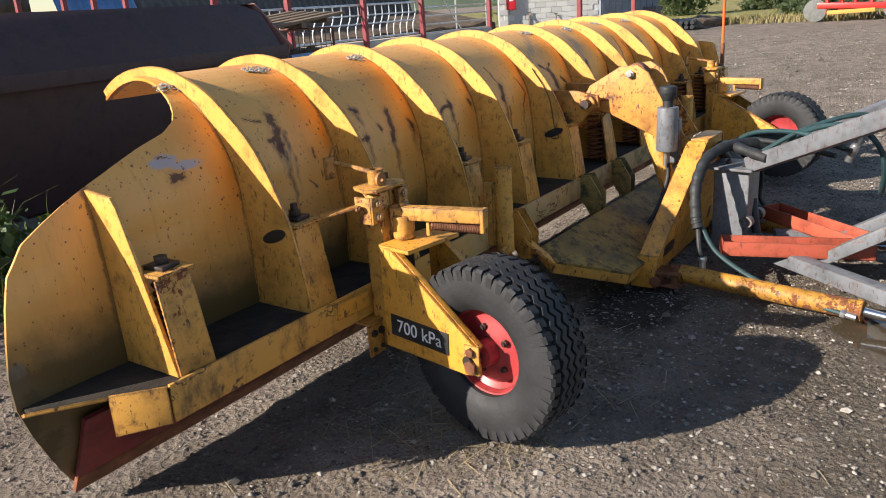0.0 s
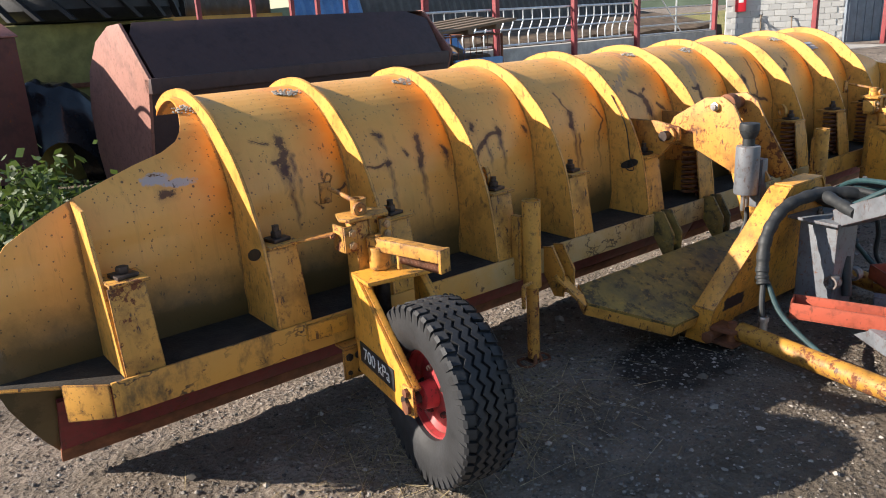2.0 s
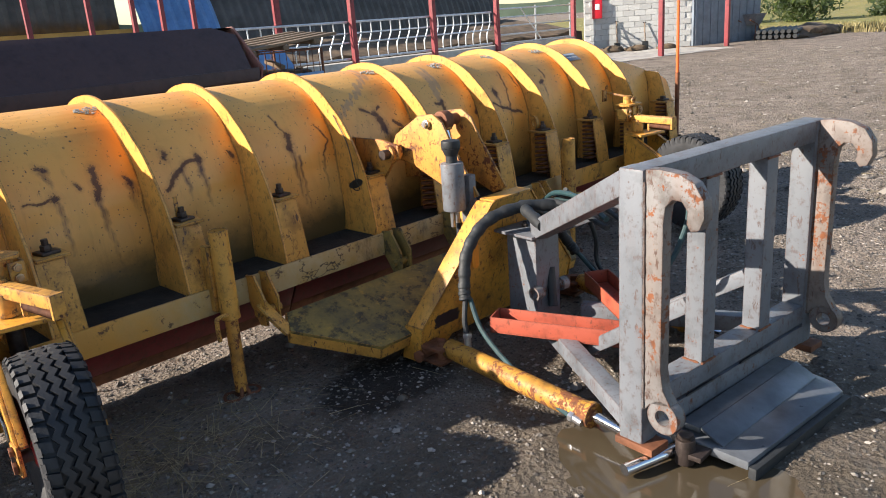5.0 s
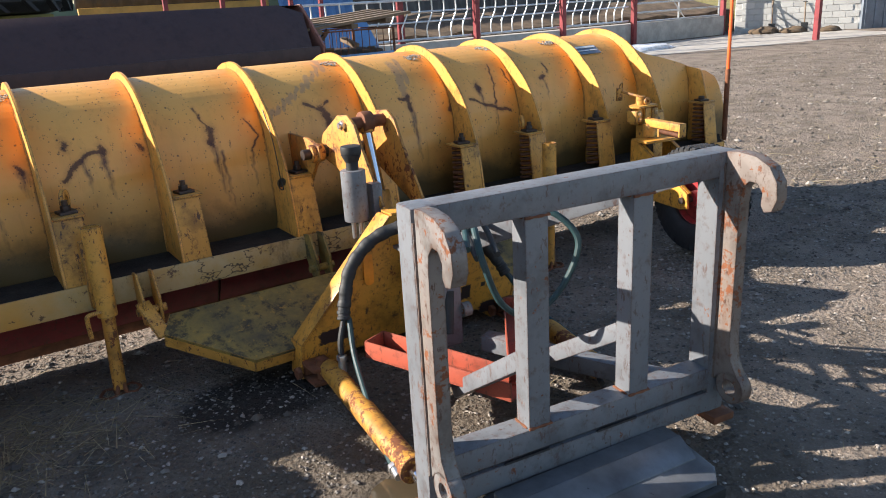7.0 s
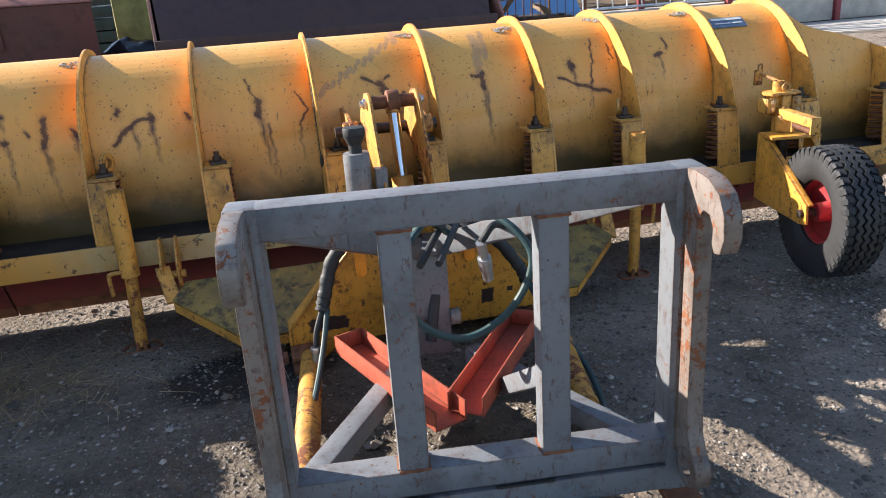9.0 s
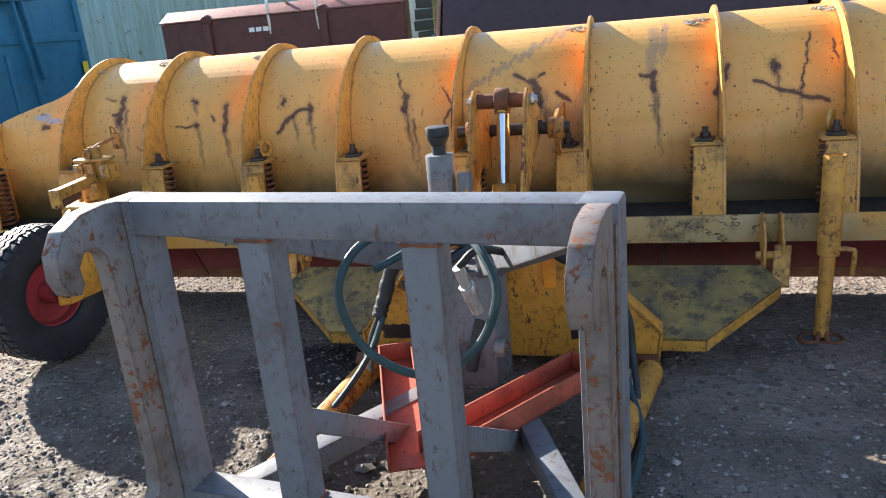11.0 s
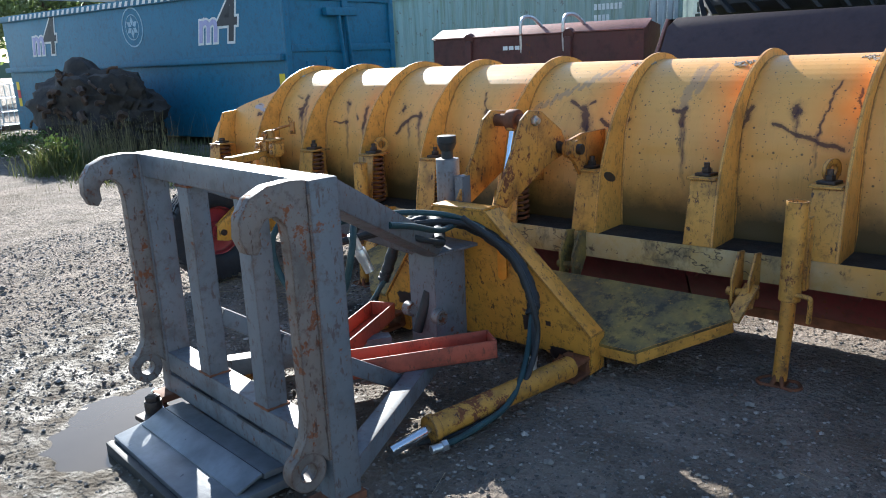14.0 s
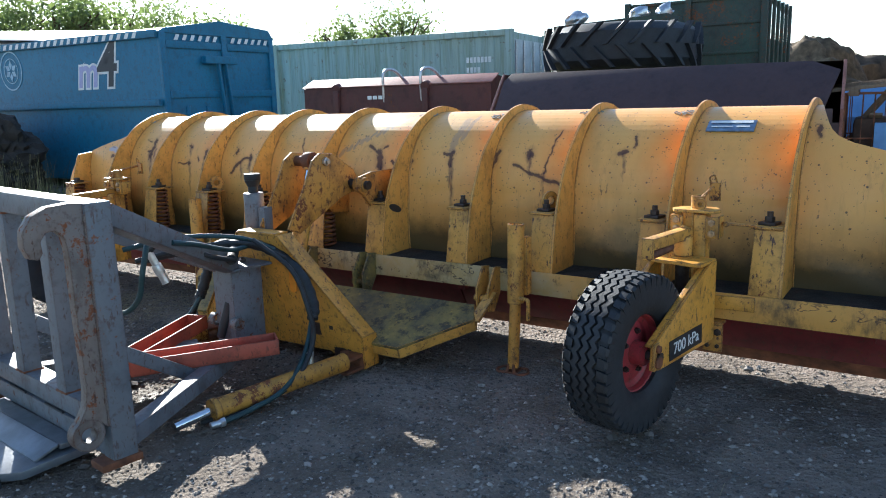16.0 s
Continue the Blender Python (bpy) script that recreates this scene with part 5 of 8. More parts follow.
# ---- hoses ----
def hoses():
    def one(name, pts, r, mat, label=""):
        bm = bmesh.new()
        hose(bm, pts, r, 10, 10)
        return part(name, bm, mat, plough, label)

    def wrapped(pts, r):
        """A bundle in spiral wrap: the ridges are real."""
        line = smooth_line(pts, 24)
        bm = bmesh.new()
        sweep(bm, line, lambda i: r * (1.0 + (0.07 if (i // 5) % 2 else -0.04)), 14)
        return part("hose_wrap", bm, mat_hose, plough, "hose bundle in black spiral wrap")

    one("thin_hose", [(4.62, 0.93, 0.74), (4.83, 0.97, 0.60), (4.935, 0.965, 0.41), (4.955, 0.96, 0.25), (4.97, 0.80, 0.10), (4.93, 0.55, 0.045), (4.83, 0.36, 0.035)], 0.012, mat_hose, "thin black hose with a pale thread")

    wrapped([(4.60, 0.80, 0.66), (4.42, 0.98, 0.70), (4.22, 1.08, 0.665), (4.08, 1.10, 0.55), (4.02, 1.08, 0.40), (4.00, 1.06, 0.335)], 0.028)
    one("hydraulic_hose", [(4.00, 1.06, 0.34), (3.965, 1.04, 0.25), (3.955, 1.02, 0.17)], 0.013, mat_hose)
    one("hydraulic_hose", [(4.02, 1.05, 0.34), (3.98, 0.95, 0.22), (3.92, 0.75, 0.13), (3.85, 0.52, 0.085), (3.80, 0.35, 0.070)], 0.012, mat_hose_green, "dark green hydraulic hose")
    wrapped([(4.26, 0.80, 0.66), (4.40, 1.02, 0.69), (4.55, 1.115, 0.645), (4.74, 1.12, 0.54), (4.85, 1.09, 0.40), (4.875, 1.05, 0.33)], 0.027)
    one("hydraulic_hose", [(4.875, 1.05, 0.34), (4.93, 0.98, 0.24), (4.94, 0.95, 0.17)], 0.013, mat_hose)
    one("hydraulic_hose", [(4.875, 1.05, 0.34), (4.93, 0.92, 0.19), (4.985, 0.72, 0.095), (4.965, 0.52, 0.06), (4.935, 0.40, 0.045)], 0.012, mat_hose_green, "dark green hydraulic hose")
    one("hydraulic_hose", [(4.25, 1.31, 0.61), (4.235, 1.30, 0.54), (4.19, 1.31, 0.45), (4.13, 1.33, 0.36), (4.10, 1.36, 0.30)], 0.012, mat_hose)
    for p, q, r in (((3.955, 1.02, 0.20), (3.95, 1.015, 0.125), 0.017), ((3.802, 0.355, 0.070), (3.79, 0.29, 0.064), 0.016), ((4.94, 0.95, 0.20), (4.945, 0.945, 0.125), 0.017), ((4.938, 0.405, 0.045), (4.915, 0.345, 0.043), 0.016)):
        bm = bmesh.new()
        rod(bm, p, q, r, n=14)
        nut(bm, p, Vector(q) - Vector(p), r * 1.35, 0.022)
        part("hose_fitting", bm, mat_zinc, plough)
    # hoses looped over the frame, with a quick coupling hanging down
    loop = [(4.50, 0.84, 0.66), (4.36, 0.62, 0.80), (4.24, 0.42, 0.84), (4.19, 0.30, 0.74), (4.25, 0.28, 0.58), (4.40, 0.30, 0.49), (4.56, 0.30, 0.57), (4.63, 0.30, 0.74), (4.54, 0.42, 0.85), (4.42, 0.66, 0.79), (4.34, 0.86, 0.67)]
    one("hydraulic_hose", loop, 0.0125, mat_hose_green, "looped dark green hydraulic hose")
    one("hydraulic_hose", [(4.62, 0.80, 0.66), (4.66, 0.62, 0.72), (4.56, 0.46, 0.80), (4.50, 0.42, 0.76)], 0.012, mat_hose)
    one("hydraulic_hose", [(4.24, 0.46, 0.74), (4.38, 0.68, 0.775), (4.53, 0.92, 0.745), (4.62, 1.07, 0.665)], 0.012, mat_hose_green, "dark green hydraulic hose")
    one("hydraulic_hose", [(4.31, 0.50, 0.68), (4.43, 0.74, 0.705), (4.54, 0.96, 0.70), (4.64, 1.09, 0.635)], 0.013, mat_hose)
    one("hydraulic_hose", [(4.36, 0.44, 0.70), (4.49, 0.70, 0.735), (4.58, 0.93, 0.715), (4.66, 1.10, 0.62)], 0.012, mat_hose)
    one("hydraulic_hose", [(4.56, 0.95, 0.70), (4.62, 0.78, 0.715), (4.74, 0.50, 0.80), (4.78, 0.34, 0.84)], 0.012, mat_hose_green)
    bm = bmesh.new()
    rod(bm, (4.50, 0.42, 0.76), (4.515, 0.44, 0.70), 0.017, n=14)
    rod(bm, (4.515, 0.44, 0.70), (4.525, 0.455, 0.655), 0.023, n=16, bevel=0.002)
    rod(bm, (4.525, 0.455, 0.655), (4.535, 0.47, 0.61), 0.019, n=14)
    part("quick_coupling", bm, mat_zinc, plough, "steel quick coupling")


hoses()
plough.location.z = -0.012


# ---- ground ----
def smooth(e0, e1, v):
    t = np.clip((v - e0) / (e1 - e0), 0, 1)
    return t * t * (3 - 2 * t)


def puddle_edge(x, y):
    """Below 0 inside the puddle."""
    d = np.hypot((x - 3.77) / 0.25, (y + 0.08) / 0.36)
    a = np.arctan2(y + 0.08, x - 3.77)
    return d - 1 + 0.10 * np.sin(3 * a + 1) + 0.05 * np.sin(7 * a) + 0.03 * np.sin(17 * a + 2)


def waves(x, y, seed, n, lo, hi):
    """Cheap smooth noise: a sum of sines with random ways and lengths."""
    rng = np.random.default_rng(seed)
    out = np.zeros_like(x)
    for _ in range(n):
        a, k, p = rng.uniform(0, 2 * np.pi), 2 * np.pi / np.exp(rng.uniform(np.log(lo), np.log(hi))), rng.uniform(0, 6.28)
        out += np.sin(k * (x * np.cos(a) + y * np.sin(a)) + p + 0.7 * np.sin(k * 0.37 * (y * np.cos(a) - x * np.sin(a))))
    return out / np.sqrt(n)


def relief(x, y):
    """Height of the yard: small lumps, churned mud round the puddle, wheel ruts."""
    z = 0.006 * waves(x, y, 1, 14, 0.25, 1.6) + 0.0044 * waves(x, y, 2, 18, 0.06, 0.2)
    along = y + 0.16 * x + 0.3 * np.sin(x * 0.35)
    z += 0.006 * smooth(4.6, 6.2, x) * np.sin(along * 17 + 2 * np.sin(x * 1.3)) * (0.4 + np.maximum(0, waves(x, y, 9, 8, 0.5, 2.0)))
    mud = smooth(2.6, 1.2, np.hypot(x - 3.3, (y + 0.3) * 0.9)) * smooth(0.75, 0.35, y)
    far_mud = smooth(1.8, 0.8, np.abs(x - 1.6)) * smooth(1.3, 0.3, np.abs(y + 0.3))
    lumps = np.maximum(0, waves(x, y, 3, 16, 0.07, 0.22)) ** 1.3
    z += (0.0125 * np.maximum(mud, far_mud)) * (lumps - 0.5)
    rut = smooth(0.30, 0.05, np.abs(y - 0.15 - 0.25 * np.sin(x * 0.5))) * smooth(3.0, 4.5, x)
    z += rut * (-0.012 + 0.008 * np.sin(x * 42 + 3 * np.sin(y * 30)))
    quiet = smooth(4.0, 2.0, np.hypot(x - 4.4, y - 1.6))
    z *= 1 - 0.45 * quiet
    pud = puddle_edge(x, y)
    z = np.where(pud < 0.6, z * smooth(0.0, 0.6, pud) - 0.012 * smooth(0.5, -0.2, pud), z)
    edge = np.minimum.reduce([x + 4, 11 - x, y + 3.5, 6.5 - y])
    return z * smooth(0, 0.8, edge)


m = Net("yard_ground")
px, py, pz = m.pos()
far = m.noise(0.35, 5, 0.6)
c = m.mix(m.step(far, 0.35, 0.7), (0.300, 0.246, 0.202), (0.225, 0.182, 0.148))
c = m.mix(m.step(m.noise(2.2, 6, 0.65), 0.42, 0.68), c, (0.135, 0.108, 0.083))
grit = m.noise(95, 3, 0.6)
c = m.mix(m.calc("MULTIPLY", m.step(grit, 0.55, 0.75), 0.55), c, (0.42, 0.38, 0.33))
c = m.mix(m.calc("MULTIPLY", m.step(m.noise(60, 4, 0.7), 0.58, 0.72), 0.6), c, (0.065, 0.052, 0.041))
for scale, size, keep, tint in ((11, 0.17, 0.66, (0.055, 0.042, 0.032)), (19, 0.14, 0.70, (0.075, 0.060, 0.048))):
    v = m.node("ShaderNodeTexVoronoi")
    m.put(v.inputs["Vector"], m.coord)
    v.inputs["Scale"].default_value = scale
    spot = m.step(m.calc("ADD", v.outputs["Distance"], m.calc("MULTIPLY", m.noise(60, 3), 0.12)), size + 0.06, size)
    c = m.mix(m.calc("MULTIPLY", spot, m.calc("MULTIPLY", m.step(m.node_channel(v.outputs["Color"]), keep, keep + 0.01), 0.55)), c, tint)
c = m.mix(m.calc("MULTIPLY", m.step(m.noise(9, 6, 0.75), 0.55, 0.68), 0.55), c, (0.085, 0.066, 0.050))
wet_d = m.calc("SQRT", m.calc("ADD", m.calc("POWER", m.calc("SUBTRACT", px, 3.5), 2.0), m.calc("POWER", m.calc("MULTIPLY", m.calc("SUBTRACT", py, -0.15), 1.15), 2.0)))
wet = m.step(m.calc("ADD", wet_d, m.calc("MULTIPLY", m.calc("SUBTRACT", m.noise(3.5, 5), 0.5), 1.6)), 1.75, 0.75)
c = m.mix(m.calc("MULTIPLY", wet, 0.75), c, (0.085, 0.069, 0.050))
oil = m.step(m.calc("ADD", m.calc("SQRT", m.calc("ADD", m.calc("POWER", m.calc("SUBTRACT", px, 3.64), 2.0), m.calc("POWER", m.calc("MULTIPLY", m.calc("SUBTRACT", py, 1.24), 1.5), 2.0))), m.calc("MULTIPLY", m.noise(6, 5), 0.35)), 0.62, 0.45)
c = m.mix(m.calc("MULTIPLY", oil, 0.85), c, (0.012, 0.011, 0.010))
rough = m.calc("SUBTRACT", 0.92, m.calc("MULTIPLY", wet, m.calc("MULTIPLY", m.step(m.noise(7, 4), 0.38, 0.66), 0.62)))
height = m.calc("ADD", m.noise(55, 5, 0.7), m.calc("MULTIPLY", m.cells(38), 0.7))
mat_ground = m.done(c, rough, 0.0, height, 1.0, 0.024, 0.22)


def ground():
    """One sheet to the horizon: fine steps in the yard, wide ones outside."""
    def axis(lo, hi, step):
        inner = list(np.arange(lo, hi + 1e-6, step))
        out = [1.0, 2, 4, 8, 16, 34, 70, 150, 320, 700, 1500]
        return np.array([lo - v for v in reversed(out)] + inner + [hi + v for v in out])
    xs, ys = axis(-4, 11, 0.034), axis(-3.5, 6.5, 0.034)
    X, Y = np.meshgrid(xs, ys)
    Z = relief(X, Y)
    nx, ny = len(xs), len(ys)
    k = np.arange(nx * ny).reshape(ny, nx)
    quads = np.stack([k[:-1, :-1], k[:-1, 1:], k[1:, 1:], k[1:, :-1]], -1).reshape(-1, 4)
    me = bpy.data.meshes.new("ground")
    me.from_pydata(np.stack([X, Y, Z], -1).reshape(-1, 3).tolist(), [], quads.tolist())
    me.materials.append(mat_ground)
    me.shade_smooth()
    return tagged(new("ground", me), "packed gravel yard with churned mud and dark oil patches", "ground", kind="structure")


ground()
m = Net("puddle_water")
ripple = m.noise(26, 3)
mat_water = m.done(m.mix(m.noise(2.5, 4), (0.055, 0.042, 0.026), (0.085, 0.066, 0.042)), 0.045, 0.0, ripple, 0.05, 0.004)


def puddle():
    bm = bmesh.new()
    ring = []
    for k in range(160):
        a = 2 * math.pi * k / 160
        lo, hi = 0.0, 2.0
        for _ in range(24):
            mid = (lo + hi) / 2
            if puddle_edge(np.array(3.77 + mid * math.cos(a)), np.array(-0.08 + mid * math.sin(a))) < 0.28:
                lo = mid
            else:
                hi = mid
        ring.append(bm.verts.new((3.77 + lo * math.cos(a), -0.08 + lo * math.sin(a), -0.0055)))
    bm.faces.new(ring)
    tagged(part("puddle", bm, mat_water), "shallow brown rain puddle in the mud", "puddle", kind="structure")


puddle()


def scatter_stones(name, label, count, size, place, mat, seed):
    """Many little angular stones in one mesh."""
    rng = np.random.default_rng(seed)
    base = np.array([(1, 0, 0), (-1, 0, 0), (0, 1, 0), (0, -1, 0), (0, 0, 1), (0, 0, -1), (.62, .62, .4), (-.6, .6, .45), (.6, -.62, .42), (-.62, -.6, .4)])
    tris = [(0, 6, 4), (6, 2, 4), (2, 7, 4), (7, 1, 4), (1, 9, 4), (9, 3, 4), (3, 8, 4), (8, 0, 4), (0, 2, 6), (2, 1, 7), (1, 3, 9), (3, 0, 8)]
    verts, faces = [], []
    x, y = place(rng, count)
    r = size(rng, count)
    z = relief(x, y)
    for i in range(count):
        a = rng.uniform(0, 6.28)
        j = base * rng.uniform(0.65, 1.15, (10, 1)) * np.array([1, rng.uniform(0.6, 1), rng.uniform(0.4, 0.75)]) * r[i]
        ca, sa = math.cos(a), math.sin(a)
        v = np.stack([x[i] + j[:, 0] * ca - j[:, 1] * sa, y[i] + j[:, 0] * sa + j[:, 1] * ca, z[i] + j[:, 2] + r[i] * 0.12], -1)
        o = len(verts)
        verts += v.tolist()
        faces += [(a0 + o, b0 + o, c0 + o) for a0, b0, c0 in tris]
    me = bpy.data.meshes.new(name)
    me.from_pydata(verts, [], faces)
    me.materials.append(mat)
    return tagged(new(name, me), label, "gravel", kind="stuff")


m = Net("stone_grey")
mat_stone = m.done(m.mix(m.calc("POWER", m.island(), 2.2), (0.075, 0.064, 0.054), (0.38, 0.34, 0.30)), 0.85, 0.0, m.noise(90, 4), 0.4, 0.003)


def clear_of_puddle(x, y):
    bad = puddle_edge(x, y) < 0.35
    x[bad], y[bad] = x[bad] + 2.6, y[bad] + 0.9
    return x, y


scatter_stones("gravel", "loose small grey gravel over the yard", 52000, lambda g, n: np.minimum(np.exp(g.normal(-5.1, 0.42, n)), 0.015), lambda g, n: clear_of_puddle(g.uniform(-0.2, 9.5, n), np.minimum(g.normal(0.7, 1.25, n), 4.2)), mat_stone, 5)
scatter_stones("pebbles", "scattered pale pebbles and broken stone", 2200, lambda g, n: np.exp(g.normal(-4.3, 0.36, n)), lambda g, n: clear_of_puddle(g.uniform(-0.5, 9.5, n), g.uniform(-1.2, 3.6, n)), mat_stone, 6)
scatter_stones("front_gravel", "coarse sunlit gravel beyond the plough", 5000, lambda g, n: np.exp(g.normal(-5.0, 0.4, n)), lambda g, n: (g.uniform(0.2, 9.0, n), g.uniform(2.2, 4.4, n)), mat_stone, 7)
m = Net("mud_clod")
mat_clod = m.done(m.mix(m.island(), (0.10, 0.083, 0.065), (0.17, 0.142, 0.115)), 0.8, 0.0, m.noise(60, 4), 0.5, 0.004)
scatter_stones("mud_clods", "wet dark clods of churned mud", 900, lambda g, n: np.exp(g.normal(-4.7, 0.45, n)), lambda g, n: clear_of_puddle(g.normal(2.3, 1.0, n), g.normal(-0.1, 0.55, n)), mat_clod, 8)


def blades(name, label, count, place, length, width, lean, mat, seed, category="grass", base=None):
    """Thin bent strips: grass, straw or stems."""
    rng = np.random.default_rng(seed)
    x, y = place(rng, count)
    z = relief(x, y) if base is None else base(x, y)
    verts, faces = [], []
    for i in range(count):
        a, L, w = rng.uniform(0, 6.28), length(rng), width * rng.uniform(0.6, 1.3)
        k = lean(rng)
        d = np.array([math.cos(a), math.sin(a), 0])
        s = np.array([-math.sin(a + rng.uniform(-0.6, 0.6)), math.cos(a), 0.15]) * w / 2
        p = np.array([x[i], y[i], z[i]])
        o = len(verts)
        for t in (0, 0.35, 0.7, 1.0):
            up = math.cos(k * t) if k < 1.5 else 0.02 * math.sin(t * 3)
            out = math.sin(k * t) if k < 1.5 else 1.0
            q = p + L * t * (d * out + np.array([0, 0, up])) + (np.array([0, 0, 0.006]) if k >= 1.5 else 0)
            ww = s * (1 - 0.85 * t)
            verts += [(q - ww).tolist(), (q + ww).tolist()]
        faces += [(o + j, o + j + 1, o + j + 3, o + j + 2) for j in (0, 2, 4)]
    me = bpy.data.meshes.new(name)
    me.from_pydata(verts, [], faces)
    me.materials.append(mat)
    return tagged(new(name, me), label, category, kind="stuff")


m = Net("straw_stalk")
mat_straw = m.done(m.mix(m.island(), (0.16, 0.12, 0.06), (0.48, 0.38, 0.22)), 0.7)
m = Net("green_leaf")
mat_leaf = let_through(m.done(m.mix(m.island(), (0.055, 0.078, 0.020), (0.155, 0.155, 0.050)), 0.5), (0.15, 0.16, 0.045), 0.3)
m.bsdf.inputs["Transmission Weight"].default_value = 0.0
m.bsdf.inputs["Subsurface Weight"].default_value = 0.0
m = Net("dry_grass")
mat_dry = m.done(m.mix(m.island(), (0.14, 0.11, 0.04), (0.30, 0.25, 0.11)), 0.7)
flat = lambda g: 1.57
blades("straw", "loose dry straw trodden into the ground", 900, lambda g, n: (g.normal(2.58, 0.34, n), g.normal(1.50, 0.22, n)), lambda g: g.uniform(0.06, 0.30), 0.0035, flat, mat_straw, 11, "straw")
blades("scattered_straw", "few straws on the gravel", 170, lambda g, n: (g.uniform(0.8, 8.5, n), g.uniform(-0.9, 2.2, n)), lambda g: g.uniform(0.05, 0.22), 0.003, flat, mat_straw, 12, "straw")
# weeds behind the blade end and along the containers
blades("weeds", "green weeds growing beside the plough", 300, lambda g, n: (g.normal(1.75, 0.42, n), g.normal(4.7, 0.7, n)), lambda g: g.uniform(0.15, 0.75), 0.016, lambda g: g.uniform(0.2, 1.3), mat_leaf, 13, "weeds")
blades("tall_grass", "rough grass along the blue container", 5200, lambda g, n: (g.uniform(-13, -2.6, n), np.minimum(6.2, 3.9 + np.abs(g.normal(0, 1.0, n)) + 0.4 * np.sin(g.uniform(-13, -2.6, n)))), lambda g: g.uniform(0.05, 0.24), 0.012, lambda g: g.uniform(0.1, 1.2), mat_leaf, 14)
blades("dry_stems", "dry brown stalks among the grass", 600, lambda g, n: (g.normal(-5.2, 1.0, n), g.normal(4.2, 0.4, n)), lambda g: g.uniform(0.3, 0.8), 0.008, lambda g: g.uniform(0.05, 0.4), mat_dry, 15)
blades("grass_tuft", "bright green grass tuft at the yard edge", 700, lambda g, n: (g.normal(-4.55, 0.28, n), g.normal(3.25, 0.22, n)), lambda g: g.uniform(0.2, 0.55), 0.014, lambda g: g.uniform(0.1, 0.9), mat_leaf, 16)
blades("grass_strip", "short grass strip on the gravel edge", 2600, lambda g, n: (g.normal(-3.4, 1.0, n), g.normal(3.4, 0.28, n)), lambda g: g.uniform(0.04, 0.14), 0.010, lambda g: g.uniform(0.2, 1.2), mat_leaf, 17)


# ---- things in the yard ----
def loft(bm, rings, closed=True):
    """Joins rings of points, each with the same count, and caps the ends."""
    vs = [[bm.verts.new(p) for p in r] for r in rings]
    n = len(vs[0])
    for a, b in zip(vs, vs[1:]):
        for k in range(n if closed else n - 1):
            bm.faces.new((a[k], a[(k + 1) % n], b[(k + 1) % n], b[k]))
    if closed:
        bm.faces.new(vs[0][::-1])
        bm.faces.new(vs[-1])
    return bm


def loader_bucket():
    """The big brown bucket, set down on its mouth."""
    L, R = Vector((2.98, 6.50, 0)), Vector((6.55, 6.87, 0))
    d = (R - L).normalized()
    n = Vector((-d.y, d.x, 0))
    ob = thing("loader_bucket", (4.6, 6.6, 0), "large dark brown steel loader bucket standing mouth down", "loader bucket")

    def at(p, q, a, z):
        return p + d * q + n * a + Vector((0, 0, z))
    W = (R - L).length
    # back plate, leaning
    bm = bmesh.new()
    pts = [at(L, 0.03, -0.41, 1.19), at(L, W - 0.14, -0.41, 1.19), at(L, W - 0.02, -0.06, 1.56), at(L, W - 0.28, 0.03, 1.655), at(L, 0.09, 0.03, 1.66), at(L, 0.02, -0.06, 1.57)]
    plate(bm, pts, n * 0.02 + Vector((0, 0, -0.02)), 0.004)
    part("back_plate", bm, mat_brown, ob)
    bm = bmesh.new()
    bar(bm, at(L, -0.03, -0.39, 1.125), at(L, W - 0.06, -0.39, 1.125), 0.12, 0.13, bevel=0.008)
    part("lip_beam", bm, mat_brown, ob)
    bm = bmesh.new()
    plate(bm, [at(L, 0, -0.37, 1.06), at(L, W, -0.37, 1.06), at(L, W, -0.12, 0.02), at(L, 0, -0.12, 0.02)], n * 0.02, 0.004)
    part("front_plate", bm, mat_brown, ob)
    for q, s in ((0.0, -1), (W, 1)):
        bm = bmesh.new()
        prof = [(-0.42, 1.19), (-0.06, 1.565), (0.03, 1.655), (0.28, 1.64), (0.62, 1.51), (0.90, 1.24), (1.04, 0.88), (1.04, 0.45), (0.92, 0.02), (-0.12, 0.02), (-0.37, 1.05)]
        plate(bm, [at(L, q, a, z) for a, z in prof], d * 0.03 * s, 0.006)
        part("side_plate", bm, mat_salmon, ob, "pinkish brown side plate")
    bm = bmesh.new()
    rows = [(0.03, 1.645), (0.28, 1.63), (0.62, 1.50), (0.90, 1.23), (1.03, 0.88), (1.03, 0.45), (0.91, 0.02)]
    v = [[bm.verts.new(at(L, q, a, z)) for q in (0, W)] for a, z in rows]
    for a, b in zip(v, v[1:]):
        bm.faces.new((a[0], a[1], b[1], b[0]))
    part("curved_back", bm, mat_brown, ob)
    return ob


mat_salmon = painted("pinkish_brown_paint", (0.34, 0.15, 0.11), (0.28, 0.12, 0.095), 0.3, 0.6, 0.72)
mat_oxide = painted("red_oxide", (0.115, 0.032, 0.026), (0.075, 0.026, 0.022), 0.6, 0.6, 0.6)
mat_oxide_top = painted("pale_red_oxide", (0.30, 0.11, 0.085), (0.22, 0.08, 0.06), 0.5, 0.6, 0.6)
loader_bucket()


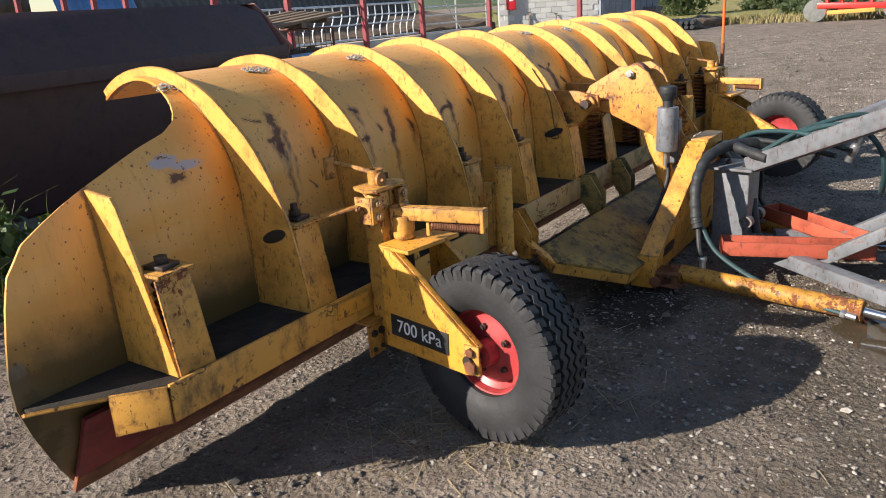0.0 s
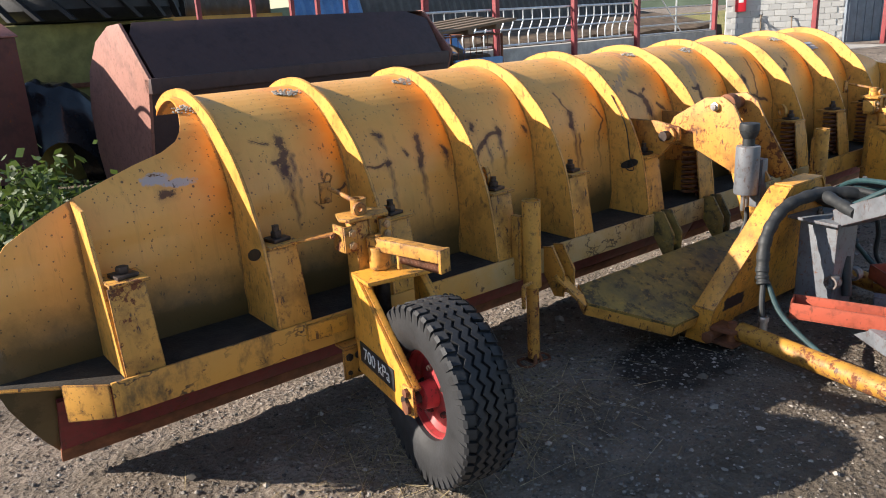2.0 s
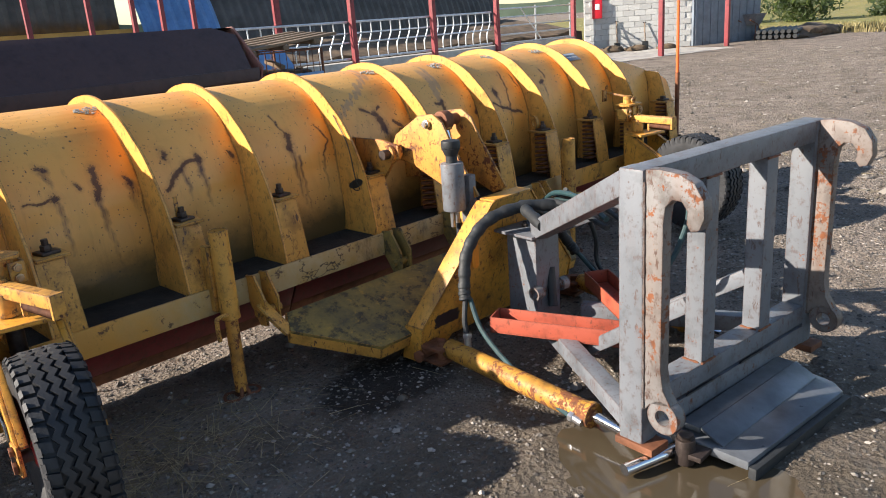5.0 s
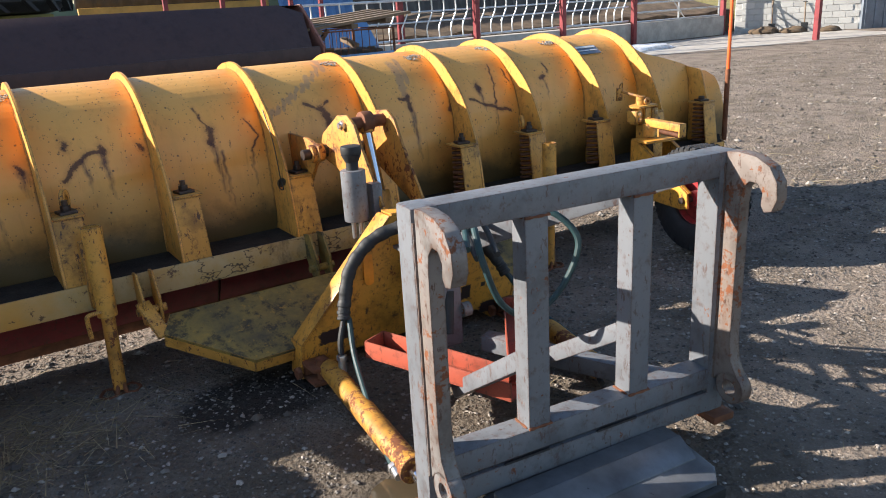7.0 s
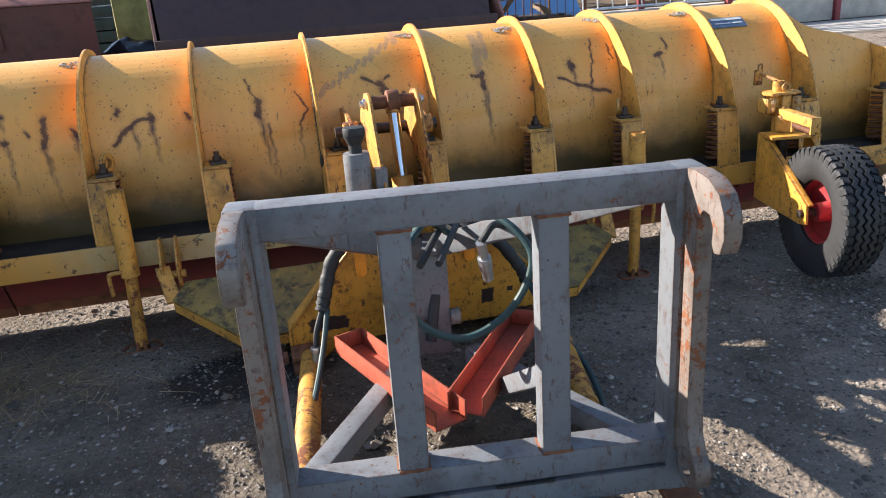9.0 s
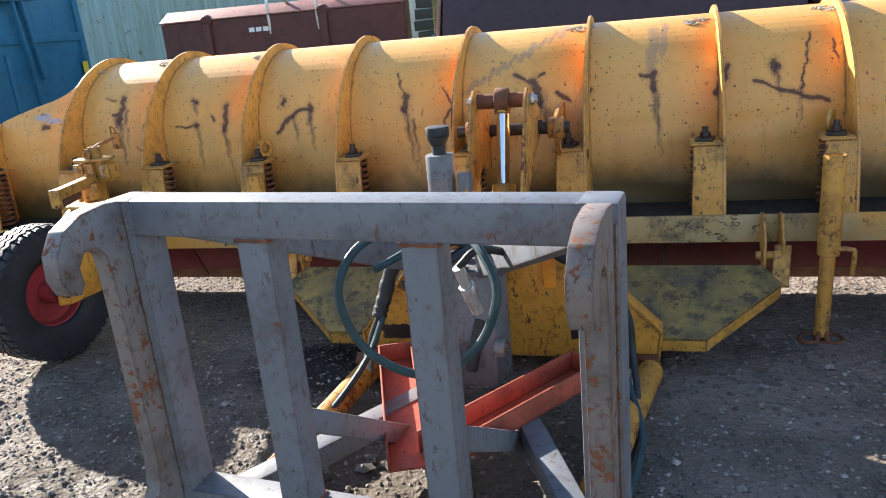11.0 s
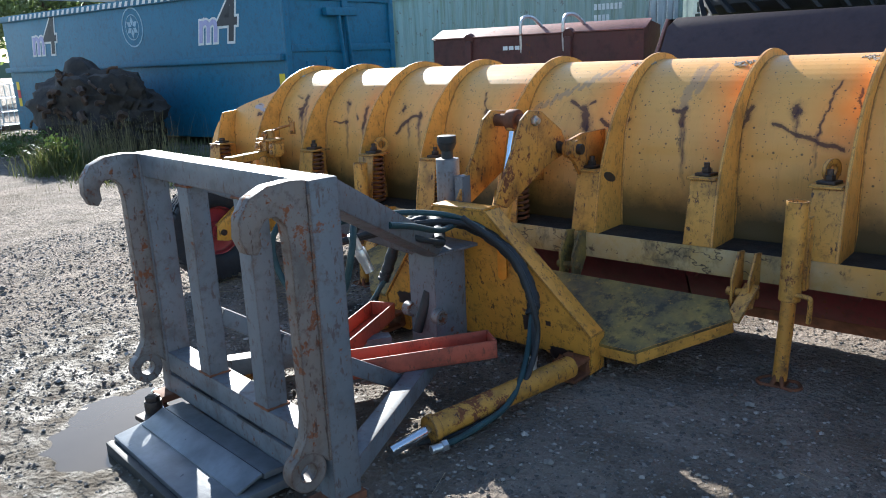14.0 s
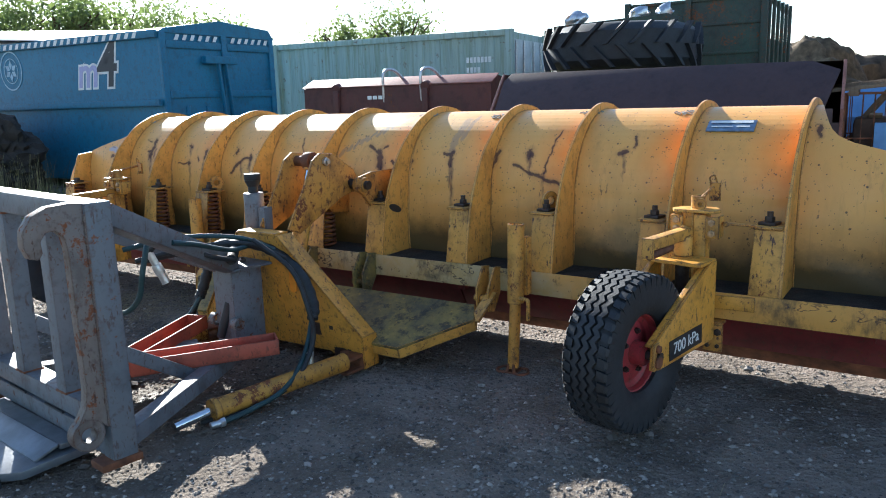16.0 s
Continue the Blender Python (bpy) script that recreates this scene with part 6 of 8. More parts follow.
def spreader_box():
    """The rust-red box with the lid and two bent pipes."""
    L, R = Vector((-0.68, 6.80, 0)), Vector((2.16, 7.40, 0))
    d = (R - L).normalized()
    n = Vector((-d.y, d.x, 0))
    W = (R - L).length
    ob = thing("sweeper_box", (0.7, 7.2, 0), "rust red steel sweeper box with two bent pipes", "sweeper")

    def at(q, a, z):
        return L + d * q + n * a + Vector((0, 0, z))
    bm = bmesh.new()
    loft(bm, [[at(q, a, z) for a, z in ((0.0, 0.25), (0.0, 1.40), (0.30, 1.50), (0.85, 1.46), (0.85, 0.25))] for q in (0, W)])
    part("box", bm, mat_oxide, ob)
    bm = bmesh.new()
    plate(bm, [at(-0.02, -0.02, 1.405), at(W + 0.02, -0.02, 1.405), at(W + 0.02, 0.31, 1.512), at(-0.02, 0.31, 1.512)], (0, 0, 0.012), 0.002)
    part("lid", bm, mat_oxide_top, ob, "paler red lid")
    for q in (1.30, 1.88):
        bm = bmesh.new()
        hose(bm, [at(q, 0.02, 1.20), at(q, 0.0, 1.50), at(q + 0.03, 0.04, 1.60), at(q + 0.12, 0.12, 1.60), at(q + 0.20, 0.25, 1.50)], 0.020)
        part("bent_pipe", bm, mat_zinc, ob)
    for q in (0.55, 1.95):
        bm = bmesh.new()
        rod(bm, at(q, -0.03, 1.38), at(q, 0.06, 1.40), 0.07, n=14, bevel=0.01)
        box(bm, at(q, -0.02, 1.20), (0.10, 0.05, 0.34), None, 0.01)
        part("bearing", bm, mat_oxide, ob)
    for k in range(3):
        bm = bmesh.new()
        box(bm, at(1.08 + 0.085 * k, -0.006, 1.27), (0.065, 0.008, 0.045), Matrix.Rotation(math.atan2(d.y, d.x), 4, "Z"), 0.002)
        part("marking_bar", bm, mat_white, ob)
    for q in (0.1, W - 0.1):
        bm = bmesh.new()
        box(bm, at(q, 0.42, 0.125), (0.10, 0.7, 0.25), Matrix.Rotation(math.atan2(d.y, d.x), 4, "Z"), 0.01)
        part("skid", bm, mat_oxide, ob)


spreader_box()
mat_blue = painted("blue_container_paint", (0.018, 0.165, 0.285), (0.016, 0.135, 0.235), 0.15, 0.45, 0.74)
mat_blue_pale = plain("pale_blue", (0.35, 0.50, 0.60), 0.6)
mat_lilac = plain("lilac_vinyl", (0.42, 0.40, 0.62), 0.5, 0, 0.1)
mat_ink = plain("black_vinyl", (0.02, 0.02, 0.03), 0.45, 0, 0.1)
mat_sign_yellow = plain("yellow_reflector", (0.75, 0.55, 0.03), 0.5, 0, 0.1)
mat_sign_red = plain("red_reflector", (0.55, 0.03, 0.03), 0.5, 0, 0.1)


def slab(bm, o, u, v, w, h, out, depth=0.004):
    """A thin rectangle standing proud of a face: o lower left, u and v its ways."""
    return plate(bm, [o, o + u * w, o + u * w + v * h, o + v * h], out * depth, 0)


def logo(o, u, v, s, out, parent):
    """The two-part mark, as plain shapes."""
    m = Matrix((u, v, out)).transposed().to_4x4()
    m.translation = o + out * 0.004
    for text, size, shift, mat, name, fat, lift in (("m", 0.70 * s, 0.0, mat_white, "mark_edge", 0.045, 0.0), ("m", 0.70 * s, 0.0, mat_lilac, "mark_m", 0.012, 0.005), ("4", 1.05 * s, 0.50 * s, mat_white, "mark_edge", 0.050, 0.0), ("4", 1.05 * s, 0.50 * s, mat_ink, "mark_4", 0.012, 0.005)):
        cu = bpy.data.curves.new(name, "FONT")
        cu.body, cu.size, cu.extrude, cu.offset, cu.shear = text, size, 0.002, fat * s, 0.2
        tmp = new(name, cu)
        me = bpy.data.meshes.new_from_object(tmp.evaluated_get(bpy.context.evaluated_depsgraph_get()))
        bpy.data.objects.remove(tmp)
        me.transform(m @ Matrix.Translation((shift, 0, lift)))
        bm = bmesh.new()
        bm.from_mesh(me)
        part(name, bm, mat, parent, smooth=False)


def box_container():
    x0, x1, y0, y1, z0, z1 = -12.9, -3.72, 6.45, 9.15, 0.12, 2.44
    ob = thing("box_container", (-3.72, 6.45, 0), "blue steel swap container with white seal and m4 marks", "container")
    X, Y, Z = Vector((1, 0, 0)), Vector((0, 1, 0)), Vector((0, 0, 1))
    bm = bmesh.new()
    box(bm, ((x0 + x1) / 2, (y0 + y1) / 2, (z0 + z1) / 2), (x1 - x0, y1 - y0, z1 - z0), None, 0.03)
    body = part("body", bm, mat_blue, ob)
    bm = bmesh.new()
    loft(bm, [[(x, y, z + (0.0 if x > -6 else (-6 - x) * 0.06)) for y, z in ((y0 - 0.04, 2.42), (y0 + 0.1, 2.49), (y0 + 1.35, 2.66), (y1 - 0.1, 2.58), (y1 + 0.04, 2.42))] for x in (x0, -9.5, -6, x1 + 0.03)])
    part("cover", bm, mat_blue, ob, "blue roll cover")
    bm = bmesh.new()
    bar(bm, (x0, y0 - 0.05, 1.37), (x1, y0 - 0.05, 1.37), 0.10, 0.10, bevel=0.01)
    part("side_rail", bm, mat_blue, body)
    bm = bmesh.new()
    bar(bm, (x0, y0 - 0.03, 2.40), (x1, y0 - 0.03, 2.40), 0.06, 0.12, bevel=0.01)
    part("top_rail", bm, mat_blue, body)
    for k in range(44):
        bm = bmesh.new()
        o = Vector((x1 - 0.55 - 0.19 * k, y0 - 0.061, 2.355))
        plate(bm, [o, o + X * 0.085, o + X * 0.135 + Z * 0.085, o + X * 0.05 + Z * 0.085], Vector((0, -0.003, 0)), 0)
        part("warning_stripe", bm, mat_white if k % 1 == 0 else mat_ink, body)
    for s in (0.0, 1.0):
        for k in range(6):
            bm = bmesh.new()
            o = Vector((x1 + 0.037, y0 + 0.30 + 1.28 * s + 0.17 * k, 2.32))
            plate(bm, [o, o + Y * 0.075, o + Y * 0.125 + Z * 0.085, o + Y * 0.05 + Z * 0.085], Vector((0.003, 0, 0)), 0)
            part("warning_stripe", bm, mat_white, body)
    # end doors
    for y in (y0 + 0.06, y0 + 1.42, y1 - 0.06):
        bm = bmesh.new()
        box(bm, (x1 + 0.015, y, 1.28), (0.06, 0.12, 2.3), None, 0.01)
        part("door_post", bm, mat_blue, body)
    for y, w in ((y0 + 0.74, 1.22), (y0 + 2.08, 1.16)):
        for z in (0.25, 1.49, 2.25):
            bm = bmesh.new()
            box(bm, (x1 + 0.012, y, z), (0.05, w, 0.11), None, 0.008)
            part("door_rail", bm, mat_blue, body)
    for y in (y0 + 0.5, y0 + 0.95):
        bm = bmesh.new()
        box(bm, (x1 + 0.01, y, 0.8), (0.04, 0.08, 1.0), None, 0.008)
        part("door_stile", bm, mat_blue, body)
    bm = bmesh.new()
    box(bm, (x1 + 0.09, y0 + 1.25, 2.03), (0.10, 0.75, 0.12), None, 0.01)
    part("lock_housing", bm, mat_blue, body)
    for y in (y0 + 1.18, y0 + 1.36):
        bm = bmesh.new()
        bar(bm, (x1 + 0.10, y, 2.0), (x1 + 0.09, y + 0.13, 0.95), 0.06, 0.04)
        part("lock_lever", bm, mat_blue, body)
    for x in (-11.7, -5.86):
        logo(Vector((x, y0 - 0.002, 1.66)), X, Z, 1.02, -Y, body)
    bm = bmesh.new()
    c = Vector((-7.80, y0 - 0.006, 2.00))
    turn = Matrix.Translation(c) @ Matrix.Rotation(radians(90), 4, "X")
    lathe(bm, [(0.34, 0.0), (0.34, 0.004), (0.315, 0.004), (0.315, 0.0), (0.34, 0.0)], turn, 40)
    lathe(bm, [(0.22, 0.0), (0.22, 0.004), (0.205, 0.004), (0.205, 0.0), (0.22, 0.0)], turn, 40)
    part("seal_ring", bm, mat_blue_pale, body)
    for k in range(6):
        bm = bmesh.new()
        a = math.pi * k / 3
        r = Matrix.Rotation(a, 4, "Y")
        plate(bm, [c + r @ Vector(p) for p in ((0, 0, 0.03), (0.05, 0, 0.10), (0, 0, 0.19), (-0.05, 0, 0.10))], (0, -0.004, 0), 0)
        part("seal_petal", bm, mat_blue_pale, body)
    for x, y, face in ((x1 - 0.16, y0 - 0.004, -Y), (x1 + 0.045, y0 + 0.16, X), (x0 + 0.2, y0 - 0.004, -Y), (x1 + 0.045, y1 - 0.2, X)):
        u = X if face == -Y else Y
        for k, mt in ((0, mat_sign_yellow), (1, mat_sign_red), (2, mat_sign_yellow)):
            bm = bmesh.new()
            slab(bm, Vector((x, y, 0.62 + 0.17 * k)), u, Z, 0.13, 0.168, face)
            part("reflector", bm, mt, body)
    for x in (x0 + 0.8, x1 - 0.8):
        bm = bmesh.new()
        box(bm, (x, (y0 + y1) / 2, 0.06), (0.3, y1 - y0 - 0.3, 0.14), None, 0.01)
        part("runner", bm, mat_blue, ob)
    ob.rotation_euler.z = radians(4.0)


box_container()
m = Net("pale_green_container_paint")
streak = m.noise(1.0, 6, 0.65, m.scaled(9, 9, 0.5))
c = m.mix(m.step(streak, 0.45, 0.72), (0.34, 0.42, 0.38), (0.20, 0.245, 0.16))
c = m.mix(m.calc("MULTIPLY", m.step(m.noise(6, 7, 0.7), 0.60, 0.66), 0.7), c, (0.16, 0.075, 0.035))
mat_pale = m.done(c, 0.6, 0.0, m.noise(30, 4), 0.1, 0.004)


def corrugated(bm, o, u, v, width, height, out, pitch=0.28, depth=0.035):
    """A sheet with trapezoid folds that run along v."""
    n = int(width / pitch)
    pts = []
    for k in range(n):
        for f, dpt in ((0.0, 0), (0.30, 0), (0.42, 1), (0.78, 1), (0.90, 0)):
            pts.append((pitch * (k + f), depth * dpt))
    pts.append((width, 0))
    a = [bm.verts.new(o + u * p + out * q) for p, q in pts]
    b = [bm.verts.new(o + u * p + out * q + v * height) for p, q in pts]
    for k in range(len(pts) - 1):
        bm.faces.new((a[k], a[k + 1], b[k + 1], b[k]))
    return bm


def shipping_container(name, x0, x1, y0, y1, z1, mat, label):
    ob = thing(name, (x1, y0, 0), label, "container")
    X, Y, Z = Vector((1, 0, 0)), Vector((0, 1, 0)), Vector((0, 0, 1))
    bm = bmesh.new()
    corrugated(bm, Vector((x0, y0, 0.15)), X, Z, x1 - x0, z1 - 0.25, Y)
    part("side_wall", bm, mat, ob, smooth=False)
    bm = bmesh.new()
    box(bm, ((x0 + x1) / 2, (y0 + y1) / 2 + 0.06, (z1 + 0.15) / 2), (x1 - x0 - 0.12, y1 - y0 - 0.06, z1 - 0.2), None, 0.01)
    part("shell", bm, mat, ob)
    for x in (x0, x1):
        for y in (y0, y1):
            bm = bmesh.new()
            box(bm, (x, y, z1 / 2), (0.16, 0.16, z1), None, 0.01)
            part("corner_post", bm, mat, ob)
    for z in (0.10, z1 - 0.06):
        bm = bmesh.new()
        bar(bm, (x0, y0, z), (x1, y0, z), 0.10, 0.12)
        part("long_rail", bm, mat, ob)
    for k in range(2):
        bm = bmesh.new()
        w = (y1 - y0) / 2 - 0.12
        box(bm, (x1 + 0.0, y0 + 0.1 + (k + 0.5) * (w + 0.03), z1 / 2), (0.05, w, z1 - 0.35), None, 0.01)
        dr = part("door", bm, mat_white_old, ob, "dull white container door")
        for j in range(2):
            bm = bmesh.new()
            rod(bm, (x1 + 0.05, y0 + 0.25 + k * (w + 0.05) + 0.5 * j, 0.2), (x1 + 0.05, y0 + 0.25 + k * (w + 0.05) + 0.5 * j, z1 - 0.2), 0.02)
            part("lock_bar", bm, mat_zinc, dr)
    for j, (z, n) in enumerate(((2.02, 7), (1.82, 4), (1.66, 3))):
        for k in range(n):
            bm = bmesh.new()
            slab(bm, Vector((x1 - 1.0 + 0.085 * k, y0 - 0.004, z)), X, Z, 0.06, 0.11, -Y)
            part("marking_bar", bm, mat_white, ob)
    return ob


mat_white_old = plain("old_white_paint", (0.52, 0.54, 0.53), 0.6, 0, 0.2, 3)
shipping_container("shipping_container", -6.84, -0.78, 12.85, 15.29, 2.64, mat_pale, "weathered pale green shipping container with rust streaks").rotation_euler.z = radians(8)
shipping_container("shipping_container", -1.5, 1.2, 16.0, 18.4, 2.56, mat_white_old, "dull white ribbed container behind the green one")
mat_darkgreen = painted("dark_green_trailer_paint", (0.030, 0.062, 0.042), (0.04, 0.045, 0.035), 0.8, 0.6, 0.56)


def tractor_tyre():
    """A big worn tractor tyre lying flat on the tank."""
    c = Vector((3.40, 9.25, 2.03))
    ob = thing("tractor_tyre", c, "large black worn tractor tyre lying flat on a tank", "tyre")
    turn = Matrix.Translation(c)
    bm = bmesh.new()
    R, h = 1.10, 0.31
    side = [(0.52, -h * 0.7), (0.62, -h * 0.95), (0.82, -h), (0.95, -h * 0.9), (R - 0.04, -h * 0.6), (R - 0.02, 0)]
    lathe(bm, side + [(r, -z) for r, z in reversed(side[:-1])] + [(0.52, -h * 0.7)], turn, 64)
    carcass = part("carcass", bm, mat_rubber, ob)
    n = 20
    for k in range(n):
        for s in (-1, 1):
            bm = bmesh.new()
            a0 = 2 * math.pi * (k + (0.5 if s > 0 else 0)) / n
            rings = []
            for t in (0.0, 0.5, 1.0):
                a = a0 + 0.26 * t
                z = s * h * (0.02 + 0.93 * t)
                r = R + 0.035 - 0.03 * t
                w = 0.030
                rings.append([Vector((rr * math.cos(a + da), rr * math.sin(a + da), z)) + c for rr, da in ((r - 0.07, -w * 1.3), (r, -w * 0.8), (r, w * 0.8), (r - 0.07, w * 1.3))])
            loft(bm, rings)
            part("lug", bm, mat_rubber, carcass)
    # tank under it
    ob2 = thing("wooden_tank", (3.2, 9.2, 0), "mossy greenish yellow tank under the tyre", "tank")
    bm = bmesh.new()
    box(bm, (3.25, 9.45, 0.86), (1.9, 1.7, 1.70), None, 0.04)
    part("tank_body", bm, plain("mossy_tank", (0.22, 0.20, 0.06), 0.8, 0, 0.5, 4), ob2)
    for z in (0.5, 1.05):
        bm = bmesh.new()
        box(bm, (3.25, 8.58, z), (1.92, 0.03, 0.05), None, 0.005)
        part("hoop", bm, mat_rust, ob2)


tractor_tyre()


def silage():
    """Black plastic sheet heaped between the buckets."""
    ob = thing("silage_heap", (2.5, 7.9, 0), "crumpled shiny black silage plastic heap", "plastic sheet")
    bm = bmesh.new()
    n = 46
    g = [[None] * n for _ in range(n)]
    for i in range(n):
        for j in range(n):
            u, v = i / (n - 1) * 2 - 1, j / (n - 1) * 2 - 1
            x, y = 2.55 + 0.62 * u, 8.05 + 0.45 * v
            dome = max(0.0, 1 - (u * u + v * v) * 0.75)
            z = 1.28 * dome ** 0.45 + 0.10 * noise.noise((x * 4, y * 4, 1)) * dome + 0.05 * abs(noise.noise((x * 9, y * 9, 5)))
            g[i][j] = bm.verts.new((x, y, max(z - 0.12, -0.05)))
    for i in range(n - 1):
        for j in range(n - 1):
            bm.faces.new((g[i][j], g[i + 1][j], g[i + 1][j + 1], g[i][j + 1]))
    part("sheet", bm, plain("black_plastic", (0.012, 0.013, 0.016), 0.22, 0, 0.2, 6, 0.6, 14), ob)


silage()


def tipping_trailer():
    ob = thing("tipping_trailer", (3.0, 15.0, 0), "dark green high-sided farm trailer with rust", "trailer")
    x0, x1, y0, y1 = 1.65, 4.25, 13.8, 16.1
    bm = bmesh.new()
    box(bm, ((x0 + x1) / 2, y0, 2.08), (x1 - x0, 0.08, 1.65), None, 0.01)
    part("tailgate", bm, mat_darkgreen, ob)
    for x in (x0, x1):
        bm = bmesh.new()
        box(bm, (x, (y0 + y1) / 2, 1.72), (0.06, y1 - y0, 0.9), None, 0.01)
        sd = part("side_board", bm, mat_darkgreen, ob)
        for k in range(6):
            bm = bmesh.new()
            box(bm, (x + (0.05 if x > 3 else -0.05), y0 + 0.1 + k * 0.42, 2.05), (0.06, 0.08, 1.6), None, 0.008)
            part("stake", bm, mat_darkgreen, sd)
    for x in (x0, x1):
        bm = bmesh.new()
        bar(bm, (x, y0, 2.86), (x, y1, 2.72), 0.07, 0.08)
        part("top_rail", bm, mat_darkgreen, ob)
    for x in (x0, (x0 + x1) / 2 - 0.1, x1):
        bm = bmesh.new()
        box(bm, (x, y0 - 0.07, 2.08), (0.12, 0.08, 1.7), None, 0.01)
        part("gate_post", bm, mat_darkgreen, ob)
    for z in (1.35, 1.62, 1.95, 2.45, 2.88):
        bm = bmesh.new()
        box(bm, ((x0 + x1) / 2, y0 - 0.05, z), (x1 - x0, 0.05, 0.05), None, 0.006)
        part("gate_rail", bm, mat_darkgreen, ob)
    bm = bmesh.new()
    box(bm, ((x0 + x1) / 2, (y0 + y1) / 2, 1.15), (x1 - x0 - 0.2, y1 - y0, 0.2), None, 0.01)
    part("floor", bm, mat_darkgreen, ob)
    for y in (14.6, 15.6):
        for x in (x0 + 0.2, x1 - 0.2):
            bm = bmesh.new()
            rod(bm, (x - 0.16, y, 0.52), (x + 0.16, y, 0.52), 0.52, n=32, bevel=0.04)
            part("wheel", bm, mat_rubber, ob)


tipping_trailer()


def plank_stack():
    """Long dark planks on bearers behind the tyre, with foil on top."""
    ob = thing("plank_stack", (2.0, 12.2, 0), "stack of dark weathered planks with crumpled foil on top", "planks")
    for k in range(14):
        bm = bmesh.new()
        bar(bm, (0.95 + 0.03 * (k % 3), 12.2, 0.1 + 0.17 * k), (3.15 - 0.04 * (k % 2), 12.2, 0.1 + 0.175 * k), 0.9, 0.15, bevel=0.01)
        part("plank", bm, mat_darkgreen, ob)
    for k, x in enumerate((1.35, 2.55, 3.0)):
        bm = bmesh.new()
        bmesh.ops.create_icosphere(bm, subdivisions=3, radius=0.14, matrix=Matrix.Translation((x, 11.95, 2.50)) @ Matrix.Diagonal((1.5 - 0.3 * k, 1, 0.8, 1)))
        for v in bm.verts:
            v.co += Vector((1, 1, 1)) * 0.06 * noise.noise(v.co * 14)
        part("foil", bm, mat_zinc, ob, "crumpled shiny foil")


plank_stack()


def brown_heap():
    ob = thing("earth_heap", (3.6, 23, 0), "brown heap of straw and earth behind the trailer", "heap")
    bm = bmesh.new()
    bmesh.ops.create_icosphere(bm, subdivisions=5, radius=1.0, matrix=Matrix.Translation((2.9, 23, 0)) @ Matrix.Diagonal((1.9, 1.8, 2.3, 1)))
    for v in bm.verts:
        v.co += (v.co - Vector((2.9, 23, 0))) * (0.16 * noise.noise(v.co * 1.3) + 0.07 * noise.noise(v.co * 4))
    part("heap", bm, plain("brown_straw", (0.12, 0.085, 0.05), 0.95, 0, 0.5, 6, 0.8, 30), ob)


brown_heap()


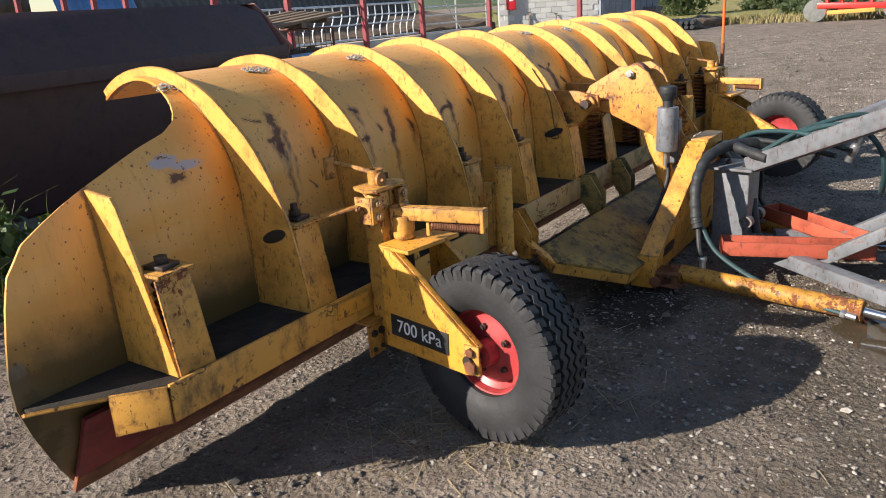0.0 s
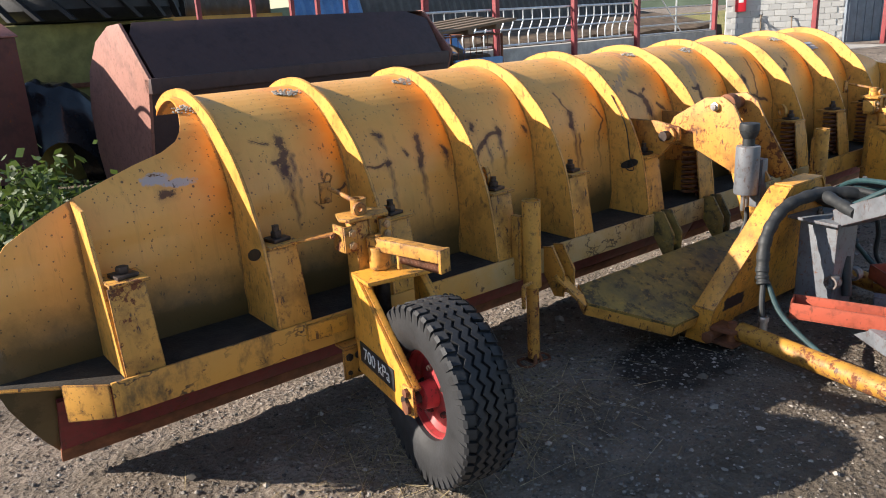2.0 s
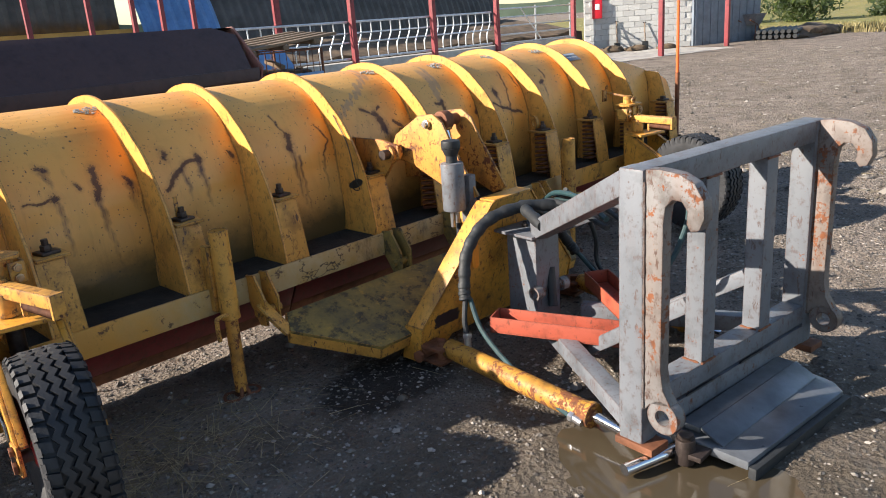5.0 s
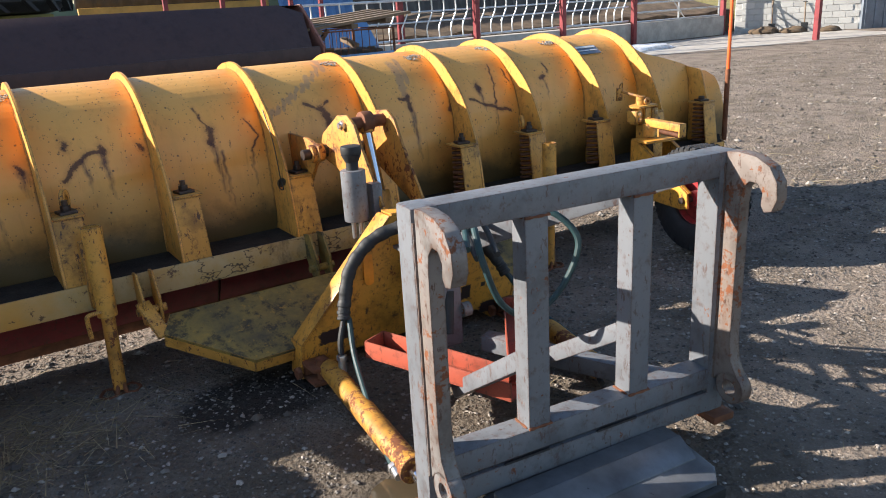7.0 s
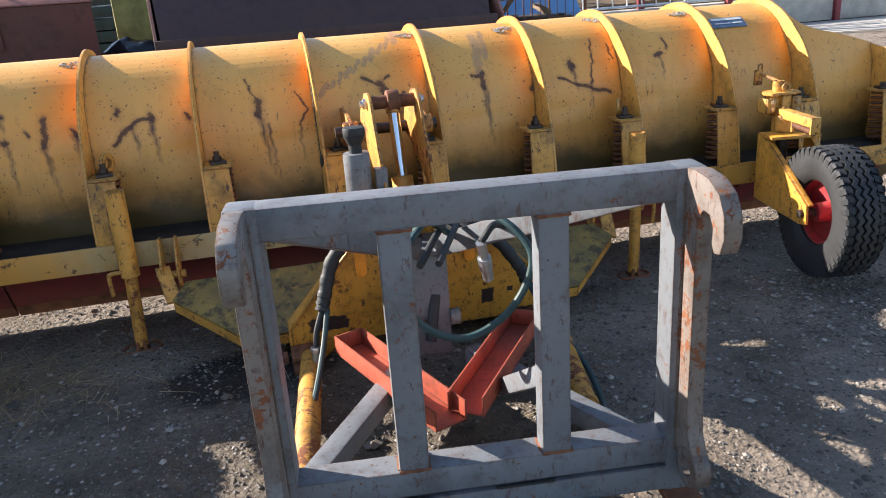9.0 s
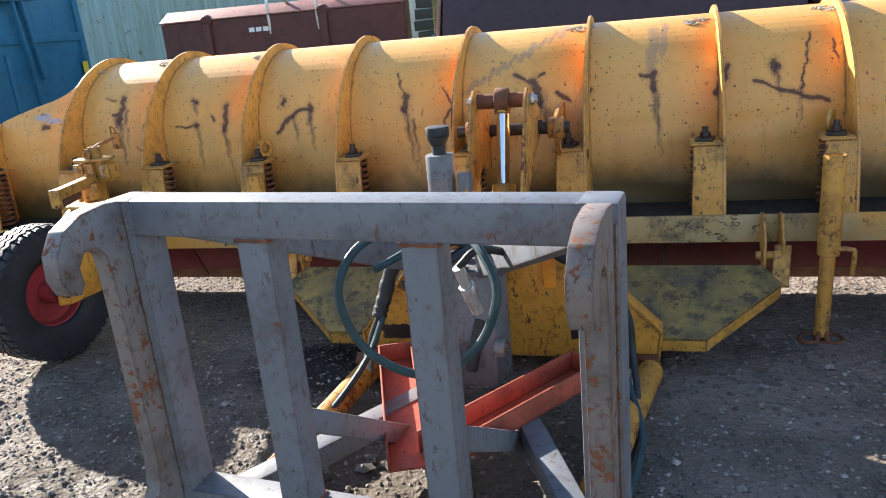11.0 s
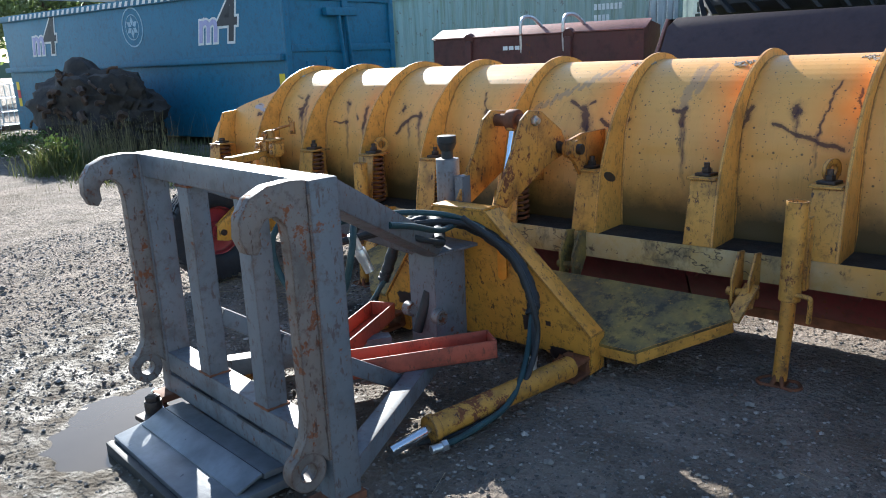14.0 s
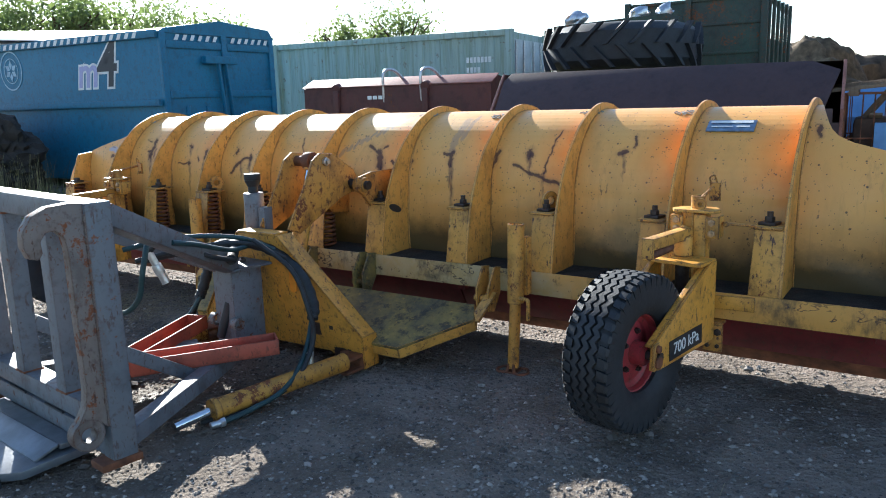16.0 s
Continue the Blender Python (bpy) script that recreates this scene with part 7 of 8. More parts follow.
def pallet_cage(x, y, turn):
    """A wire crate full of scrap wood, boards on top."""
    ob = thing("wire_crate", (x, y, 0), "rusty wire crate of scrap wood with boards on top", "crate")
    m = Matrix.Translation((x, y, 0)) @ Matrix.Rotation(turn, 4, "Z")
    W, D, H = 1.15, 0.95, 1.18
    for sx in (-1, 1):
        for sy in (-1, 1):
            bm = bmesh.new()
            rod(bm, m @ Vector((sx * W / 2, sy * D / 2, 0.1)), m @ Vector((sx * W / 2, sy * D / 2, H)), 0.016, n=8)
            part("corner_post", bm, mat_rust, ob)
    for z in (0.45, 0.8, H):
        for a, b in (((-1, -1), (1, -1)), ((1, -1), (1, 1)), ((1, 1), (-1, 1)), ((-1, 1), (-1, -1))):
            bm = bmesh.new()
            rod(bm, m @ Vector((a[0] * W / 2, a[1] * D / 2, z)), m @ Vector((b[0] * W / 2, b[1] * D / 2, z)), 0.008, n=6)
            part("wire", bm, mat_rust, ob)
    for k in range(11):
        for sy in (-1, 1):
            bm = bmesh.new()
            px_ = -W / 2 + W * (k + 0.5) / 11
            rod(bm, m @ Vector((px_, sy * D / 2, 0.15)), m @ Vector((px_, sy * D / 2, H)), 0.005, n=5)
            part("wire", bm, mat_rust, ob)
    for k in range(6):
        bm = bmesh.new()
        py_ = -D / 2 + D * (k + 0.5) / 6
        for_side = m @ Vector((-W / 2, py_, 0.15)), m @ Vector((-W / 2, py_, H))
        rod(bm, *for_side, 0.005, n=5)
        part("wire", bm, mat_rust, ob)
    rng = random.Random(4)
    for k in range(26):
        bm = bmesh.new()
        p = m @ Vector((rng.uniform(-0.4, 0.4), rng.uniform(-0.3, 0.3), rng.uniform(0.3, 1.0)))
        q = p + Vector((rng.uniform(-0.35, 0.35), rng.uniform(-0.3, 0.3), rng.uniform(-0.25, 0.25)))
        bar(bm, p, q, rng.uniform(0.05, 0.12), rng.uniform(0.02, 0.05), bevel=0.004)
        part("scrap_wood", bm, mat_wood if k % 3 else mat_wood_dark, ob)
    bm = bmesh.new()
    box(bm, m @ Vector((0, 0, 0.62)), (W * 0.85, D * 0.8, 0.7), Matrix.Rotation(turn, 4, "Z"), 0.05)
    part("wood_core", bm, mat_wood_dark, ob)
    bm = bmesh.new()
    box(bm, m @ Vector((0, 0, 0.08)), (W, D, 0.14), Matrix.Rotation(turn, 4, "Z"), 0.01)
    part("pallet", bm, mat_wood_dark, ob)
    bm = bmesh.new()
    box(bm, m @ Vector((0.12, -D / 2 - 0.02, 0.66)), (0.85, 0.04, 0.55), Matrix.Rotation(turn, 4, "Z"), 0.01)
    part("blue_sheet", bm, mat_blue_sheet, ob, "faded blue plastic sheet")
    for k in range(5):
        bm = bmesh.new()
        bar(bm, m @ Vector((-0.85, -0.42 + 0.2 * k, 1.20 + 0.01 * k)), m @ Vector((0.85, -0.42 + 0.2 * k, 1.33 + 0.01 * k)), 0.15, 0.03, bevel=0.004)
        part("board", bm, mat_wood, ob)
    for k in range(3):
        bm = bmesh.new()
        bar(bm, m @ Vector((-0.5 + 0.5 * k, -0.5, 1.185 + 0.036 * k)), m @ Vector((-0.5 + 0.5 * k, 0.45, 1.21 + 0.036 * k)), 0.09, 0.05, bevel=0.004)
        part("board_bearer", bm, mat_wood, ob)


m = Net("weathered_wood")
c = m.mix(m.noise(1.0, 5, 0.6, m.scaled(60, 4, 4)), (0.10, 0.065, 0.04), (0.26, 0.18, 0.115))
mat_wood = m.done(c, 0.8, 0, m.noise(50, 4), 0.2, 0.004)
mat_wood_dark = plain("dark_damp_wood", (0.07, 0.04, 0.025), 0.85, 0, 0.4, 10)
mat_blue_sheet = plain("faded_blue_plastic", (0.12, 0.26, 0.48), 0.5, 0, 0.15, 4)
pallet_cage(7.08, 7.25, 0.08)


def blue_tarp():
    bm = bmesh.new()
    loft(bm, [[(x, y + 0.05 * math.sin(x * 5), z) for y, z in ((8.3, 0.0), (8.25, 1.05), (8.6, 1.42), (9.6, 1.40), (9.8, 0.0))] for x in (6.15, 6.6, 7.1, 7.7, 8.3)])
    tagged(part("folded_tarp", bm, mat_blue_sheet), "stack covered by a faded blue tarpaulin", "tarpaulin")


blue_tarp()


def peat_heap():
    """A dark shaggy heap in front of the blue container."""
    ob = thing("root_heap", (-6.8, 5.2, 0), "dark heap of torn roots and wet peat", "root heap")
    bm = bmesh.new()
    bmesh.ops.create_icosphere(bm, subdivisions=5, radius=1.0)
    for v in bm.verts:
        p = v.co.copy()
        n1 = noise.noise(p * 1.7) * 0.28 + noise.noise(Vector((p.x * 3, p.y * 3, p.z * 9))) * 0.12 + abs(noise.noise(p * 7)) * 0.10
        p = p * (1 + n1)
        v.co = Vector((-6.9 + p.x * 1.75, 5.05 + p.y * 0.75, 0.45 + p.z * (1.0 - 0.15 * p.x)))
    part("mound", bm, plain("dark_peat", (0.030, 0.022, 0.016), 0.85, 0, 0.6, 5, 0.8, 24), ob)
    rng = random.Random(9)
    for k in range(46):
        bm = bmesh.new()
        a, e = rng.uniform(-2.9, -0.2), rng.uniform(0.1, 1.1)
        p = Vector((-6.9 + 1.75 * math.cos(a) * math.cos(e), 5.05 + 0.8 * math.sin(a) * math.cos(e), 0.45 + 1.0 * math.sin(e)))
        q = p + Vector((rng.uniform(-0.4, 0.4), rng.uniform(-0.15, 0.05), rng.uniform(-0.15, 0.12)))
        hose(bm, [p, (p + q) / 2 + Vector((0, -0.05, 0.04)), q], rng.uniform(0.02, 0.06), 6, 3)
        part("root", bm, mat_wood_dark, ob)


peat_heap()


def dark_bucket():
    """A black bucket at the edge of the yard."""
    ob = thing("small_bucket", (-3.4, 1.2, 0), "black steel bucket tipped on the gravel", "loader bucket")
    bm = bmesh.new()
    plate(bm, [(-2.35, 1.45, 0.0), (-2.62, 1.50, 0.50), (-3.15, 1.60, 0.82), (-3.9, 1.75, 0.85), (-4.1, 1.8, 0.0)], (0.02, 0.05, 0), 0.006)
    part("side_plate", bm, mat_hose, ob)
    bm = bmesh.new()
    v = [[bm.verts.new((x + dx, y + dy, z)) for dx, dy in ((0, 0), (-0.5, -1.5))] for x, y, z in ((-2.35, 1.45, 0.0), (-2.62, 1.50, 0.50), (-3.15, 1.60, 0.82), (-3.9, 1.75, 0.85), (-4.1, 1.8, 0.02))]
    for a, b in zip(v, v[1:]):
        bm.faces.new((a[0], a[1], b[1], b[0]))
    sh = part("shell", bm, mat_hose, ob)
    mod = sh.modifiers.new("thickness", "SOLIDIFY")
    mod.thickness = 0.02


dark_bucket()


def tote(x, y, turn):
    """A wire tote of galvanised tube."""
    ob = thing("wire_tote", (x, y, 0), "galvanised tube cage standing on the grass", "cage")
    m = Matrix.Translation((x, y, 0)) @ Matrix.Rotation(turn, 4, "Z")
    for sy in (-0.5, 0.5):
        for k in range(8):
            bm = bmesh.new()
            rod(bm, m @ Vector((-0.6 + 1.2 * k / 7, sy, 0.15)), m @ Vector((-0.6 + 1.2 * k / 7, sy, 1.15)), 0.012, n=6)
            part("tube", bm, mat_zinc, ob)
        for z in (0.15, 0.48, 0.82, 1.15):
            bm = bmesh.new()
            rod(bm, m @ Vector((-0.6, sy, z)), m @ Vector((0.6, sy, z)), 0.012, n=6)
            part("tube", bm, mat_zinc, ob)
    for sx in (-0.6, 0.6):
        for z in (0.15, 0.48, 0.82, 1.15):
            bm = bmesh.new()
            rod(bm, m @ Vector((sx, -0.5, z)), m @ Vector((sx, 0.5, z)), 0.012, n=6)
            part("tube", bm, mat_zinc, ob)
    bm = bmesh.new()
    box(bm, m @ Vector((0, 0, 0.08)), (1.2, 1.0, 0.14), Matrix.Rotation(turn, 4, "Z"), 0.01)
    part("pallet", bm, mat_wood_dark, ob)
    return ob


first = tote(-13.6, 5.0, 0.2)
tagged(first, group="wire totes")
copy_thing(first, Matrix.Translation((-14.9, 6.2, 0)) @ Matrix.Rotation(0.3, 4, "Z"))
copy_thing(first, Matrix.Translation((-15.0, 4.2, 0)) @ Matrix.Rotation(-0.1, 4, "Z"))


def snow_pole(x, y):
    ob = thing("edge_marker", (x, y, 0.45), "orange marker pole in a black rubber foot", "marker pole")
    bm = bmesh.new()
    rod(bm, (x, y, 0.95), (x + 0.015, y + 0.01, 1.75), 0.014, 0.011, n=12)
    part("pole", bm, plain("fluorescent_orange", (0.85, 0.12, 0.02), 0.45, 0, 0.05), ob)
    bm = bmesh.new()
    rod(bm, (x, y, 0.45), (x, y, 0.99), 0.019, n=12)
    part("foot", bm, mat_rust, ob)


snow_pole(7.80, 1.985)


# the yard falls away from these things: their true height and place above it
for name, dx, kz in (("box_container", 0.33, 1.07), ("sweeper_box", 0.12, 1.13), ("tipping_trailer", 0.20, 1.075), ("plank_stack", 0.16, 1.11), ("earth_heap", 0.9, 1.2), ("wire_crate", 0.05, 1.12), ("shipping_container", 0.40, 1.055)):
    ob = bpy.data.objects[name]
    ob.location.x += dx
    ob.scale.z = kz


# ---- the barn and the distance ----
mat_galv = plain("galvanised_tube", (0.60, 0.61, 0.62), 0.38, 0.75, 0.15, 6)
mat_redpost = painted("dark_red_post_paint", (0.26, 0.035, 0.045), (0.20, 0.03, 0.035), 0.4, 0.55, 0.66)
m = Net("concrete_block")
c = m.mix(m.random(), (0.42, 0.42, 0.41), (0.56, 0.56, 0.54))
mat_block = m.done(m.mix(m.calc("MULTIPLY", m.noise(5, 6), 0.35), c, (0.30, 0.30, 0.28)), 0.9, 0, m.noise(60, 4), 0.3, 0.006)
mat_mortar = plain("mortar", (0.50, 0.50, 0.48), 0.95)
mat_door = plain("grey_blue_door", (0.16, 0.19, 0.23), 0.6, 0, 0.2, 3)
mat_ochre = plain("ochre_board", (0.50, 0.27, 0.055), 0.7, 0, 0.2, 2)
mat_tin = plain("dark_corrugated_tin", (0.085, 0.078, 0.07), 0.6, 0.3, 0.35, 2)
mat_tin_blue = plain("blue_corrugated_tin", (0.10, 0.22, 0.42), 0.55, 0.2, 0.25, 2)
mat_bed = plain("trampled_bedding", (0.11, 0.075, 0.045), 0.95, 0, 0.6, 3, 0.9, 14)
mat_concrete = plain("pale_concrete", (0.40, 0.375, 0.34), 0.9, 0, 0.25, 3)


def feed_fence(x0, x1, y, z0, bars):
    """A run of galvanised feed barrier with cranked bars."""
    ob = thing("feed_fence", ((x0 + x1) / 2, y, 0), "galvanised feed barrier with bent bars on a concrete kerb", "fence", "feed fences")
    for dz in (0.0, 0.42, 0.66, 0.95):
        bm = bmesh.new()
        rod(bm, (x0, y, z0 + dz), (x1, y, z0 + dz), 0.030 if dz in (0.0, 0.95) else 0.022, n=8)
        part("rail", bm, mat_galv, ob)
    for k in range(bars):
        x = x0 + (x1 - x0) * (k + 0.5) / bars
        bm = bmesh.new()
        hose(bm, [(x - 0.10, y - 0.02, z0), (x - 0.10, y - 0.02, z0 + 0.30), (x + 0.06, y - 0.02, z0 + 0.62), (x + 0.06, y - 0.02, z0 + 0.95)], 0.020, 6, 3)
        part("bar", bm, mat_galv, ob)


for x0, x1, n in ((10.2, 15.0, 13), (15.2, 18.1, 8), (18.2, 20.9, 8)):
    feed_fence(x0, x1, 15.1, 0.72, n)


def field_gate(x0, x1, y):
    ob = thing("field_gate", ((x0 + x1) / 2, y, 0), "galvanised tube gate in the barn front", "gate")
    for k in range(6):
        bm = bmesh.new()
        rod(bm, (x0, y, 0.40 + 0.27 * k), (x1, y, 0.40 + 0.27 * k), 0.026, n=8)
        part("rail", bm, mat_galv, ob)
    for x in (x0, x0 + (x1 - x0) * 0.5, x1):
        bm = bmesh.new()
        rod(bm, (x, y, 0.36), (x, y, 1.82), 0.030, n=8)
        part("upright", bm, mat_galv, ob)
    bm = bmesh.new()
    rod(bm, (x0 + (x1 - x0) * 0.3, y, 1.75), (x0 + (x1 - x0) * 0.62, y, 0.5), 0.02, n=8)
    part("stay", bm, mat_galv, ob)


field_gate(21.25, 25.3, 15.15)


def post(x, y, h, name="barn_post", r=0.07, mat=None):
    bm = bmesh.new()
    box(bm, (x, y, h / 2), (r * 2, r * 2, h), None, 0.008)
    return tagged(part(name, bm, mat or mat_redpost), "dark red painted steel barn post", "post", "barn posts")


for x, y in ((23.7, 10.7), (27.9, 10.5), (21.05, 15.0), (18.15, 15.0), (15.1, 15.0), (12.9, 15.2), (25.6, 15.2)):
    post(x, y, 4.2)
for x in (7.6, 8.9, 9.9, 10.6, 11.4):
    post(x, 16.5, 4.2, r=0.05)
bm = bmesh.new()
box(bm, (17.5, 15.3, 0.33), (16.0, 0.5, 0.62), None, 0.03)
tagged(part("feed_kerb", bm, mat_concrete), "pale concrete feed kerb under the barrier", "kerb", kind="structure")
bm = bmesh.new()
loft(bm, [[(x, y, z + 0.15 * noise.noise((x, y, 0))) for y, z in ((15.7, 0.0), (15.8, 0.75), (17.5, 1.15), (19.5, 1.3), (22, 0.9), (22, 0.0))] for x in np.linspace(9, 27, 24)])
tagged(part("bedding", bm, mat_bed), "trampled straw bedding inside the barn", "bedding", kind="stuff")


def arch(name, x0, x1, y0, r, mat, label, z0=0.0, pitch=0.32):
    """A corrugated arch hall whose folds run up and over."""
    bm = bmesh.new()
    n = int((x1 - x0) / (pitch / 4))
    steps = 22
    rows = []
    for j in range(steps + 1):
        a = math.pi * 0.5 * j / steps
        row = []
        for k in range(n + 1):
            x = x0 + (x1 - x0) * k / n
            rr = r + 0.035 * math.sin(2 * math.pi * x / pitch)
            row.append(bm.verts.new((x + 0.35 * (1 - math.cos(a)) * r * 0.3, y0 + r - rr * math.cos(a), z0 + rr * math.sin(a))))
        rows.append(row)
    for a, b in zip(rows, rows[1:]):
        for k in range(n):
            bm.faces.new((a[k], a[k + 1], b[k + 1], b[k]))
    ob = part(name, bm, mat)
    mod = ob.modifiers.new("thickness", "SOLIDIFY")
    mod.thickness = 0.01
    return tagged(ob, label, "barn roof", kind="structure")


arch("arch_hall_1", 14.2, 27.5, 20.0, 5.5, mat_tin, "dark corrugated steel arch hall")
arch("arch_hall_2", 11.6, 14.0, 19.4, 4.5, mat_tin_blue, "blue corrugated steel arch sheets")
arch("arch_hall_3", 6.4, 11.3, 20.5, 5.5, mat_tin, "brown corrugated steel arch hall", 1.9)
bm = bmesh.new()
box(bm, (8.95, 20.2, 0.95), (5.1, 0.12, 1.95), None, 0.02)
tagged(part("board_wall", bm, mat_ochre), "ochre plywood wall under the arch", "wall", kind="structure")


def block_house():
    """Concrete block end of the barn, grey doors, ochre boarding above."""
    P, Q = Vector((26.15, 15.1, 0)), Vector((28.55, 12.1, 0))
    d = (Q - P).normalized()
    n = Vector((d.y, -d.x, 0))                  # towards the yard
    if n.dot(Vector((-1, -1, 0))) < 0:
        n = -n
    L = (Q - P).length
    turn = Matrix.Rotation(math.atan2(d.y, d.x), 4, "Z")
    core = bmesh.new()
    box(core, P + d * L / 2 - n * 0.12 + Vector((0, 0, 1.1)), (L, 0.2, 2.2), turn, 0)
    wall = tagged(part("wall_block", core, mat_mortar), "pale concrete block wall of the barn", "wall", kind="structure")
    bm = bmesh.new()
    box(bm, (0, 0, 0), (0.388, 0.04, 0.188), None, 0.006)
    mesh = finish(bm, "block", False)
    mesh.materials.append(mat_block)
    cols = int(L / 0.4)
    for r in range(11):
        for k in range(cols + 1):
            s = 0.4 * (k + (0.5 if r % 2 else 0.0))
            if 0.19 < s < L - 0.19:
                ob = new("block", mesh)
                ob.parent = wall
                ob.matrix_basis = Matrix.Translation(P + d * s + n * (-0.018 + 0.004 * random.random()) + Vector((0, 0, 0.1 + 0.2 * r))) @ turn
    bm = bmesh.new()
    box(bm, P + d * L / 2 - n * 0.08 + Vector((0, 0, 3.0)), (L + 0.1, 0.14, 1.6), turn, 0.01)
    tagged(part("wall_boarding", bm, plain("yellow_boarding", (0.62, 0.40, 0.08), 0.7, 0, 0.15, 3)), "yellow boarding above the block wall", "wall", kind="structure")
    # return wall with grey doors
    e = Vector((0.94, -0.34, 0)).normalized()
    t2 = Matrix.Rotation(math.atan2(e.y, e.x), 4, "Z")
    bm = bmesh.new()
    box(bm, Q + e * 1.6 + Vector((0, 0, 1.9)), (3.2, 0.15, 3.8), t2, 0.01)
    dw = tagged(part("door_1", bm, mat_door), "grey boarded barn door in shade", "door", kind="structure")
    for k in range(9):
        bm = bmesh.new()
        box(bm, Q + e * (0.2 + 0.36 * k) + Vector((0.02, -0.095, 1.5)), (0.33, 0.03, 3.0), t2, 0.006)
        part("plank", bm, mat_door, dw)
    # fire box, tools
    ob = thing("fire_box", P + d * 0.45 + n * 0.1 + Vector((0, 0, 1.2)), "red fire extinguisher cabinet on the block wall", "fire cabinet")
    bm = bmesh.new()
    box(bm, P + d * 0.45 + n * 0.10 + Vector((0, 0, 1.52)), (0.36, 0.18, 0.66), turn, 0.04)
    part("cabinet", bm, plain("signal_red", (0.60, 0.015, 0.03), 0.35, 0, 0.08), ob)
    bm = bmesh.new()
    box(bm, P + d * 0.45 + n * 0.192 + Vector((0, 0, 1.60)), (0.16, 0.006, 0.2), turn, 0.002)
    part("panel", bm, mat_white, ob)
    for s, h, w in ((1.15, 1.05, 0.02), (2.15, 0.95, 0.02)):
        base = P + d * s + n * 0.22
        ob = thing("yard_tool", base, "long-handled tool leaning on the block wall", "tool", "leaning tools")
        bm = bmesh.new()
        rod(bm, base + Vector((0, 0, 0.25)), base - n * 0.16 + Vector((0, 0, h)), w, n=8)
        part("shaft", bm, mat_wood, ob)
        bm = bmesh.new()
        box(bm, base + n * 0.02 + Vector((0, 0, 0.15)), (0.22, 0.03, 0.30), turn, 0.01)
        part("blade", bm, mat_hose, ob)
        bm = bmesh.new()
        bar(bm, base - n * 0.16 - d * 0.07 + Vector((0, 0, h)), base - n * 0.16 + d * 0.07 + Vector((0, 0, h)), 0.03, 0.03)
        part("grip", bm, mat_hose, ob)
    # spilt earth along the foot of the wall
    for s, r in ((0.9, 0.45), (1.8, 0.40), (2.9, 0.35)):
        bm = bmesh.new()
        bmesh.ops.create_icosphere(bm, subdivisions=3, radius=r)
        for v in bm.verts:
            v.co = P + d * s + n * 0.5 + Vector((v.co.x * 1.3, v.co.y, v.co.z * 0.5)) * (1 + 0.3 * noise.noise(v.co * 4))
        tagged(part("earth_heap", bm, mat_bed), "small brown heap of spilt feed and earth", "heap", "earth heaps")


block_house()


def wheelbarrow(x, y):
    ob = thing("wheelbarrow", (x, y, 0), "grey steel wheelbarrow parked on its legs", "wheelbarrow")
    bm = bmesh.new()
    loft(bm, [[(x + sx * a, y + sy * b, z) for sx, sy in ((-1, -1), (1, -1), (1, 1), (-1, 1))] for a, b, z in ((0.25, 0.2, 0.55), (0.45, 0.34, 0.95))])
    part("tray", bm, mat_grey, ob)
    for s in (-1, 1):
        bm = bmesh.new()
        hose(bm, [(x - 0.75, y + s * 0.22, 0.75), (x, y + s * 0.2, 0.55), (x + 0.55, y + s * 0.08, 0.28)], 0.02, 6, 3)
        part("handle", bm, mat_rust, ob)
        bm = bmesh.new()
        rod(bm, (x - 0.2, y + s * 0.2, 0.0), (x - 0.15, y + s * 0.2, 0.58), 0.018, n=6)
        part("leg", bm, mat_rust, ob)
    bm = bmesh.new()
    rod(bm, (x + 0.58, y - 0.05, 0.2), (x + 0.58, y + 0.05, 0.2), 0.2, n=20, bevel=0.02)
    part("wheel", bm, mat_rubber, ob)


wheelbarrow(31.2, 11.0)
for k in range(14):
    bm = bmesh.new()
    y = 10.1 + 0.22 * (k % 7)
    rod(bm, (30.6, y - 0.9, 0.12 + 0.17 * (k // 7)), (33.6, y - 0.3, 0.12 + 0.17 * (k // 7)), 0.08, n=10)
    tagged(part("plastic_pipe", bm, mat_hose), "black drain pipe stacked by the barn", "pipe", "drain pipes")


def heap(name, x, y, a, b, h, mat, label, category, seed):
    bm = bmesh.new()
    bmesh.ops.create_icosphere(bm, subdivisions=4, radius=1.0)
    for v in bm.verts:
        p = v.co * (1 + 0.25 * noise.noise(v.co * 2 + Vector((seed, 0, 0))) + 0.12 * noise.noise(v.co * 6))
        v.co = Vector((x + p.x * a, y + p.y * b, max(p.z * h, -0.1)))
    return tagged(part(name, bm, mat), label, category)


heap("earth_mound", 33.5, 9.6, 2.6, 0.8, 0.42, mat_bed, "low dark mound of earth at the field edge", "heap", 1)
heap("plastic_sheet", 19.5, 13.3, 1.3, 0.5, 0.16, plain("white_plastic", (0.72, 0.73, 0.75), 0.35), "crumpled white plastic sheet on concrete", "plastic sheet", 2)
heap("bale_heap", 4.6, 24.5, 2.2, 2.0, 2.2, mat_bed, "dark covered heap of old bales", "bales", 3)
bm = bmesh.new()
plate(bm, [(15.5, 12.4, -0.002), (27.0, 9.8, -0.002), (28.0, 12.5, -0.002), (26.0, 15.0, -0.002), (10, 15.0, -0.002), (10, 13.6, -0.002)], (0, 0, 0.012), 0)
tagged(part("barn_apron", bm, mat_concrete), "worn concrete apron in front of the barn", "pavement", kind="structure")
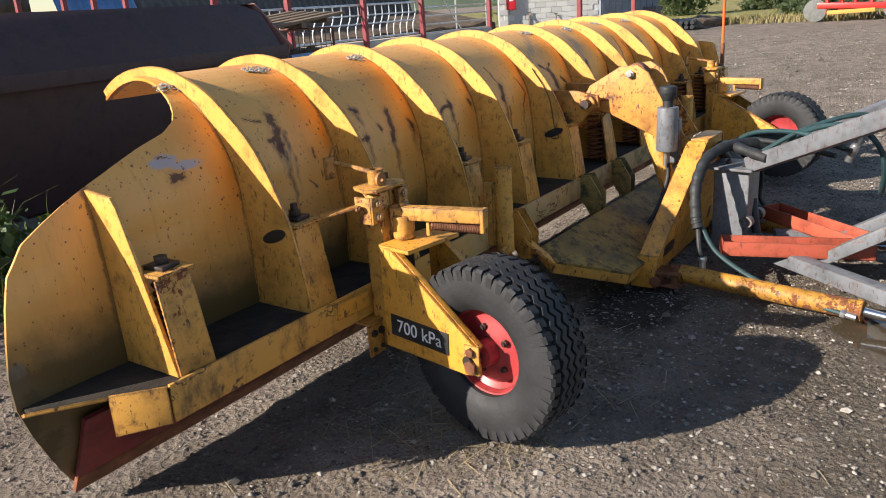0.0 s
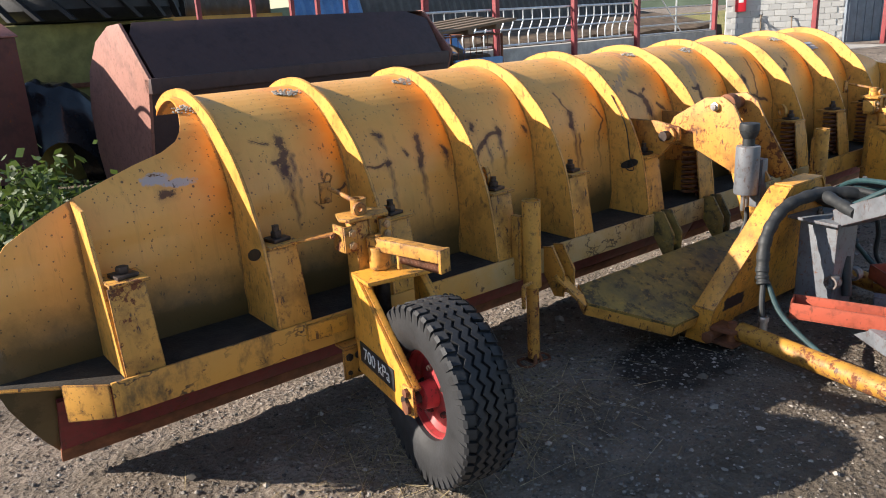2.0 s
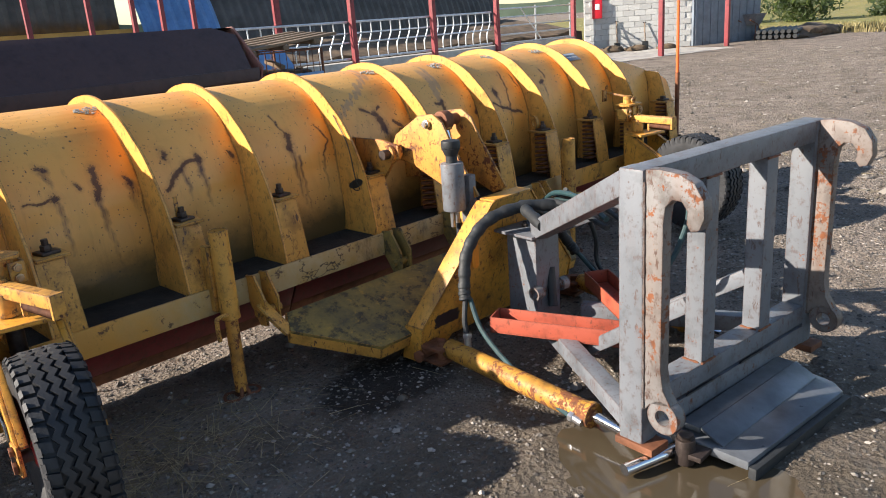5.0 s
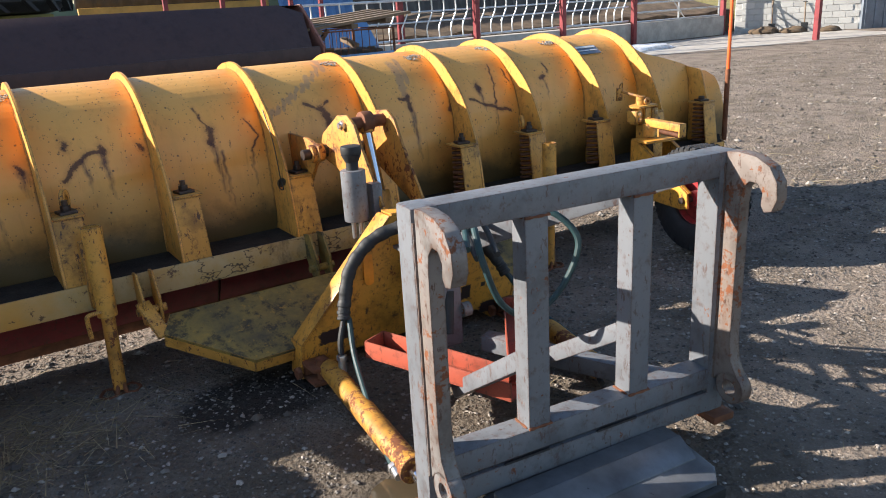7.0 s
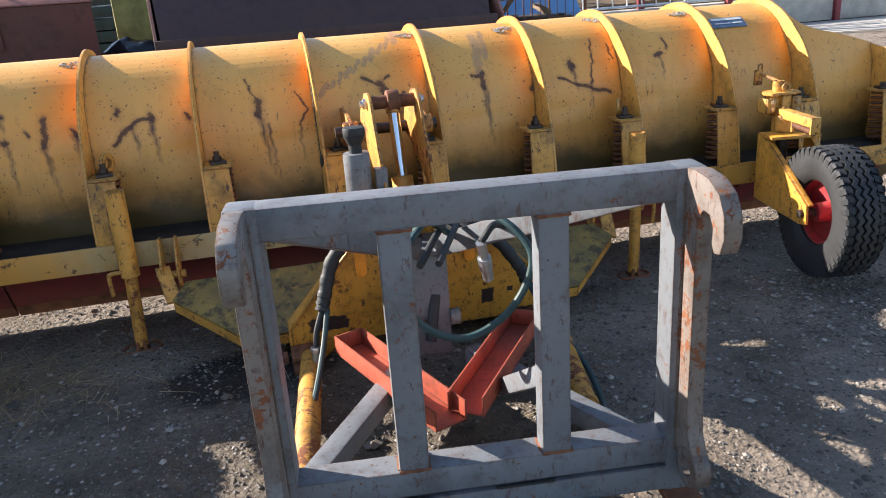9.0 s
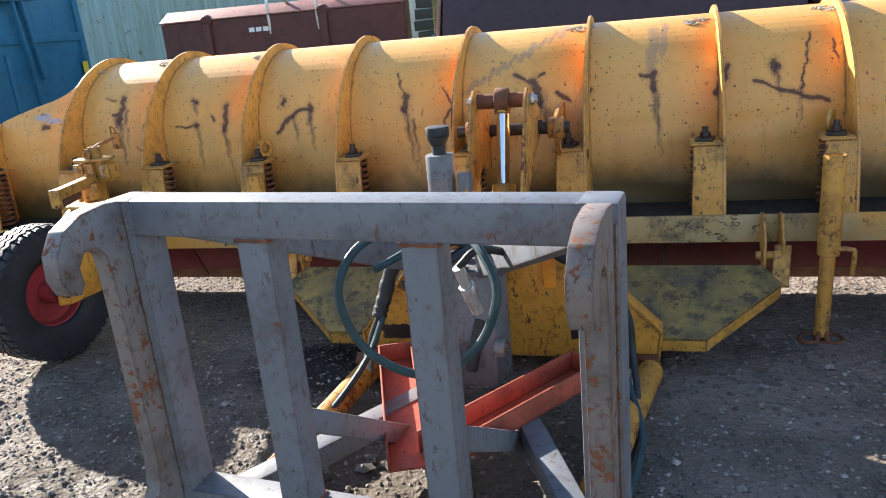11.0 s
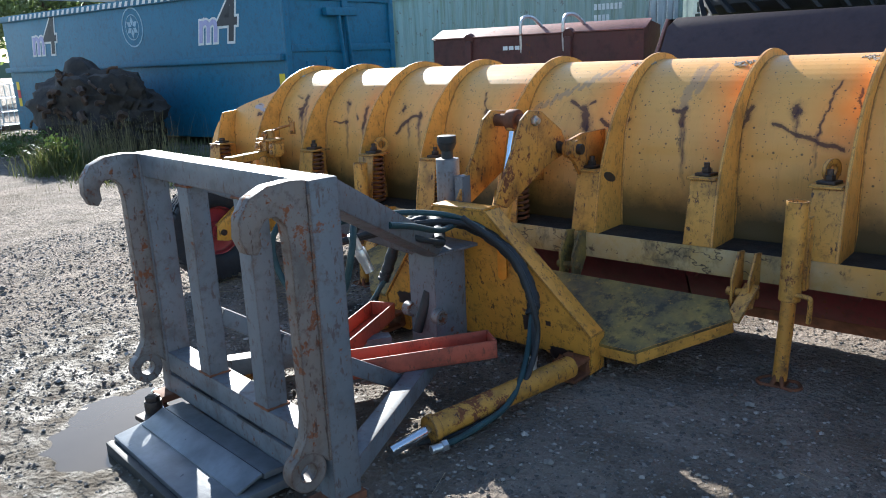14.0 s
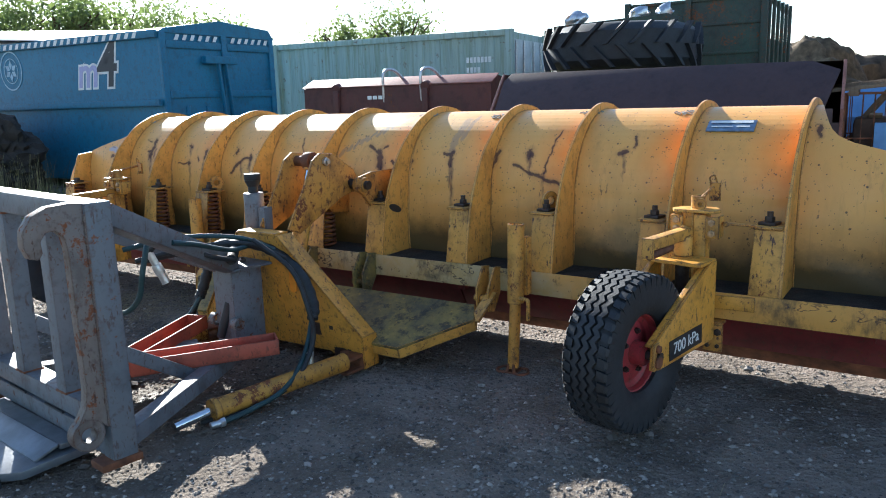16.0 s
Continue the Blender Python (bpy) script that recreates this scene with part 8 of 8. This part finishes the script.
# meadow
m = Net("meadow_grass")
c = m.mix(m.step(m.noise(0.12, 5), 0.35, 0.65), (0.24, 0.20, 0.055), (0.15, 0.16, 0.035))
c = m.mix(m.step(m.noise(1.4, 6, 0.7), 0.45, 0.7), c, (0.30, 0.24, 0.10))
mat_meadow = m.done(c, 0.9, 0, m.noise(4, 6, 0.7), 0.8, 0.15)
bm = bmesh.new()
v = [bm.verts.new(p) for p in ((33.6, -60, 0.03), (33.8, 0, 0.03), (34.6, 6, 0.03), (36, 9, 0.03), (36, 60, 0.03), (320, 60, 2.0), (320, -60, 2.0))]
bm.faces.new(v)
tagged(part("meadow", bm, mat_meadow), "late summer meadow beyond the yard", "meadow", kind="structure")
blades("meadow_edge", "tall dry grass at the field edge", 5000, lambda g, n: (g.uniform(33.5, 38, n), g.uniform(-2, 14, n)), lambda g: g.uniform(0.10, 0.35), 0.05, lambda g: g.uniform(0.05, 0.5), mat_dry, 21)


def leaf_cloud(name, label, x, y, z, rx, ry, rz, count, size, seed, trunk=True, mat=None):
    """A tree or bush: trunk, limbs and many small leaf clumps."""
    rng = np.random.default_rng(seed)
    ob = thing(name, (x, y, 0), label, "tree" if trunk else "bush", "far trees" if trunk else "bushes")
    if trunk:
        bm = bmesh.new()
        sweep(bm, smooth_line([(x, y, -0.2), (x + 0.1, y, z * 0.5), (x, y, z + rz * 0.4)], 5), lambda i: 0.30 - 0.02 * i, 8)
        for k in range(6):
            a = rng.uniform(0, 6.28)
            sweep(bm, smooth_line([(x, y, z * 0.6), (x + rx * 0.3 * math.cos(a), y + ry * 0.3 * math.sin(a), z), (x + rx * 0.7 * math.cos(a), y + ry * 0.7 * math.sin(a), z + rz * 0.4)], 4), lambda i: 0.12 - 0.01 * i, 6)
        part("trunk", bm, mat_wood_dark, ob)
    lumps = rng.normal(0, 1, (14, 3))
    lumps = lumps / np.linalg.norm(lumps, axis=1)[:, None] * rng.uniform(0.35, 0.85, (14, 1))
    verts, faces = [], []
    for i in range(count):
        c0 = lumps[rng.integers(14)]
        q = c0 + rng.normal(0, 0.20, 3)
        p = np.array([x + q[0] * rx, y + q[1] * ry, max(z + q[2] * rz, 0.05)])
        s = size * rng.uniform(0.5, 1.4)
        u, w = rng.normal(0, 1, 3), rng.normal(0, 1, 3)
        u, w = u / np.linalg.norm(u) * s, w / np.linalg.norm(w) * s * 0.6
        o = len(verts)
        verts += [(p - u).tolist(), (p + w).tolist(), (p + u).tolist(), (p - w).tolist()]
        faces.append((o, o + 1, o + 2, o + 3))
    me = bpy.data.meshes.new("crown")
    me.from_pydata(verts, [], faces)
    me.materials.append(mat or mat_leaf)
    cr = new("crown", me)
    cr.parent = ob
    cr.matrix_parent_inverse = ob.matrix_basis.inverted()
    return ob


mat_birch = plain("birch_leaf", (0.070, 0.090, 0.050), 0.55, 0, 0.35, 0.6)
let_through(mat_birch, (0.22, 0.30, 0.08), 0.45)
for k, (a, dist, h, r) in enumerate(((153, 46, 7.6, 3.6), (149.5, 48, 8.2, 3.6), (146, 47, 8.0, 3.4), (143, 50, 7.6, 3.6), (140, 52, 7.4, 3.2), (136.5, 58, 5.6, 2.4), (134.5, 62, 5.4, 2.2), (130.2, 52, 7.2, 2.6), (126.3, 54, 8.4, 3.2), (156, 44, 7.4, 3.6), (159, 46, 7.8, 3.6))):
    x, y = 7.4 + dist * math.cos(radians(a)), -1.5 + dist * math.sin(radians(a))
    leaf_cloud("tree", "leafy birch standing far behind the containers", x, y, h * 0.62, r, r, h * 0.42, 4800, 0.13, 30 + k, True, mat_birch)
for k, (x, y, r) in enumerate(((46, 14.5, 3.0), (50, 11, 2.5), (38, 6.3, 1.6), (39, 4.9, 1.5), (43, 22, 4.0), (47, 18, 3.5))):
    leaf_cloud("bush", "green bush at the edge of the meadow", x, y, r * 0.3, r * 0.7, r * 0.7, r * 0.4, 2600, 0.12, 60 + k, False, mat_birch)
# leafy weeds at the yard edge
mat_weed = let_through(plain("weed_leaf", (0.060, 0.100, 0.026), 0.5, 0, 0.5, 9), (0.10, 0.15, 0.03), 0.28)
for k, (x, y, z, rx, ry, rz, count, size) in enumerate(((1.75, 4.7, 0.36, 0.75, 0.75, 0.42, 3200, 0.040), (0.75, 4.9, 0.25, 0.6, 0.6, 0.32, 1500, 0.036), (-4.55, 3.25, 0.24, 0.38, 0.28, 0.30, 1100, 0.030), (-3.2, 3.35, 0.08, 0.75, 0.22, 0.10, 1100, 0.026), (-6.9, 3.7, 0.22, 0.9, 0.4, 0.28, 1300, 0.034))):
    leaf_cloud("weed_clump", "leafy green weeds growing at the yard edge", x, y, z, rx, ry, rz, count, size, 90 + k, False, mat_weed)
# litter on the wide yard
scatter_stones("yard_gravel", "pale broken stone over the wide yard", 9000, lambda g, n: np.exp(g.normal(-4.1, 0.45, n)), lambda g, n: (8.0 + 18 * g.random(n) ** 1.4, g.uniform(-4.0, 9.0, n)), mat_stone, 21)
scatter_stones("yard_clods", "dark clods of earth over the wide yard", 3500, lambda g, n: np.exp(g.normal(-3.9, 0.4, n)), lambda g, n: (8.0 + 18 * g.random(n) ** 1.3, g.uniform(-4.0, 9.0, n)), mat_clod, 22)
blades("yard_straw", "straw trodden into the wide yard", 2600, lambda g, n: (8.0 + 18 * g.random(n) ** 1.2, g.uniform(-4.0, 9.0, n)), lambda g: g.uniform(0.08, 0.35), 0.010, flat, mat_straw, 23, "straw")
# far wooded ridge
bm = bmesh.new()
rows = [[], []]
rng = np.random.default_rng(3)
for k in range(240):
    a = radians(-60 + k * 1.2)
    d = 420
    rows[0].append(bm.verts.new((d * math.cos(a), d * math.sin(a), -1)))
    rows[1].append(bm.verts.new((d * math.cos(a), d * math.sin(a), 8.0 + 2.0 * math.sin(k * 0.13) + rng.uniform(0, 1.6))))
for k in range(239):
    bm.faces.new((rows[0][k], rows[0][k + 1], rows[1][k + 1], rows[1][k]))
tagged(part("backdrop", bm, plain("hazy_wood", (0.10, 0.14, 0.10), 0.9, 0, 0.4, 0.03), None, "", False), "far wooded ridge in haze", "woods", kind="structure")


def white_roof():
    bm = bmesh.new()
    corrugated(bm, Vector((-19.5, 12.8, 3.15)), Vector((1, 0.05, 0)).normalized(), Vector((-0.1, 1, 0.16)).normalized(), 5.6, 4.0, Vector((0, -0.16, 1)).normalized(), 0.4, 0.03)
    ob = thing("white_shed", (-17, 15, 0), "low shed with a white sheet roof", "shed")
    part("roof", bm, plain("white_sheet_roof", (0.66, 0.66, 0.64), 0.5, 0, 0.1, 2), ob, smooth=False)
    bm = bmesh.new()
    box(bm, (-16.8, 15.0, 1.55), (5.2, 3.6, 3.1), None, 0.02)
    part("walls", bm, mat_wood_dark, ob)


white_roof()


def red_machine(x, y):
    """The red farm machine at the field edge."""
    ob = thing("farm_machine", (x, y, 0), "red farm machine with grey tyres at the field edge", "farm machine")
    red = plain("machine_red", (0.52, 0.025, 0.02), 0.4, 0, 0.2, 3)
    for s in (-1, 1):
        bm = bmesh.new()
        rod(bm, (x - 0.15, y + s * 1.35, 0.42), (x + 0.15, y + s * 1.35, 0.42), 0.42, n=28, bevel=0.05)
        part("wheel", bm, plain("dusty_tyre", (0.14, 0.145, 0.14), 0.8), ob)
    for y0, y1, z, h in ((-1.2, 1.3, 0.55, 0.22), (-1.1, 1.2, 1.05, 0.35), (-0.9, 0.9, 1.55, 0.4)):
        bm = bmesh.new()
        box(bm, (x + 0.2, y + (y0 + y1) / 2, z), (0.8, y1 - y0, h), Matrix.Rotation(0.04, 4, "X"), 0.05)
        part("frame_beam", bm, red, ob)
    for k in range(5):
        bm = bmesh.new()
        bar(bm, (x - 0.1, y - 1.0 + 0.5 * k, 0.3), (x + 0.1, y - 1.1 + 0.5 * k, 1.7), 0.12, 0.10)
        part("strut", bm, red, ob)
    bm = bmesh.new()
    bar(bm, (x - 0.35, y - 0.7, 0.38), (x - 0.35, y + 0.9, 0.34), 0.12, 0.14)
    part("drawbar", bm, mat_ochre, ob)
    for k in range(4):
        bm = bmesh.new()
        hose(bm, [(x - 0.3, y - 0.5 + 0.3 * k, 1.6), (x - 0.45, y - 0.4 + 0.3 * k, 1.2), (x - 0.3, y - 0.2 + 0.3 * k, 0.8)], 0.03, 6, 4)
        part("hose", bm, mat_hose, ob)


red_machine(33.4, 4.0)
